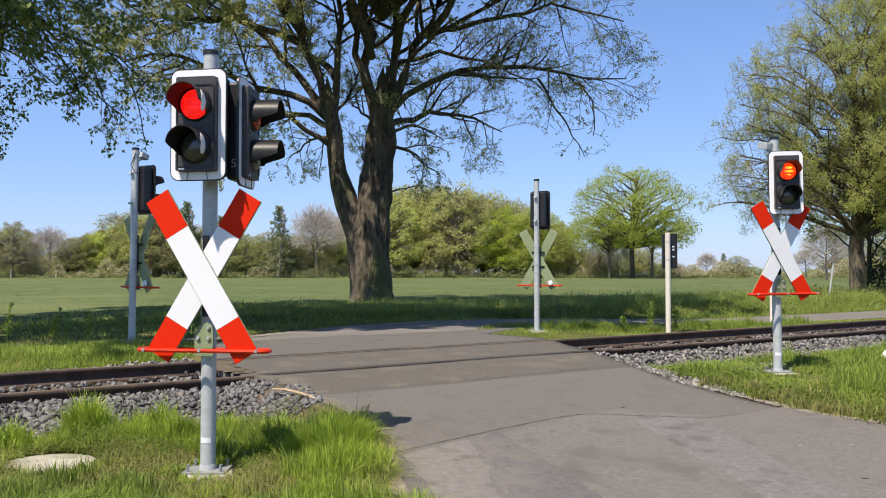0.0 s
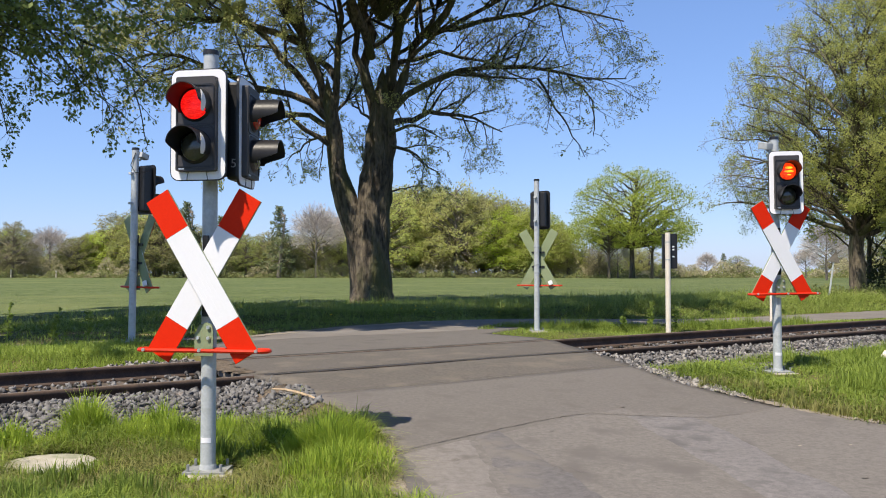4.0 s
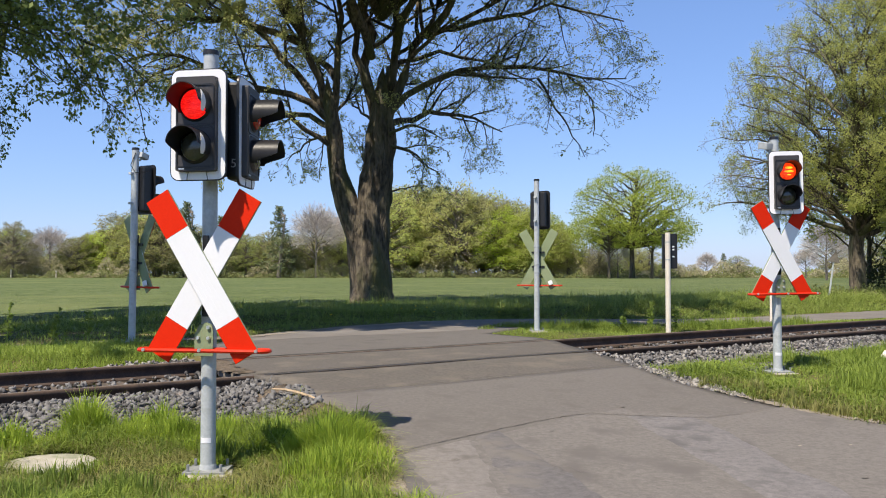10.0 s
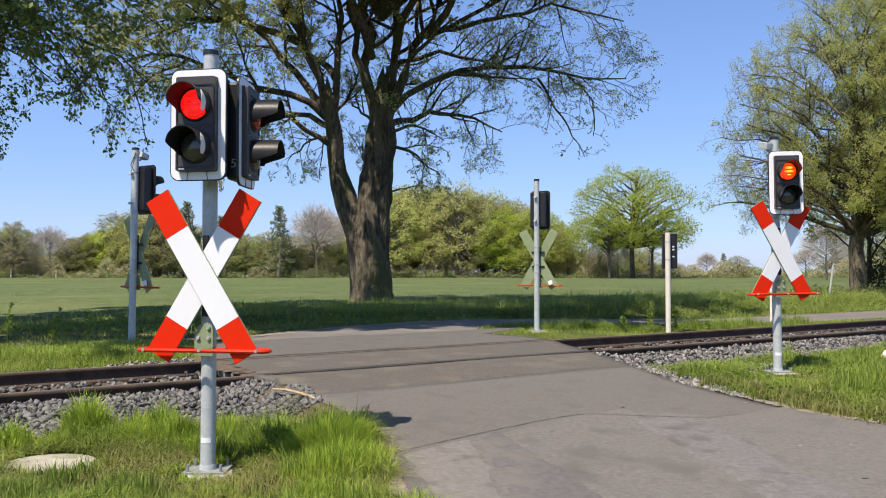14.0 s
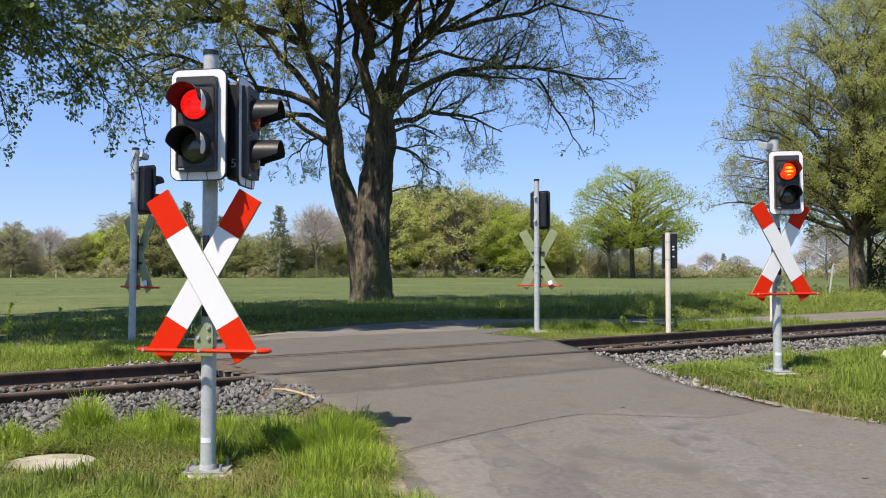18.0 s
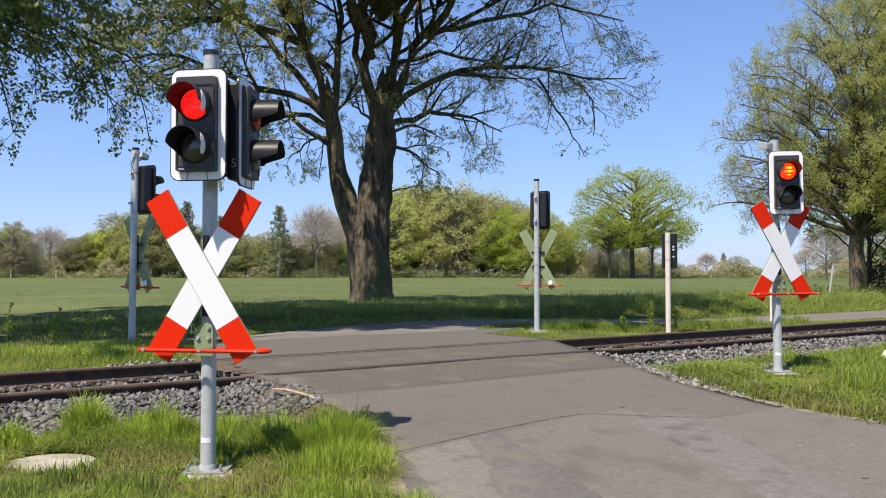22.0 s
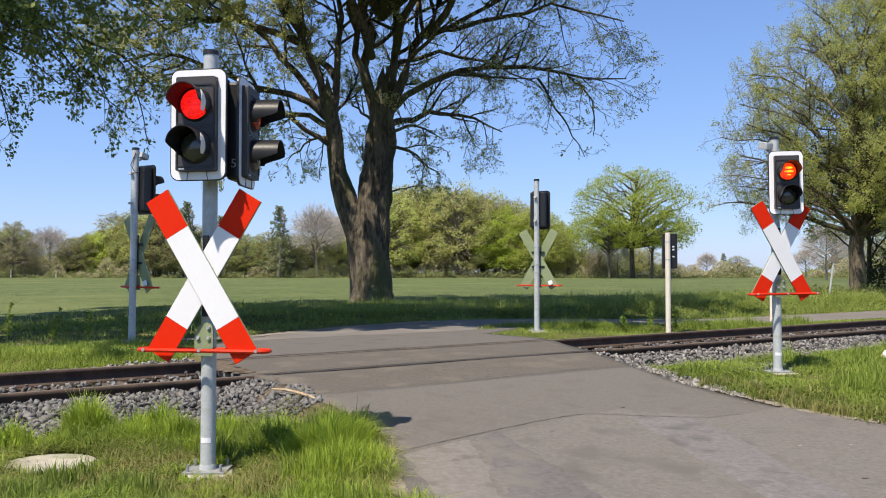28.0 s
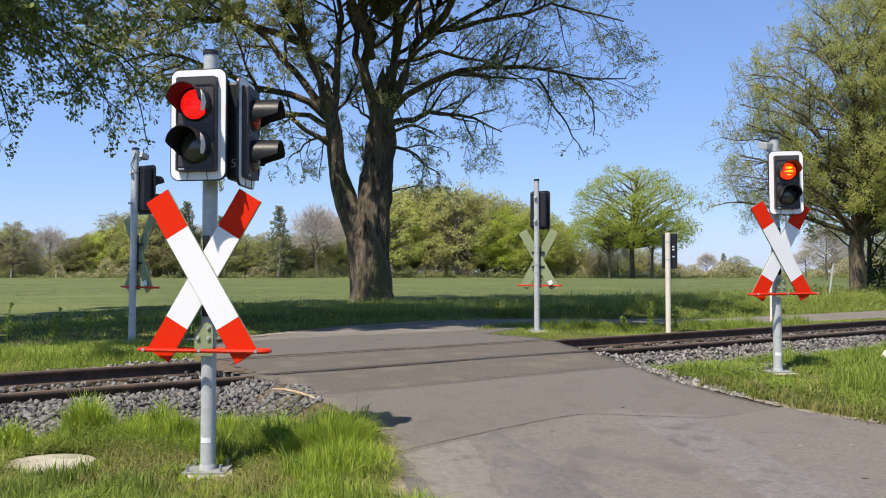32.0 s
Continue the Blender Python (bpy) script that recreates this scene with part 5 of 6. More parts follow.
def leafy_tree(name, label, base, height, radius, trunk_r, first, boughs, spec, seed, bark, leaf, rise=(0.5, 1.1), lean=(0.0, 0.0), low=False, skirt=0.2):
    """A free-standing broadleaf tree: trunk, boughs with twigs and leaves."""
    rng = np.random.default_rng(seed)
    tree = tagged(new(name), label, "tree")
    tree.location = base
    top = height * 0.8
    q, _ = resample([(0, 0, -0.4), (lean[0] * 0.3, lean[1] * 0.3, height * 0.3), (lean[0] * 0.7, lean[1] * 0.7, height * 0.55), (lean[0], lean[1], top)], 14)
    q[3:-1] += rng.normal(0, 0.06 * height / 18, (10, 3)) * np.array([1, 1, 0])
    r = np.interp(np.linspace(0, 1, 14), (0, 0.08, 0.4, 1), (trunk_r * 1.35, trunk_r, trunk_r * 0.72, trunk_r * 0.12))
    V, F = tubes_mesh("trunk", [(q, r)], 18)
    link_mesh("trunk", np_mesh("trunk", V, F), bark, tree, "", True)
    made = []
    for i in range(boughs):
        f = first + (1 - first) * (i + 0.5) / boughs
        z = top * f
        p = np.array([np.interp(z, q[:, 2], q[:, k]) for k in range(3)])
        a = i * 2.4 + rng.uniform(-0.4, 0.4)
        out = radius * math.sin(math.pi * (0.28 + 0.66 * f)) ** 0.7 * rng.uniform(0.8, 1.1)
        up = out * rng.uniform(*rise)
        if low:
            g = (i + 0.5) / boughs
            out = radius * math.sqrt(1 - g * g) * rng.uniform(0.8, 1.0) + 0.3
            end = height * (skirt + (0.96 - skirt) * g)
            z = max(height * 0.2, end - out * rng.uniform(*rise))
            p = np.array([np.interp(min(z, top * 0.97), q[:, 2], q[:, k]) for k in range(3)])
            up = end - p[2]
        e = np.array([math.cos(a) * out, math.sin(a) * out, 0])
        path = [p, p + e * 0.35 + np.array([0, 0, up * 0.5]), p + e * 0.7 + np.array([0, 0, up * 0.85]), p + e + np.array([0, 0, up * 0.95])]
        b0 = max(0.05, trunk_r * 0.42 * (1.1 - f * 0.7))
        made.append(bough(tree, path, b0, 0.03, spec, rng, bark, leaf, 0.25))
    return tree, made


oak, oak_limbs = old_oak((-2.46, 28.5, -0.26))


def verge_oak(base):
    """The tree beside the lane whose boughs hang into view."""
    # unseen crown, its oversized leaves added to thicken the shade on the verge
    tree, made = leafy_tree("oak_tree", "tall oak in fresh leaf overhanging the lane with drooping sprays", base, 23, 7.6, 0.6, 0.41, 22,
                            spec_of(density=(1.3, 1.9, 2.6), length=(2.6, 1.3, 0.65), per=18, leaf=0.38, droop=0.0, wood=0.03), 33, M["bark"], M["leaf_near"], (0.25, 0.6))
    rng = np.random.default_rng(34)
    near = spec_of(density=(4.2, 4.7, 4.8), length=(0.95, 0.5, 0.26), radius=(0.018, 0.008, 0.004), min_r=0.003, per=9, leaf=0.07, scatter=0.035, lift=(-0.15, -0.2, -0.2), droop=0.8)
    dense = spec_of(density=(4.0, 4.5, 5.0), length=(0.9, 0.5, 0.3), radius=(0.018, 0.008, 0.004), min_r=0.003, per=10, leaf=0.1, scatter=0.05)
    bx, by = base[0], base[1]
    sprays = []

    def spray(path, r0, sp=near, start=0.25):
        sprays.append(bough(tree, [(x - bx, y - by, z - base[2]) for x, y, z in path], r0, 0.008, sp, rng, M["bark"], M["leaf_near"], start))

    spray([(-11.0, 14.3, 7.0), (-8.5, 14, 6.1), (-6.96, 14, 5.45), (-6.0, 13.9, 4.85), (-5.35, 13.8, 4.55), (-4.8, 13.8, 4.0)], 0.06)
    spray([(-11.0, 14.2, 6.2), (-9.0, 13.6, 5.7), (-7.6, 13.4, 4.75), (-7.2, 13.3, 3.95), (-7.05, 13.3, 3.2)], 0.05)
    spray([(-10.8, 14.5, 7.2), (-8.1, 14.5, 6.2), (-6.8, 14.4, 4.95), (-6.1, 14.4, 4.3), (-5.6, 14.4, 3.75)], 0.05)
    spray([(-10.5, 13.8, 7.6), (-7.8, 13.2, 6.3), (-6.6, 13.0, 5.6), (-5.6, 12.9, 5.5), (-4.6, 12.9, 5.2)], 0.05)
    spray([(-10.8, 14.4, 6.6), (-8.8, 14.6, 6.0), (-7.6, 14.8, 5.3), (-6.9, 14.8, 4.7)], 0.05)
    spray([(-5.6, 13.85, 4.65), (-5.2, 13.8, 4.1), (-5.05, 13.8, 3.5), (-4.95, 13.8, 3.1)], 0.018, spec_of(density=(4.5, 5.0), length=(0.5, 0.26), radius=(0.01, 0.005), min_r=0.0035, per=7, leaf=0.07, scatter=0.03, lift=(-0.2, -0.2), droop=0.8), 0.1)
    spray([(-10.6, 13.6, 6.4), (-8.9, 13.0, 5.6), (-7.6, 12.8, 5.1), (-6.8, 12.7, 4.9), (-6.2, 12.7, 4.6)], 0.05)
    spray([(-10.6, 13.0, 6.6), (-8.4, 12.4, 5.8), (-7.0, 12.2, 5.35), (-6.3, 12.1, 5.1)], 0.05, dense)
    spray([(-10.6, 13.4, 6.2), (-8.6, 12.6, 5.4), (-7.2, 12.4, 4.9), (-6.6, 12.4, 4.55)], 0.05, dense)
    for x, y, z in ((-6.4, 13.4, 4.8), (-5.7, 13.2, 5.1), (-6.9, 13.6, 4.45), (-5.0, 13.3, 5.25)):
        spray([(-10.6, 13.2, 7.0), (x - 2.2, y, z + 1.1), (x - 0.9, y, z + 0.6), (x, y, z + 0.1), (x + 0.5, y, z - 0.35)], 0.05, dense)
    spray([(-6.3, 14.0, 5.0), (-5.9, 14.0, 4.4), (-5.75, 14.0, 3.9), (-5.6, 14.0, 3.6)], 0.02, start=0.1)
    # unseen boughs above the view, placed for the shade they throw
    shade = spec_of(density=(1.6, 2.2, 2.8), length=(2.4, 1.3, 0.65), per=16, leaf=0.38, droop=0.0, wood=0.03)
    for end in ((-2.6, 11.6, 10.0), (-1.6, 13.0, 10.4), (-3.4, 14.4, 11.2), (-4.6, 12.6, 10.2), (-2.4, 15.6, 12.0), (-5.4, 15.4, 12.2), (-2.2, 11.0, 11.4), (-1.4, 12.0, 11.8), (-0.6, 15.2, 12.8), (0.2, 14.2, 12.6), (-1.4, 16.4, 13.2), (0.6, 16.0, 13.6), (-0.2, 12.9, 12.2), (1.0, 14.9, 12.4)):
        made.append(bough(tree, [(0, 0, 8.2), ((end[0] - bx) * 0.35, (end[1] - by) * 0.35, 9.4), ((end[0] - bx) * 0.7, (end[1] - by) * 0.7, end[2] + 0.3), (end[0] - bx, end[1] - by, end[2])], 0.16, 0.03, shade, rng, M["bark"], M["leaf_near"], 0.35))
    return tree, sprays


side_oak, side_sprays = verge_oak((-10.9, 12.3, -0.1))

fine_leaf = dict(density=(1.6, 2.3, 3.0), length=(2.5, 1.3, 0.7), lift=(0.35, 0.2, 0.1), droop=0.1, scatter=0.1)
right_tree, right_limbs = leafy_tree("lime_tree", "tall broad tree with fine olive spring foliage beside the lane", (18.6, 37.0, -0.25), 14.0, 5.9, 0.36, 0.26, 32,
                                     spec_of(per=44, leaf=0.078, face=14, **fine_leaf), 41, M["bark"], M["leaf_right"], (0.5, 1.0), low=True, skirt=0.3)
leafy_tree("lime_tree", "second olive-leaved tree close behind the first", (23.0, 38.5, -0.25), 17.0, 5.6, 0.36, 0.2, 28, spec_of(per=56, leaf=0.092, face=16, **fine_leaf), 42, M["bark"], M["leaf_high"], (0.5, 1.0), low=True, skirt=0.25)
_hang = np.random.default_rng(47)
for ex, ey, ez in ((-0.5, -3.6, 4.0), (1.0, -4.0, 3.7), (0.2, -3.2, 5.0), (2.0, -3.6, 4.6), (1.6, -3.0, 3.3), (0.6, -4.2, 4.5)):
    bough(right_tree, [(0.1, -0.1, 4.0), (ex * 0.3, ey * 0.35, 4.9), (ex * 0.7, ey * 0.7, ez + 0.5), (ex, ey, ez)], 0.09, 0.02, spec_of(per=40, leaf=0.1, face=9, density=(2.2, 2.6, 3.0), length=(1.5, 0.9, 0.5), scatter=0.1), _hang, M["bark"], M["leaf_right"], 0.35)
for ex, ey, ez in ((-5.4, -0.6, 6.2), (-5.9, 0.6, 7.4), (-5.0, 1.0, 5.2), (-4.6, -1.4, 4.6), (-5.6, -1.0, 8.6), (-4.8, 0.4, 9.8), (-3.6, -1.2, 4.2), (-4.0, 1.4, 11.0), (-2.8, 0.6, 12.2), (-5.8, 0.0, 5.6)):
    bough(right_tree, [(0, 0, min(7.5, ez * 0.72)), (ex * 0.3, ey * 0.3, ez * 0.85), (ex * 0.65, ey * 0.7, ez * 0.97), (ex, ey, ez)], 0.08, 0.02, spec_of(density=(3.0, 3.6, 4.5), length=(1.6, 0.85, 0.45), radius=(0.03, 0.014, 0.008), min_r=0.006, per=3, leaf=0.06, scatter=0.08), _hang, M["bark_far"], M["leaf_right"], 0.4)
low_leaf = dict(density=(1.4, 2.0, 2.4), length=(1.8, 0.9, 0.5), scatter=0.12)
for x, y, h, k in ((21.2, 41.0, 8.0, 43), (24.0, 43.5, 9.5, 44), (25.5, 40.5, 7.5, 45)):
    leafy_tree("thicket_tree", "low leafy tree in the thicket under the limes", (x, y, -0.3), h, 3.6, 0.14, 0.1, 12, spec_of(per=24, leaf=0.15, face=h, **low_leaf), k, M["bark"], M["leaf_right"], (0.3, 0.9))


# ---- far woods ----
def far_limbs(q, ends, thick, rng):
    """Limbs from a trunk out to the middle of each clump of a crown."""
    out = []
    for e in ends:
        reach = math.hypot(e[0], e[1])
        z0 = float(np.clip(e[2] - reach * rng.uniform(0.5, 0.9), q[-1, 2] * 0.3, q[-1, 2] * 0.97))
        p = np.array([np.interp(z0, q[:, 2], q[:, k]) for k in range(3)])
        mid = p * 0.5 + e * 0.5 + np.array([0, 0, 0.06 * reach])
        path, ln = resample([p, p * 0.75 + mid * 0.25, mid, mid * 0.4 + e * 0.6, e], 7)
        path[1:-1] += rng.normal(0, 0.022 * ln, (5, 3))
        out.append((path, np.linspace(thick * rng.uniform(0.5, 1.0), 0.04, 7)))
    return out


def far_tree(name, label, height, radius, leaf, seed, low=0.12, clumps=90, per=230, size=0.32, cone=False, airy=0.0, thick=0.14, puff=(0.14, 0.24), bark="bark_far"):
    """A distant tree: trunk, limbs, and a crown of many leafy clumps round them."""
    rng = np.random.default_rng(seed)
    tree = tagged(new(name), label, "tree", group="trees along the far edge of the field")
    q = polyline((0, 0, -0.3), (0, 0, 1), height * 0.85, rng, 9, 0.06)
    zb = low * height
    zc = zb + 0.36 * (height - zb)
    C, RC = [], []
    for i in range(clumps):
        g, a = (i + 0.5) / clumps, i * 2.39996 + rng.uniform(-0.3, 0.3)
        if cone:
            wide, z, rc = (1 - g) ** 0.85 * rng.uniform(0.55, 0.8), zb + (height * 0.94 - zb) * g, radius * (0.42 - 0.26 * g)
        else:
            u = -0.85 + 1.82 * g
            wide = math.sqrt(max(0.0, 1 - u ** 1.6)) if u > 0 else 1 - 0.45 * u * u
            inner = 0.5 if i % 4 == 0 else rng.uniform(0.74, 0.86)
            wide, z = wide * inner, zc + u * inner * ((height - zc) if u > 0 else (zc - zb))
            rc = radius * rng.uniform(*puff)
        C.append((wide * radius * math.cos(a), wide * radius * math.sin(a), z))
        RC.append(rc)
    C, RC = np.array(C), np.array(RC)
    wood = [(q, np.linspace(height * 0.024, 0.07, 9))]
    limbs = far_limbs(q, C, thick, rng)
    link_mesh("trunk", wood_mesh("trunk", wood + limbs), M[bark], tree, "", True)
    v = rng.normal(0, 1, (clumps, per, 3))
    v /= np.linalg.norm(v, axis=2, keepdims=True)
    deep = rng.uniform(0.25, 1.0, (clumps, per, 1)) ** 0.5 * rng.uniform(0.75, 1.2, (clumps, per, 1))
    P = C[:, None] + v * deep * RC[:, None, None] * np.array([1.05, 1.05, 0.72])
    way = P - np.array([0, 0, zc])
    way /= np.linalg.norm(way, axis=2, keepdims=True) + 1e-9
    face = 0.7 * v + 0.4 * way + np.array([0, 0, 0.9])
    keep = (rng.uniform(0, 1, (clumps, per)) > airy) & (v[..., 2] > -0.75)
    P, face = P[keep], face[keep]
    link_mesh("crown", leaves_mesh("crown", P, rng.normal(0, 1, P.shape), rng, size, 0.0, face), leaf, tree)
    return tree


def bare_tree(name, label, height, radius, seed, twigs=700):
    """A distant tree with no leaves: a rounded crown of fine pale twigs."""
    rng = np.random.default_rng(seed)
    tree = tagged(new(name), label, "tree", group="trees along the far edge of the field")
    q = polyline((0, 0, -0.3), (0, 0, 1), height * 0.8, rng, 9, 0.06)
    v = rng.normal(0, 1, (twigs, 3)) + np.array([0, 0, 0.55])
    v /= np.linalg.norm(v, axis=1, keepdims=True)
    v = v[v[:, 2] > -0.3]
    mid = np.array([0, 0, height * 0.5])
    ends = mid + v * np.array([radius, radius, height * 0.5]) * rng.uniform(0.86, 1.04, (len(v), 1))
    limbs = far_limbs(q, mid + v[:26] * np.array([radius, radius, height * 0.5]) * 0.8, 0.13, rng)
    link_mesh("trunk", wood_mesh("trunk", [(q, np.linspace(height * 0.018, 0.06, 9))] + limbs), M["bark_far"], tree, "", True)
    fine = []
    for e, d in zip(ends, v):
        root = mid + (e - mid) * rng.uniform(0.35, 0.6) + rng.normal(0, 0.35, 3)
        fine.append((polyline(root, e - root, float(np.linalg.norm(e - root)), rng, 5, 0.2), np.linspace(0.036, 0.02, 5)))
        for k in range(3):
            p = fine[-1][0][1 + k]
            fine_d = d + rng.normal(0, 0.6, 3)
            fine.append((polyline(p, fine_d, rng.uniform(0.7, 1.5), rng, 5, 0.2), np.linspace(0.026, 0.016, 5)))
    link_mesh("crown", wood_mesh("crown", fine), M["leaf_bare"], tree, "fine pale bare twigs")
    return tree


HEIGHT = {"bright": 16.8, "mid": 16.8, "olive": 16.8, "dull": 15.8, "bare": 16.5, "dark": 14.5}
kinds = {
    "bright": far_tree("broadleaf_tree", "broad tree in bright fresh green leaf", 18, 7.5, M["leaf_bright"], 51, 0.03),
    "mid": far_tree("broadleaf_tree", "broad tree in thin olive-green leaf", 18, 7.5, M["leaf_mid"], 52, 0.0, 150, 150, airy=0.45, size=0.36, puff=(0.1, 0.2)),
    "dull": far_tree("budding_tree", "tree with dull brown budding twigs", 17, 6.8, M["leaf_dull"], 53, 0.0, 150, 150, airy=0.55, size=0.34, puff=(0.1, 0.2)),
    "olive": far_tree("broadleaf_tree", "broad tree in dull olive-green leaf", 18, 7.5, M["leaf_olive"], 56, 0.0, 150, 150, airy=0.4, puff=(0.1, 0.2)),
    "bare": bare_tree("bare_tree", "pale bare tree with fine grey twigs", 17, 6.5, 54),
    "dark": far_tree("conifer_tree", "dark green conifer with a narrow pointed crown", 15, 3.0, M["leaf_dark"], 55, 0.08, 34, 120, cone=True),
}


def put_tree(kind, bearing, dist, tall, turn, wide=1.0):
    """A copy at a bearing (tangent from straight ahead), distance and height."""
    k = tall / HEIGHT[kind]
    o = copy_thing(kinds[kind], pose(bearing * dist, dist, -0.3, 0, 0, turn))
    o.scale = (k * wide, k * wide, k)
    return o


_wood = random.Random(5)
# bearing, height and kinds along the far edge of the field, from one side to the other
for b0, b1, count, lo, hi, mix in ((-0.68, -0.55, 8, 10, 13, ("olive", "dull", "olive", "bare")), (-0.545, -0.5, 4, 10.5, 12.5, ("dull", "olive")), (-0.51, -0.45, 5, 5, 7, ("olive", "mid", "dull")),
                                   (-0.455, -0.41, 5, 8.0, 10.5, ("mid", "bright", "olive")), (-0.415, -0.385, 4, 11, 13, ("olive", "mid")), (-0.395, -0.33, 7, 13.5, 16, ("olive", "mid", "olive")),
                                   (-0.33, -0.26, 7, 10, 13, ("dull", "olive", "dull")), (-0.27, -0.2, 7, 8.5, 11, ("dull", "dull", "olive")), (-0.2, -0.12, 7, 9, 11, ("dull", "olive", "mid")), (-0.125, -0.07, 5, 11, 15, ("dull", "mid")),
                                   (-0.075, 0.01, 9, 20, 23, ("mid", "mid", "mid", "olive")), (0.0, 0.06, 6, 19.5, 22, ("mid", "mid", "dull")), (0.045, 0.095, 5, 15.5, 19, ("bright", "mid", "bright")), (0.09, 0.125, 4, 13, 15, ("bright", "mid")),
                                   (0.125, 0.155, 3, 9.5, 12, ("bright", "mid")), (0.14, 0.255, 12, 5.5, 7.5, ("dull", "mid", "dull")), (0.255, 0.29, 4, 3.2, 4.2, ("dull", "olive")), (0.29, 0.46, 13, 2.0, 3.0, ("olive", "dull", "olive")), (0.46, 0.66, 9, 7, 12, ("dull", "olive", "mid"))):
    for i in range(count):
        put_tree(mix[_wood.randrange(len(mix))], b0 + (b1 - b0) * (i + _wood.uniform(0.1, 0.9)) / count, _wood.uniform(174, 192), _wood.uniform(lo, hi), _wood.uniform(0, 360), _wood.uniform(1.0, 1.3))
for i in range(26):
    b = -0.62 + 0.74 * (i + _wood.uniform(0.2, 0.8)) / 26
    put_tree(("olive", "dull", "mid", "dull")[_wood.randrange(4)], b, _wood.uniform(205, 225), _wood.uniform(9, 11.5) + (4 if -0.37 < b < -0.31 else 0) + (8 if -0.07 < b < 0.08 else 0), _wood.uniform(0, 360), 1.2)
# single trees that stand out
for kind, b, d, tall, turn, wide in (("bare", -0.477, 178, 11.2, 5, 1.25), ("dull", -0.522, 172, 12.6, 40, 1.0), ("dark", -0.311, 172, 16.3, 20, 1.2), ("dark", -0.318, 174, 14.5, 70, 1.2), ("dark", -0.27, 176, 13.5, 10, 1.1),
                                     ("dark", -0.199, 170, 15.2, 10, 1.35), ("bare", -0.154, 172, 15.6, 40, 1.05), ("bare", -0.137, 184, 15.0, 140, 1.0), ("bare", 0.212, 170, 9.0, 60, 0.9), ("dark", 0.34, 185, 5.6, 20, 1.3),
                                     ("olive", 0.358, 176, 5.0, 130, 1.5), ("bare", 0.32, 180, 5.6, 80, 1.2), ("bare", 0.465, 120, 8.8, 200, 1.2), ("bare", 0.44, 160, 6.0, 20, 1.3)):
    put_tree(kind, b, d, tall, turn, wide)
for k, x in zip(kinds, (-150, -158, -166, -174, -182, -190)):
    kinds[k].location = (x, 170, -0.3)
field_oak = far_tree("oak_tree", "solitary rounded oak in fresh green leaf at the field's far edge", 23.8, 13.8, M["leaf_field"], 61, 0.17, 130, 300, 0.34, airy=0.05, thick=0.3, puff=(0.12, 0.2), bark="bark")
field_oak.location = (0.2295 * 160, 160, -0.3)
for _b, _tall, _k in ((0.2015, 13.5, 62), (0.2535, 14.5, 63)):
    thin = far_tree("young_tree", "slender young tree in thin leaf beside the field oak", _tall, 4.2, M["leaf_field"], _k, 0.35, 30, 130, 0.34, airy=0.2, thick=0.14, bark="bark")
    thin.location = (_b * 155, 155, -0.3)


def undergrowth(seed, leaf, label, count, k, high, back):
    """Bushes and brambles under the far trees."""
    rng = np.random.default_rng(seed)
    b = rng.uniform(-0.75, 0.75, count)
    d = rng.uniform(166, 172, count) + back
    h = high * np.clip(0.7 + 0.3 * np.sin(b * 37 * k + seed) + 0.3 * np.sin(b * 91 * k + 1) + 0.25 * np.sin(b * 211 * k), 0.05, 2) * np.interp(b, (0.26, 0.3), (1, 0.7))
    P = np.stack([b * d, d, -0.3 + h * rng.uniform(0, 1, count) ** 0.8], -1)
    ob = link_mesh("undergrowth", leaves_mesh("undergrowth", P, rng.normal(0, 1, (count, 3)), rng, 0.36, 0.0, np.tile([-0.1, -0.6, 0.7], (count, 1))), leaf)
    return tagged(ob, label, "bushes", kind="stuff")


undergrowth(71, M["under_brown"], "brown budding bushes under the far trees", 44000, 1.0, 4.2, 6)
undergrowth(72, M["under_green"], "green bushes along the far edge of the field", 16000, 1.3, 1.7, 1)
undergrowth(73, M["leaf_olive"], "olive brambles under the far trees", 34000, 0.8, 3.6, 10)


# ---- grass ----
def blades(name, label, S, N, height, width, material, seed, lean=0.35, sink=0.01, simple=False):
    """Bent grass blades standing on the ground at the places s, n."""
    rng = np.random.default_rng(seed)
    n = len(S)
    z = ground_h(S, N) - sink
    B = np.stack([S * TS[0] + N * TN[0], S * TS[1] + N * TN[1], z], -1)
    a = rng.uniform(0, 2 * np.pi, n)
    f = np.stack([np.cos(a), np.sin(a), 0 * a], -1)
    g = np.stack([-np.sin(a), np.cos(a), 0 * a], -1)
    h = (height * rng.uniform(0.5, 1.3, n))[:, None]
    w = (width * rng.uniform(0.6, 1.3, n))[:, None]
    bend = np.minimum(rng.gamma(2.0, lean / 2, n), 0.45 + 1.2 * lean)[:, None]
    up = np.array([[0, 0, 1.0]])
    m = B + up * h * 0.55 + f * h * bend * 0.3
    t = B + up * h * np.maximum(0.35, 1 - 0.35 * bend) + f * h * bend
    V = np.stack([B - g * w, B + g * w, m - g * w * 0.8, m + g * w * 0.8, t], 1).reshape(-1, 3)
    i = np.arange(n)[:, None] * 5
    F = np.concatenate([i + np.array([[0, 1, 3]]), i + np.array([[0, 3, 2]]), i + np.array([[2, 3, 4]])])
    if simple:
        V = np.stack([B - g * w, B + g * w, t], 1).reshape(-1, 3)
        F = np.arange(3 * n).reshape(-1, 3)
    ob = link_mesh(name, np_mesh(name, V, F), material)
    return tagged(ob, label, "grass", kind="stuff")


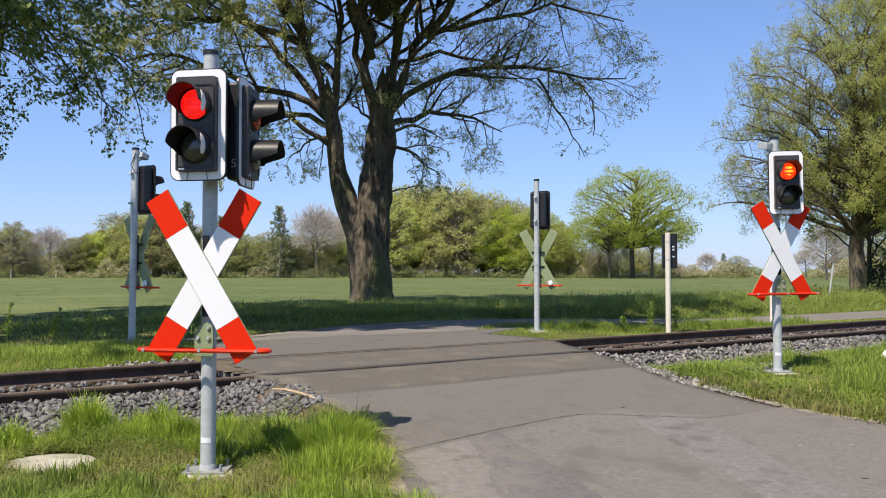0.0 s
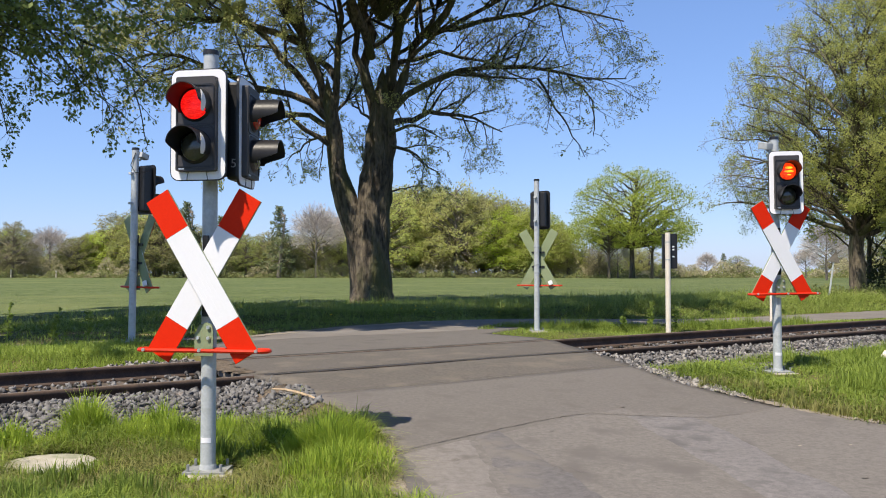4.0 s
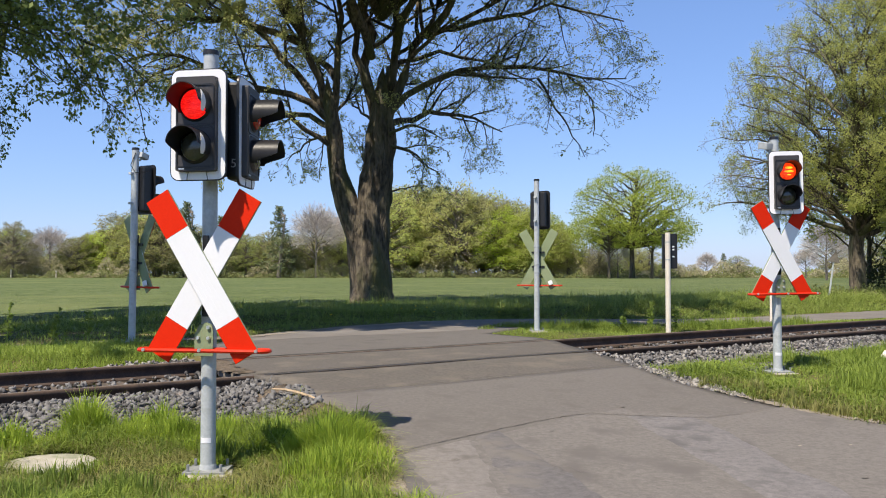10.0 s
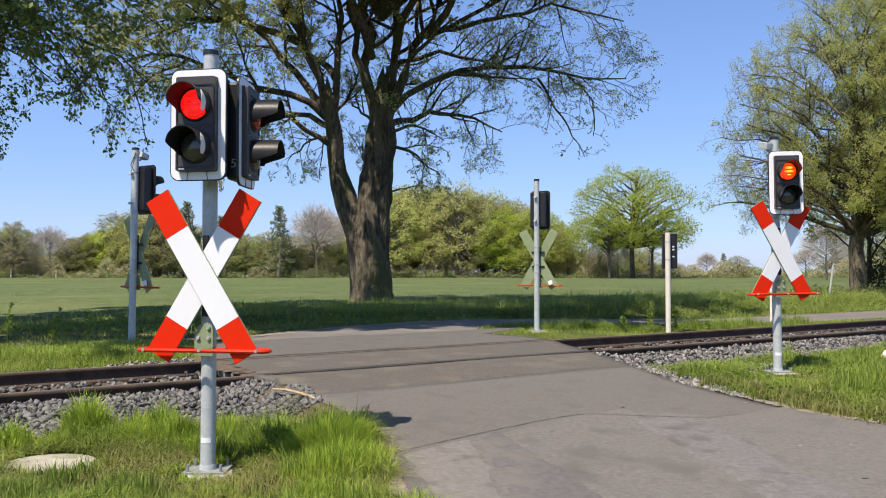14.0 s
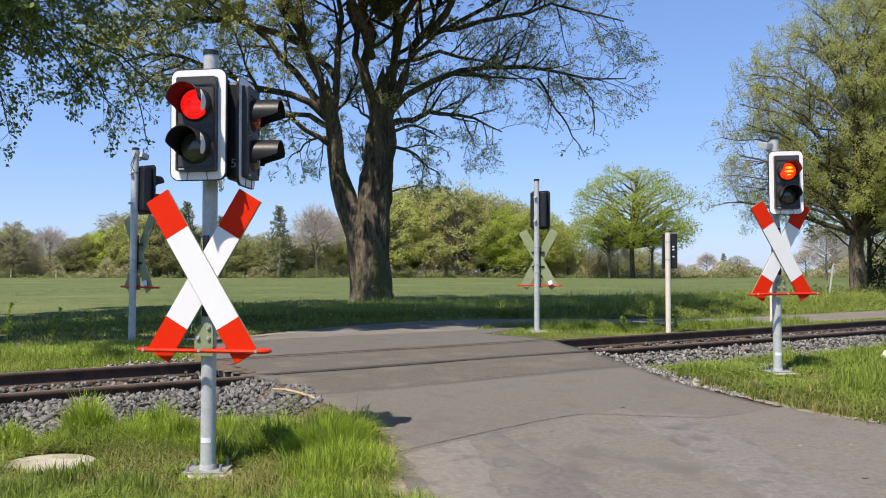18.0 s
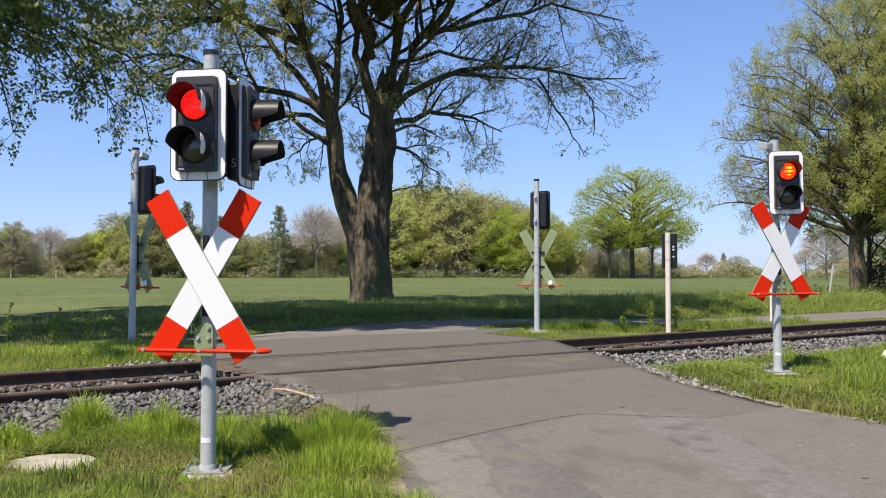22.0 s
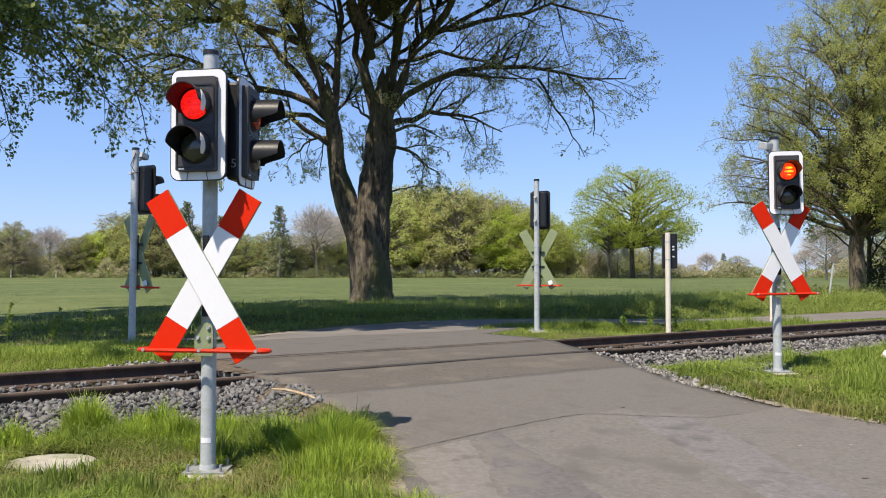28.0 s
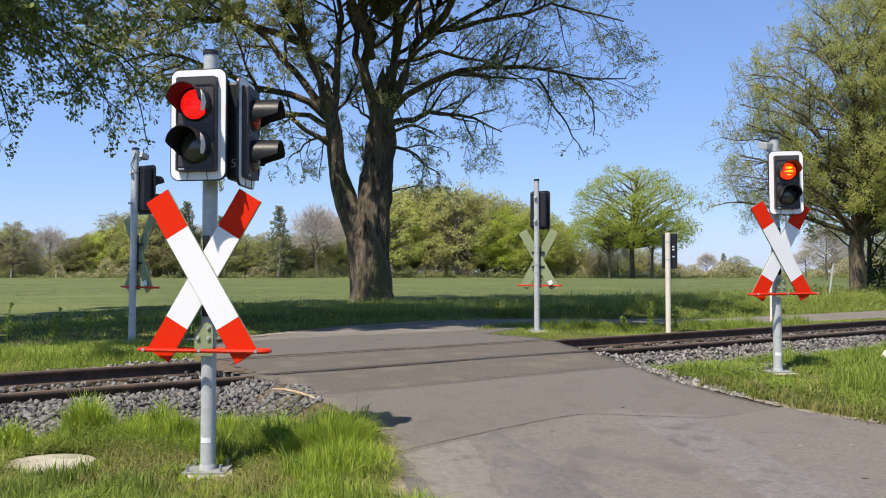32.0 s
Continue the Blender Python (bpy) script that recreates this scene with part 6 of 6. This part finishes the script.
def sow(rng, count, s0, s1, n0, n1, clear=0.04):
    """Random places off the roads, the track, the pole's foot and the drain cover."""
    S, N = rng.uniform(s0, s1, count), rng.uniform(n0, n1, count)
    edge = clear + 0.07 + 0.08 * np.sin(N * 7.3 + 2 * np.sin(N * 3.1)) + 0.05 * np.sin(N * 19.0)
    on_road = (S > road_left(N) - np.minimum(edge, 0.1)) & (S < road_right(N) + edge) & (N < ROAD_END)
    on_lane = (N > lane_near(S) - clear) & (N < lane_far(S) + clear) & (S > 4.0)
    on_track = (N > 6.45) & (N < 9.75)
    bare = (np.hypot(S - 1.67, N - 5.02) < 0.21) | (np.hypot(S - 0.9, N - 5.8) < 0.29) | (np.hypot(S - 7.9, N - 5.31) < 0.2)
    path = (N > 12.3) & (N < 12.8) & (S < 4.4)
    bare |= (N > 4.9) & (N < 6.45) & (S > 5) & (S < road_right(N) + np.interp(N, (4.9, 5.4, 6.4), (0.05, 0.2, 0.55)) * (0.6 + 0.5 * np.sin(N * 11.0)))
    ok = ~(on_road | on_lane | on_track | bare | path)
    return S[ok], N[ok]


def patchy(S, N, k, seed):
    return 0.5 + 0.5 * np.sin(S * 1.9 * k + 1.3 * np.sin(N * 1.4 * k + seed)) * np.cos(N * 2.3 * k + 1.1 * np.sin(S * 1.1 * k + 2 * seed))


def kept_short(S, N):
    """One where grass is kept short before poles and drain cover for the camera."""
    return np.clip(np.exp(-((S - 1.3) / 0.7) ** 2 - ((N - 4.95) / 0.45) ** 2) + np.exp(-((S - 0.95) / 0.4) ** 2 - ((N - 5.5) / 0.3) ** 2) + 1.3 * np.exp(-((S - 7.7) / 0.5) ** 2 - ((N - 4.95) / 0.45) ** 2), 0, 1)


_g = np.random.default_rng(81)
S, N = sow(_g, 40000, -0.6, 3.0, 2.8, 6.45)
p = patchy(S, N, 1.0, 1)
blades("grass", "short dry and green grass on the near verge", S, N, (0.05 + 0.14 * p) * (1 - 0.65 * kept_short(S, N)), 0.003, M["grass_dry"], 1, 1.5)
S, N = sow(_g, 62000, -0.6, 3.0, 2.8, 6.4)
# lower before the near pole and cover, fitted to the camera's view
worn = kept_short(S, N)
k = patchy(S, N, 1.0, 1) * (1 - 0.6 * worn) + 0.25 * patchy(S, N, 3.1, 2) > 0.38
blades("grass", "fresh green grass on the near verge", S[k], N[k], (0.06 + 0.3 * patchy(S[k], N[k], 1.3, 1) * patchy(S[k], N[k], 2.7, 4)) * (1 - 0.65 * worn[k]), 0.0036, M["grass"], 2, 1.3)


def tussocks(spots, seed, material, label, wide=0.0038):
    rng = np.random.default_rng(seed)
    SS, NN, HH = [], [], []
    for s, n, r, count, h in spots:
        a, q = rng.uniform(0, 2 * np.pi, count), r * rng.uniform(0, 1, count) ** 0.6
        SS.append(s + q * np.cos(a))
        NN.append(n + q * np.sin(a))
        HH.append(h * (1.1 - 0.6 * q / r))
    return blades("grass", label, np.concatenate(SS), np.concatenate(NN), np.concatenate(HH), wide, material, seed, 0.4)


tussocks([(2.4, 4.9, 0.3, 2500, 0.33), (2.2, 4.4, 0.33, 2300, 0.28), (2.3, 5.4, 0.3, 1500, 0.24), (1.95, 5.75, 0.25, 1000, 0.18), (1.9, 4.0, 0.24, 1200, 0.22), (1.5, 4.4, 0.3, 900, 0.13), (1.5, 6.1, 0.2, 600, 0.17),
          (1.72, 3.55, 0.24, 1000, 0.2), (1.72, 6.05, 0.2, 700, 0.24), (2.05, 5.85, 0.22, 800, 0.26), (2.4, 5.75, 0.2, 600, 0.22), (1.4, 6.2, 0.2, 500, 0.18), (0.75, 6.35, 0.2, 500, 0.16)], 91, M["grass_lush"], "tall lush grass tussocks beside the asphalt")
tussocks([(2.25, 5.6, 0.25, 600, 0.26), (1.85, 5.35, 0.16, 350, 0.22), (-0.1, 6.4, 0.2, 500, 0.2)], 92, M["grass_deep"], "dark green grass tufts at the foot of the ballast")
tussocks([(1.22, 6.5, 0.13, 900, 0.35), (1.27, 6.45, 0.1, 350, 0.37), (1.33, 6.36, 0.12, 300, 0.26), (1.5, 6.2, 0.2, 350, 0.2), (1.05, 6.3, 0.15, 200, 0.2), (0.72, 6.3, 0.16, 480, 0.26), (0.3, 6.4, 0.14, 300, 0.2), (0.5, 6.2, 0.12, 260, 0.2), (1.75, 6.4, 0.16, 420, 0.27), (1.55, 6.38, 0.12, 260, 0.24), (1.75, 5.22, 0.12, 160, 0.12), (1.55, 4.92, 0.12, 140, 0.09)], 93, M["grass_lush"], "loose bright grass tufts on the ballast", 0.005)
tussocks([(2.75, 11.25, 0.3, 420, 0.15), (2.45, 11.35, 0.25, 260, 0.14), (3.05, 11.3, 0.22, 260, 0.13)], 98, M["grass"], "grass round the foot of the far signal post")
tussocks([(0.7, 5.42, 0.12, 110, 0.12), (0.86, 5.36, 0.12, 130, 0.13), (1.0, 5.44, 0.12, 110, 0.12), (0.58, 5.55, 0.1, 70, 0.13), (1.15, 5.56, 0.08, 60, 0.1)], 94, M["grass"], "grass over the rim of the drain cover")
_d = random.Random(103)
tussocks([(_d.uniform(-0.2, 1.25), _d.uniform(4.3, 5.35), _d.uniform(0.1, 0.2), 150, _d.uniform(0.1, 0.19)) for _ in range(26)] + [(1.3, 6.42, 0.14, 260, 0.26), (0.15, 6.2, 0.16, 220, 0.18), (0.45, 6.15, 0.14, 160, 0.16)], 104, M["grass_deep"], "dark green grass round the drain cover", 0.0046)
S, N = sow(_g, 26000, -2.5, 2.9, 9.75, 12.3)
blades("grass", "green grass behind the far rail beside the crossing", S, N, 0.07 + 0.1 * patchy(S, N, 1.2, 14), 0.006, M["grass"], 12, 1.2, simple=True)
_t = random.Random(95)
tussocks([(_t.uniform(8.8, 13.2), _t.uniform(11.7, 12.15), _t.uniform(0.15, 0.3), 200, _t.uniform(0.1, 0.2)) for _ in range(20)] + [(_t.uniform(14.5, 18.5), _t.uniform(11.0, 12.1), _t.uniform(0.2, 0.35), 240, _t.uniform(0.22, 0.36)) for _ in range(14)], 102, M["grass"], "bushy bright grass tufts between the track and the lane")
_spots = [(_t.uniform(-0.3, 2.05), _t.uniform(2.9, 6.1), _t.uniform(0.1, 0.24), 130, _t.uniform(0.13, 0.27)) for _ in range(70)]
tussocks([p for p in _spots if math.hypot(p[0] - 1.6, p[1] - 4.9) > 0.5 and math.hypot(p[0] - 0.95, p[1] - 5.6) > 0.5], 97, M["grass"], "uneven grass tufts on the near verge")
_spots = [(_t.uniform(6.9, 11.5), _t.uniform(2.9, 5.9), _t.uniform(0.2, 0.4), 260, _t.uniform(0.16, 0.3)) for _ in range(36)]
tussocks([p for p in _spots if math.hypot(p[0] - 7.7, p[1] - 5.0) > 0.7], 96, M["grass"], "loose tall grass tufts beside the road")
_e = random.Random(99)
_edge = [(n, float(road_right(n))) for n in (_e.uniform(2.9, 5.3) for _ in range(26))]
tussocks([(r + _e.uniform(0.06, 0.3), n, _e.uniform(0.06, 0.16), 90, _e.uniform(0.08, 0.2)) for n, r in _edge], 101, M["grass_dry"], "ragged dry grass tufts over the asphalt's edge")
S, N = sow(_g, 52000, 5.7, 13, 2.4, 6.2)
p = patchy(S, N, 0.8, 3) * patchy(S, N, 2.3, 6)
k = patchy(S, N, 1.4, 21) + np.clip((S - road_right(N)) / 1.6, 0, 1) > 0.45
S, N, p = S[k], N[k], p[k]
blades("grass", "grass of mixed length beside the road and track", S, N, (0.03 + 0.24 * p) * (1 - 0.7 * kept_short(S, N)), 0.0046, M["grass"], 3, 1.9)
S, N = sow(_g, 34000, 5.7, 13, 2.4, 6.3)
blades("grass", "darker undergrass beside the road and track", S, N, (0.05 + 0.12 * patchy(S, N, 1.7, 8)) * (1 - 0.7 * kept_short(S, N)), 0.0046, M["grass_deep"], 9, 1.6)
S, N = sow(_g, 30000, 5.7, 13, 2.4, 6.4)
k = (S - road_right(N) < 0.1 + 0.75 * patchy(S, N, 1.5, 2)) | (patchy(S, N, 1.9, 7) > 0.8)
blades("grass", "dry grass edge beside the asphalt", S[k], N[k], (0.04 + 0.08 * patchy(S[k], N[k], 2.6, 3)) * (1 - 0.7 * kept_short(S[k], N[k])), 0.0042, M["grass_dry"], 4, 1.1)
S, N = sow(_g, 90000, 0, 26, 9.8, 12.45)
p = patchy(S, N, 0.7, 4)
blades("grass", "grass strip between track and lane", S, N, (0.03 + 0.07 * p) * (1 - 0.5 * smooth01(11.5, 12.5, S) * (1 - smooth01(14.5, 16, S))) + (0.12 + 0.1 * p) * smooth01(8.4, 9.4, S) * smooth01(11.5, 11.9, N) * (1 - smooth01(14.5, 18.0, S)), 0.0055, M["grass"], 5, 1.3, simple=True)
S, N = sow(_g, 110000, 0, 54, 12.6, 24)
p = patchy(S, N, 0.5, 5)
blades("grass", "uncut grass along the far side of the lane", S, N, (0.06 + 0.26 * p * patchy(S, N, 1.6, 9)) * np.interp(N, (12.6, 17, 22, 24), (0.8, 1, 1, 0.4)), 0.009, M["grass_deep"], 6, 1.5, simple=True)
S, N = sow(_g, 80000, -9, 0.5, 9.75, 12.4)
blades("grass", "grass beyond the track towards the path", S, N, 0.06 + 0.11 * patchy(S, N, 0.9, 4), 0.0065, M["grass"], 10, 1.3, simple=True)
S, N = sow(_g, 30000, -16, 0.5, 12.8, 22)
blades("grass", "uncut grass behind the sandy path", S, N, 0.08 + 0.2 * patchy(S, N, 0.8, 6), 0.009, M["grass_deep"], 11, 1.4, simple=True)
S, N = sow(_g, 60000, 0, 70, 21, 50)
blades("crop", "low young crop in the field", S, N, 0.08, 0.012, M["grass_deep"], 7, 0.5, simple=True)


S, N = sow(_g, 16000, -30, 40, 9, 24)
blades("grass", "thin grass over the wider verges", S, N, 0.1, 0.012, M["grass_deep"], 8, 0.8, simple=True)


def verge_scrub(count, seed):
    """Low tangled weeds and long grass heaped along the far side of the lane."""
    S, N = sow(_g, count, 2, 52, 15.0, 25.5)
    p = patchy(S, N, 0.8, 11) * 0.55 + patchy(S, N, 2.1, 12) * 0.45
    k = p > 0.22
    S, N, p = S[k], N[k], p[k]
    h = 0.5 * p * np.interp(N, (15, 17, 22, 25.5), (0.45, 1.1, 1.1, 0.3)) * np.interp(S, (2, 8, 14, 25, 52), (0.5, 0.7, 1.15, 1.3, 1.6))
    return blades("weeds", "tangled knee-high weeds and long grass on the lane's bank", S, N, h, 0.011, M["weed"], seed, 2.2, simple=True)


verge_scrub(120000, 83)


# ---- small things ----
def drain_cover(s, n):
    bm = rod(bmesh.new(), 0.3, 0.285, 0.09, seg=40, bevel=0.012)
    cover = part("drain_cover", bm, M["concrete"])
    cover.matrix_world = Matrix.Translation(at(s, n, float(ground_h(np.array(s), np.array(n))) - 0.072)) @ pose(0, 0, 0, -0.5, 1, 0)
    return tagged(cover, "round weathered concrete cover half sunk in grass", "drain cover")


drain_cover(0.87, 5.74)


def lump_stone(name, place, size, material, label, seed):
    rng = random.Random(seed)
    bm = bmesh.new()
    bmesh.ops.create_icosphere(bm, subdivisions=2, radius=1.0)
    for v in bm.verts:
        v.co *= 1 + rng.uniform(-0.13, 0.13)
    bmesh.ops.scale(bm, vec=size, verts=bm.verts)
    o = part(name, bm, material, None, "", True)
    o.location = place
    return tagged(o, label, "stone")


lump_stone("boundary_stone", (5.42, 10.0, -0.06), (0.13, 0.1, 0.085), M["cream"], "pale rounded marker stone in the grass", 3)


def fallen_stick():
    bm = tube(bmesh.new(), [at(2.72, 6.62, -0.02), at(2.78, 6.48, -0.015), at(2.84, 6.34, -0.03), at(2.89, 6.2, -0.05), at(2.92, 6.08, -0.08)], [0.007, 0.011, 0.014, 0.011, 0.005], 7)
    return tagged(part("fallen_stick", bm, M["stick"], None, "", True), "pale dry stick lying on the ballast edge", "stick")


fallen_stick()


def leaning_sign(place):
    post = tagged(new("road_sign"), "leaning post with triangular warning sign seen from behind", "road sign")
    post.matrix_world = Matrix.Translation(place) @ pose(0, 0, 0, 0, 8, 0)
    part("pole", rod(bmesh.new(), 0.035, 0.035, 2.15, seg=14), M["galv"], post, "grey steel tube", True)
    bm = plate(bmesh.new(), [(-0.26, -0.22), (0.26, -0.22), (0.0, 0.26)], -0.05, -0.04)
    sp = part("sign_plate", bm, M["bark_far"], post, "dark grey triangular plate")
    sp.location = (0, 0.0, 1.9)
    sp.rotation_euler = (0, 0, radians(12))


leaning_sign((15.3, 32.8, -0.3))


def thin_post(place, height, r, label):
    o = part("marker_post", rod(bmesh.new(), r, r * 0.9, height, seg=12, bevel=0.005), M["cream"], None, "", True)
    o.location = place
    return tagged(o, label, "post")


thin_post((8.35, 21.0, -0.32), 1.0, 0.04, "slim white marker post beside the lane")
thin_post((-88.5, 169, -0.3), 1.9, 0.14, "white post at the far field edge")
thin_post((-79.5, 169.5, -0.3), 1.6, 0.14, "short white post before the wood")


def weed(s, n, height, seed):
    """A tall verge weed: a stem with narrow leaves."""
    rng = np.random.default_rng(seed)
    o = tagged(new("weed"), "leafy weed standing in the verge grass", "weed", group="weeds along the verge")
    o.location = at(s, n, float(ground_h(np.array(s), np.array(n))))
    q = polyline((0, 0, 0), (rng.normal(0, 0.1), rng.normal(0, 0.1), 1), height, rng, 6, 0.1)
    part("stem", tube(bmesh.new(), q, [0.008, 0.008, 0.007, 0.006, 0.005, 0.003], 5), M["grass"], o, "", True)
    k = 46
    f = rng.uniform(0.15, 1, k)
    P = np.stack([np.interp(f * height, np.linspace(0, height, 6), q[:, c]) for c in range(3)], -1)
    a = rng.uniform(0, 2 * np.pi, k)
    D = np.stack([np.cos(a), np.sin(a), 0.5 + 0 * a], -1) * 2
    link_mesh("foliage", leaves_mesh("foliage", P, D, rng, 0.075), M["grass_deep"], o)


for i, (s, n, h) in enumerate(((0.9, 13.3, 0.55), (1.45, 13.4, 0.6), (2.05, 13.3, 0.5), (2.5, 13.2, 0.4), (-0.2, 13.5, 0.45), (12.6, 11.3, 0.5), (13.0, 11.7, 0.62), (13.4, 11.4, 0.45), (14.6, 11.5, 0.4), (12.2, 11.6, 0.35))):
    weed(s, n, h, 200 + i)


def dandelions(spots, seed):
    rng = random.Random(seed)
    for s, n in spots:
        o = tagged(new("dandelion"), "yellow dandelion in the verge grass", "flower", group="dandelions on the verge")
        o.location = at(s, n, float(ground_h(np.array(s), np.array(n))))
        h = rng.uniform(0.16, 0.26)
        part("stem", tube(bmesh.new(), [(0, 0, 0), (0.01, 0, h * 0.5), (0, 0.01, h)], 0.004, 5), M["grass"], o)
        bm = bmesh.new()
        bmesh.ops.create_icosphere(bm, subdivisions=1, radius=0.028, matrix=Matrix.Translation((0, 0.01, h)) @ Matrix.Diagonal((1, 1, 0.5, 1)))
        part("flower_head", bm, M["flower"], o, "yellow flower head")


dandelions([(9.6, 15.9), (9.9, 15.8), (10.1, 16.1), (10.35, 15.7), (9.3, 16.3), (10.6, 16.4), (7.6, 15.4), (12.6, 16.2)], 7)


def bank_bushes(seed):
    """Low brambles on the bank under the trees beside the lane."""
    rng = np.random.default_rng(seed)
    for i, (x, y, r, h) in enumerate(((14.5, 34.5, 1.5, 0.6), (16.3, 35.0, 1.6, 0.75), (18.2, 34.8, 1.5, 0.75), (20.3, 35.4, 1.8, 1.2), (12.9, 35.4, 1.3, 0.45), (22.2, 36.0, 1.8, 1.4))):
        n = 1500
        a, q = rng.uniform(0, 2 * np.pi, n), r * rng.uniform(0, 1, n) ** 0.5
        z = h * rng.uniform(0, 1, n) ** 0.7 * np.sqrt(np.clip(1 - (q / r) ** 2, 0.02, 1)) * (0.8 + 0.3 * np.sin(a * 3 + i))
        P = np.stack([q * np.cos(a), q * np.sin(a) * 0.7, z], -1)
        o = link_mesh("bramble_bush", leaves_mesh("bramble_bush", P, rng.normal(0, 1, (n, 3)), rng, 0.13, 0.0), M["under_green"])
        o.location = (x, y, -0.3)
        tagged(o, "low tangled bramble bush on the bank", "bush", group="brambles on the bank")
    # dark bushes added where there is only shade under the limes
    for x, y, r, h in ((21.4, 38.0, 2.0, 3.0), (23.6, 38.2, 2.1, 3.6), (25.6, 39.5, 2.2, 3.4)):
        n = 5200
        a, q = rng.uniform(0, 2 * np.pi, n), r * rng.uniform(0, 1, n) ** 0.5
        z = h * rng.uniform(0, 1, n) ** 0.8 * np.sqrt(np.clip(1 - (q / r) ** 2.5, 0.02, 1)) * (0.85 + 0.2 * np.sin(a * 4 + x))
        o = link_mesh("evergreen_bush", leaves_mesh("evergreen_bush", np.stack([q * np.cos(a), q * np.sin(a), z], -1), rng.normal(0, 1, (n, 3)), rng, 0.13, 0.0), M["leaf_shade_fill"])
        o.location = (x, y, -0.3)
        tagged(o, "near-black bush added to imitate the shade under the limes", "bush")


bank_bushes(15)


def motions():
    """The sprays of the verge oak stir in a light wind: (seconds, sideways centimetres)."""
    calm = ((0, -3), (2, -3), (3.5, -2.5), (5.5, 2), (6.5, -1), (9, -1), (14, -1), (16.5, 0), (18, 0), (19, 4), (20.5, 1), (21.5, 9), (22.2, 4), (23, 15), (24, 13), (25, 8), (27.5, 2), (29, 0), (31, 2), (32, 0))
    edge = ((0, -6), (2.5, 0), (3.5, 0), (6, 0), (7.5, 2), (8, -6), (9.5, 0), (10, -4), (14, -6), (17, -3), (19, 5), (20, 3), (23, 8), (24.5, 11), (25.5, 6), (28, 3), (30, 4), (32, 3))
    for i, ob in enumerate(side_sprays):
        home = ob.matrix_basis.copy()
        table, gain = (edge, 1.0) if i in (1, 4) else (calm, (1.0, 0, 1.1, 0.8, 0, 0.7, 0.9, 0.6, 0.6, 0.7, 0.7, 0.7, 0.8, 1.0)[i])
        walk(ob, [(t, Matrix.Translation((0.0096 * gain * d, 0.004 * d, 0.002 * d)) @ home @ pose(0, 0, 0, 0.06 * d, -0.05 * d, 0.05 * d)) for t, d in table])


motions()
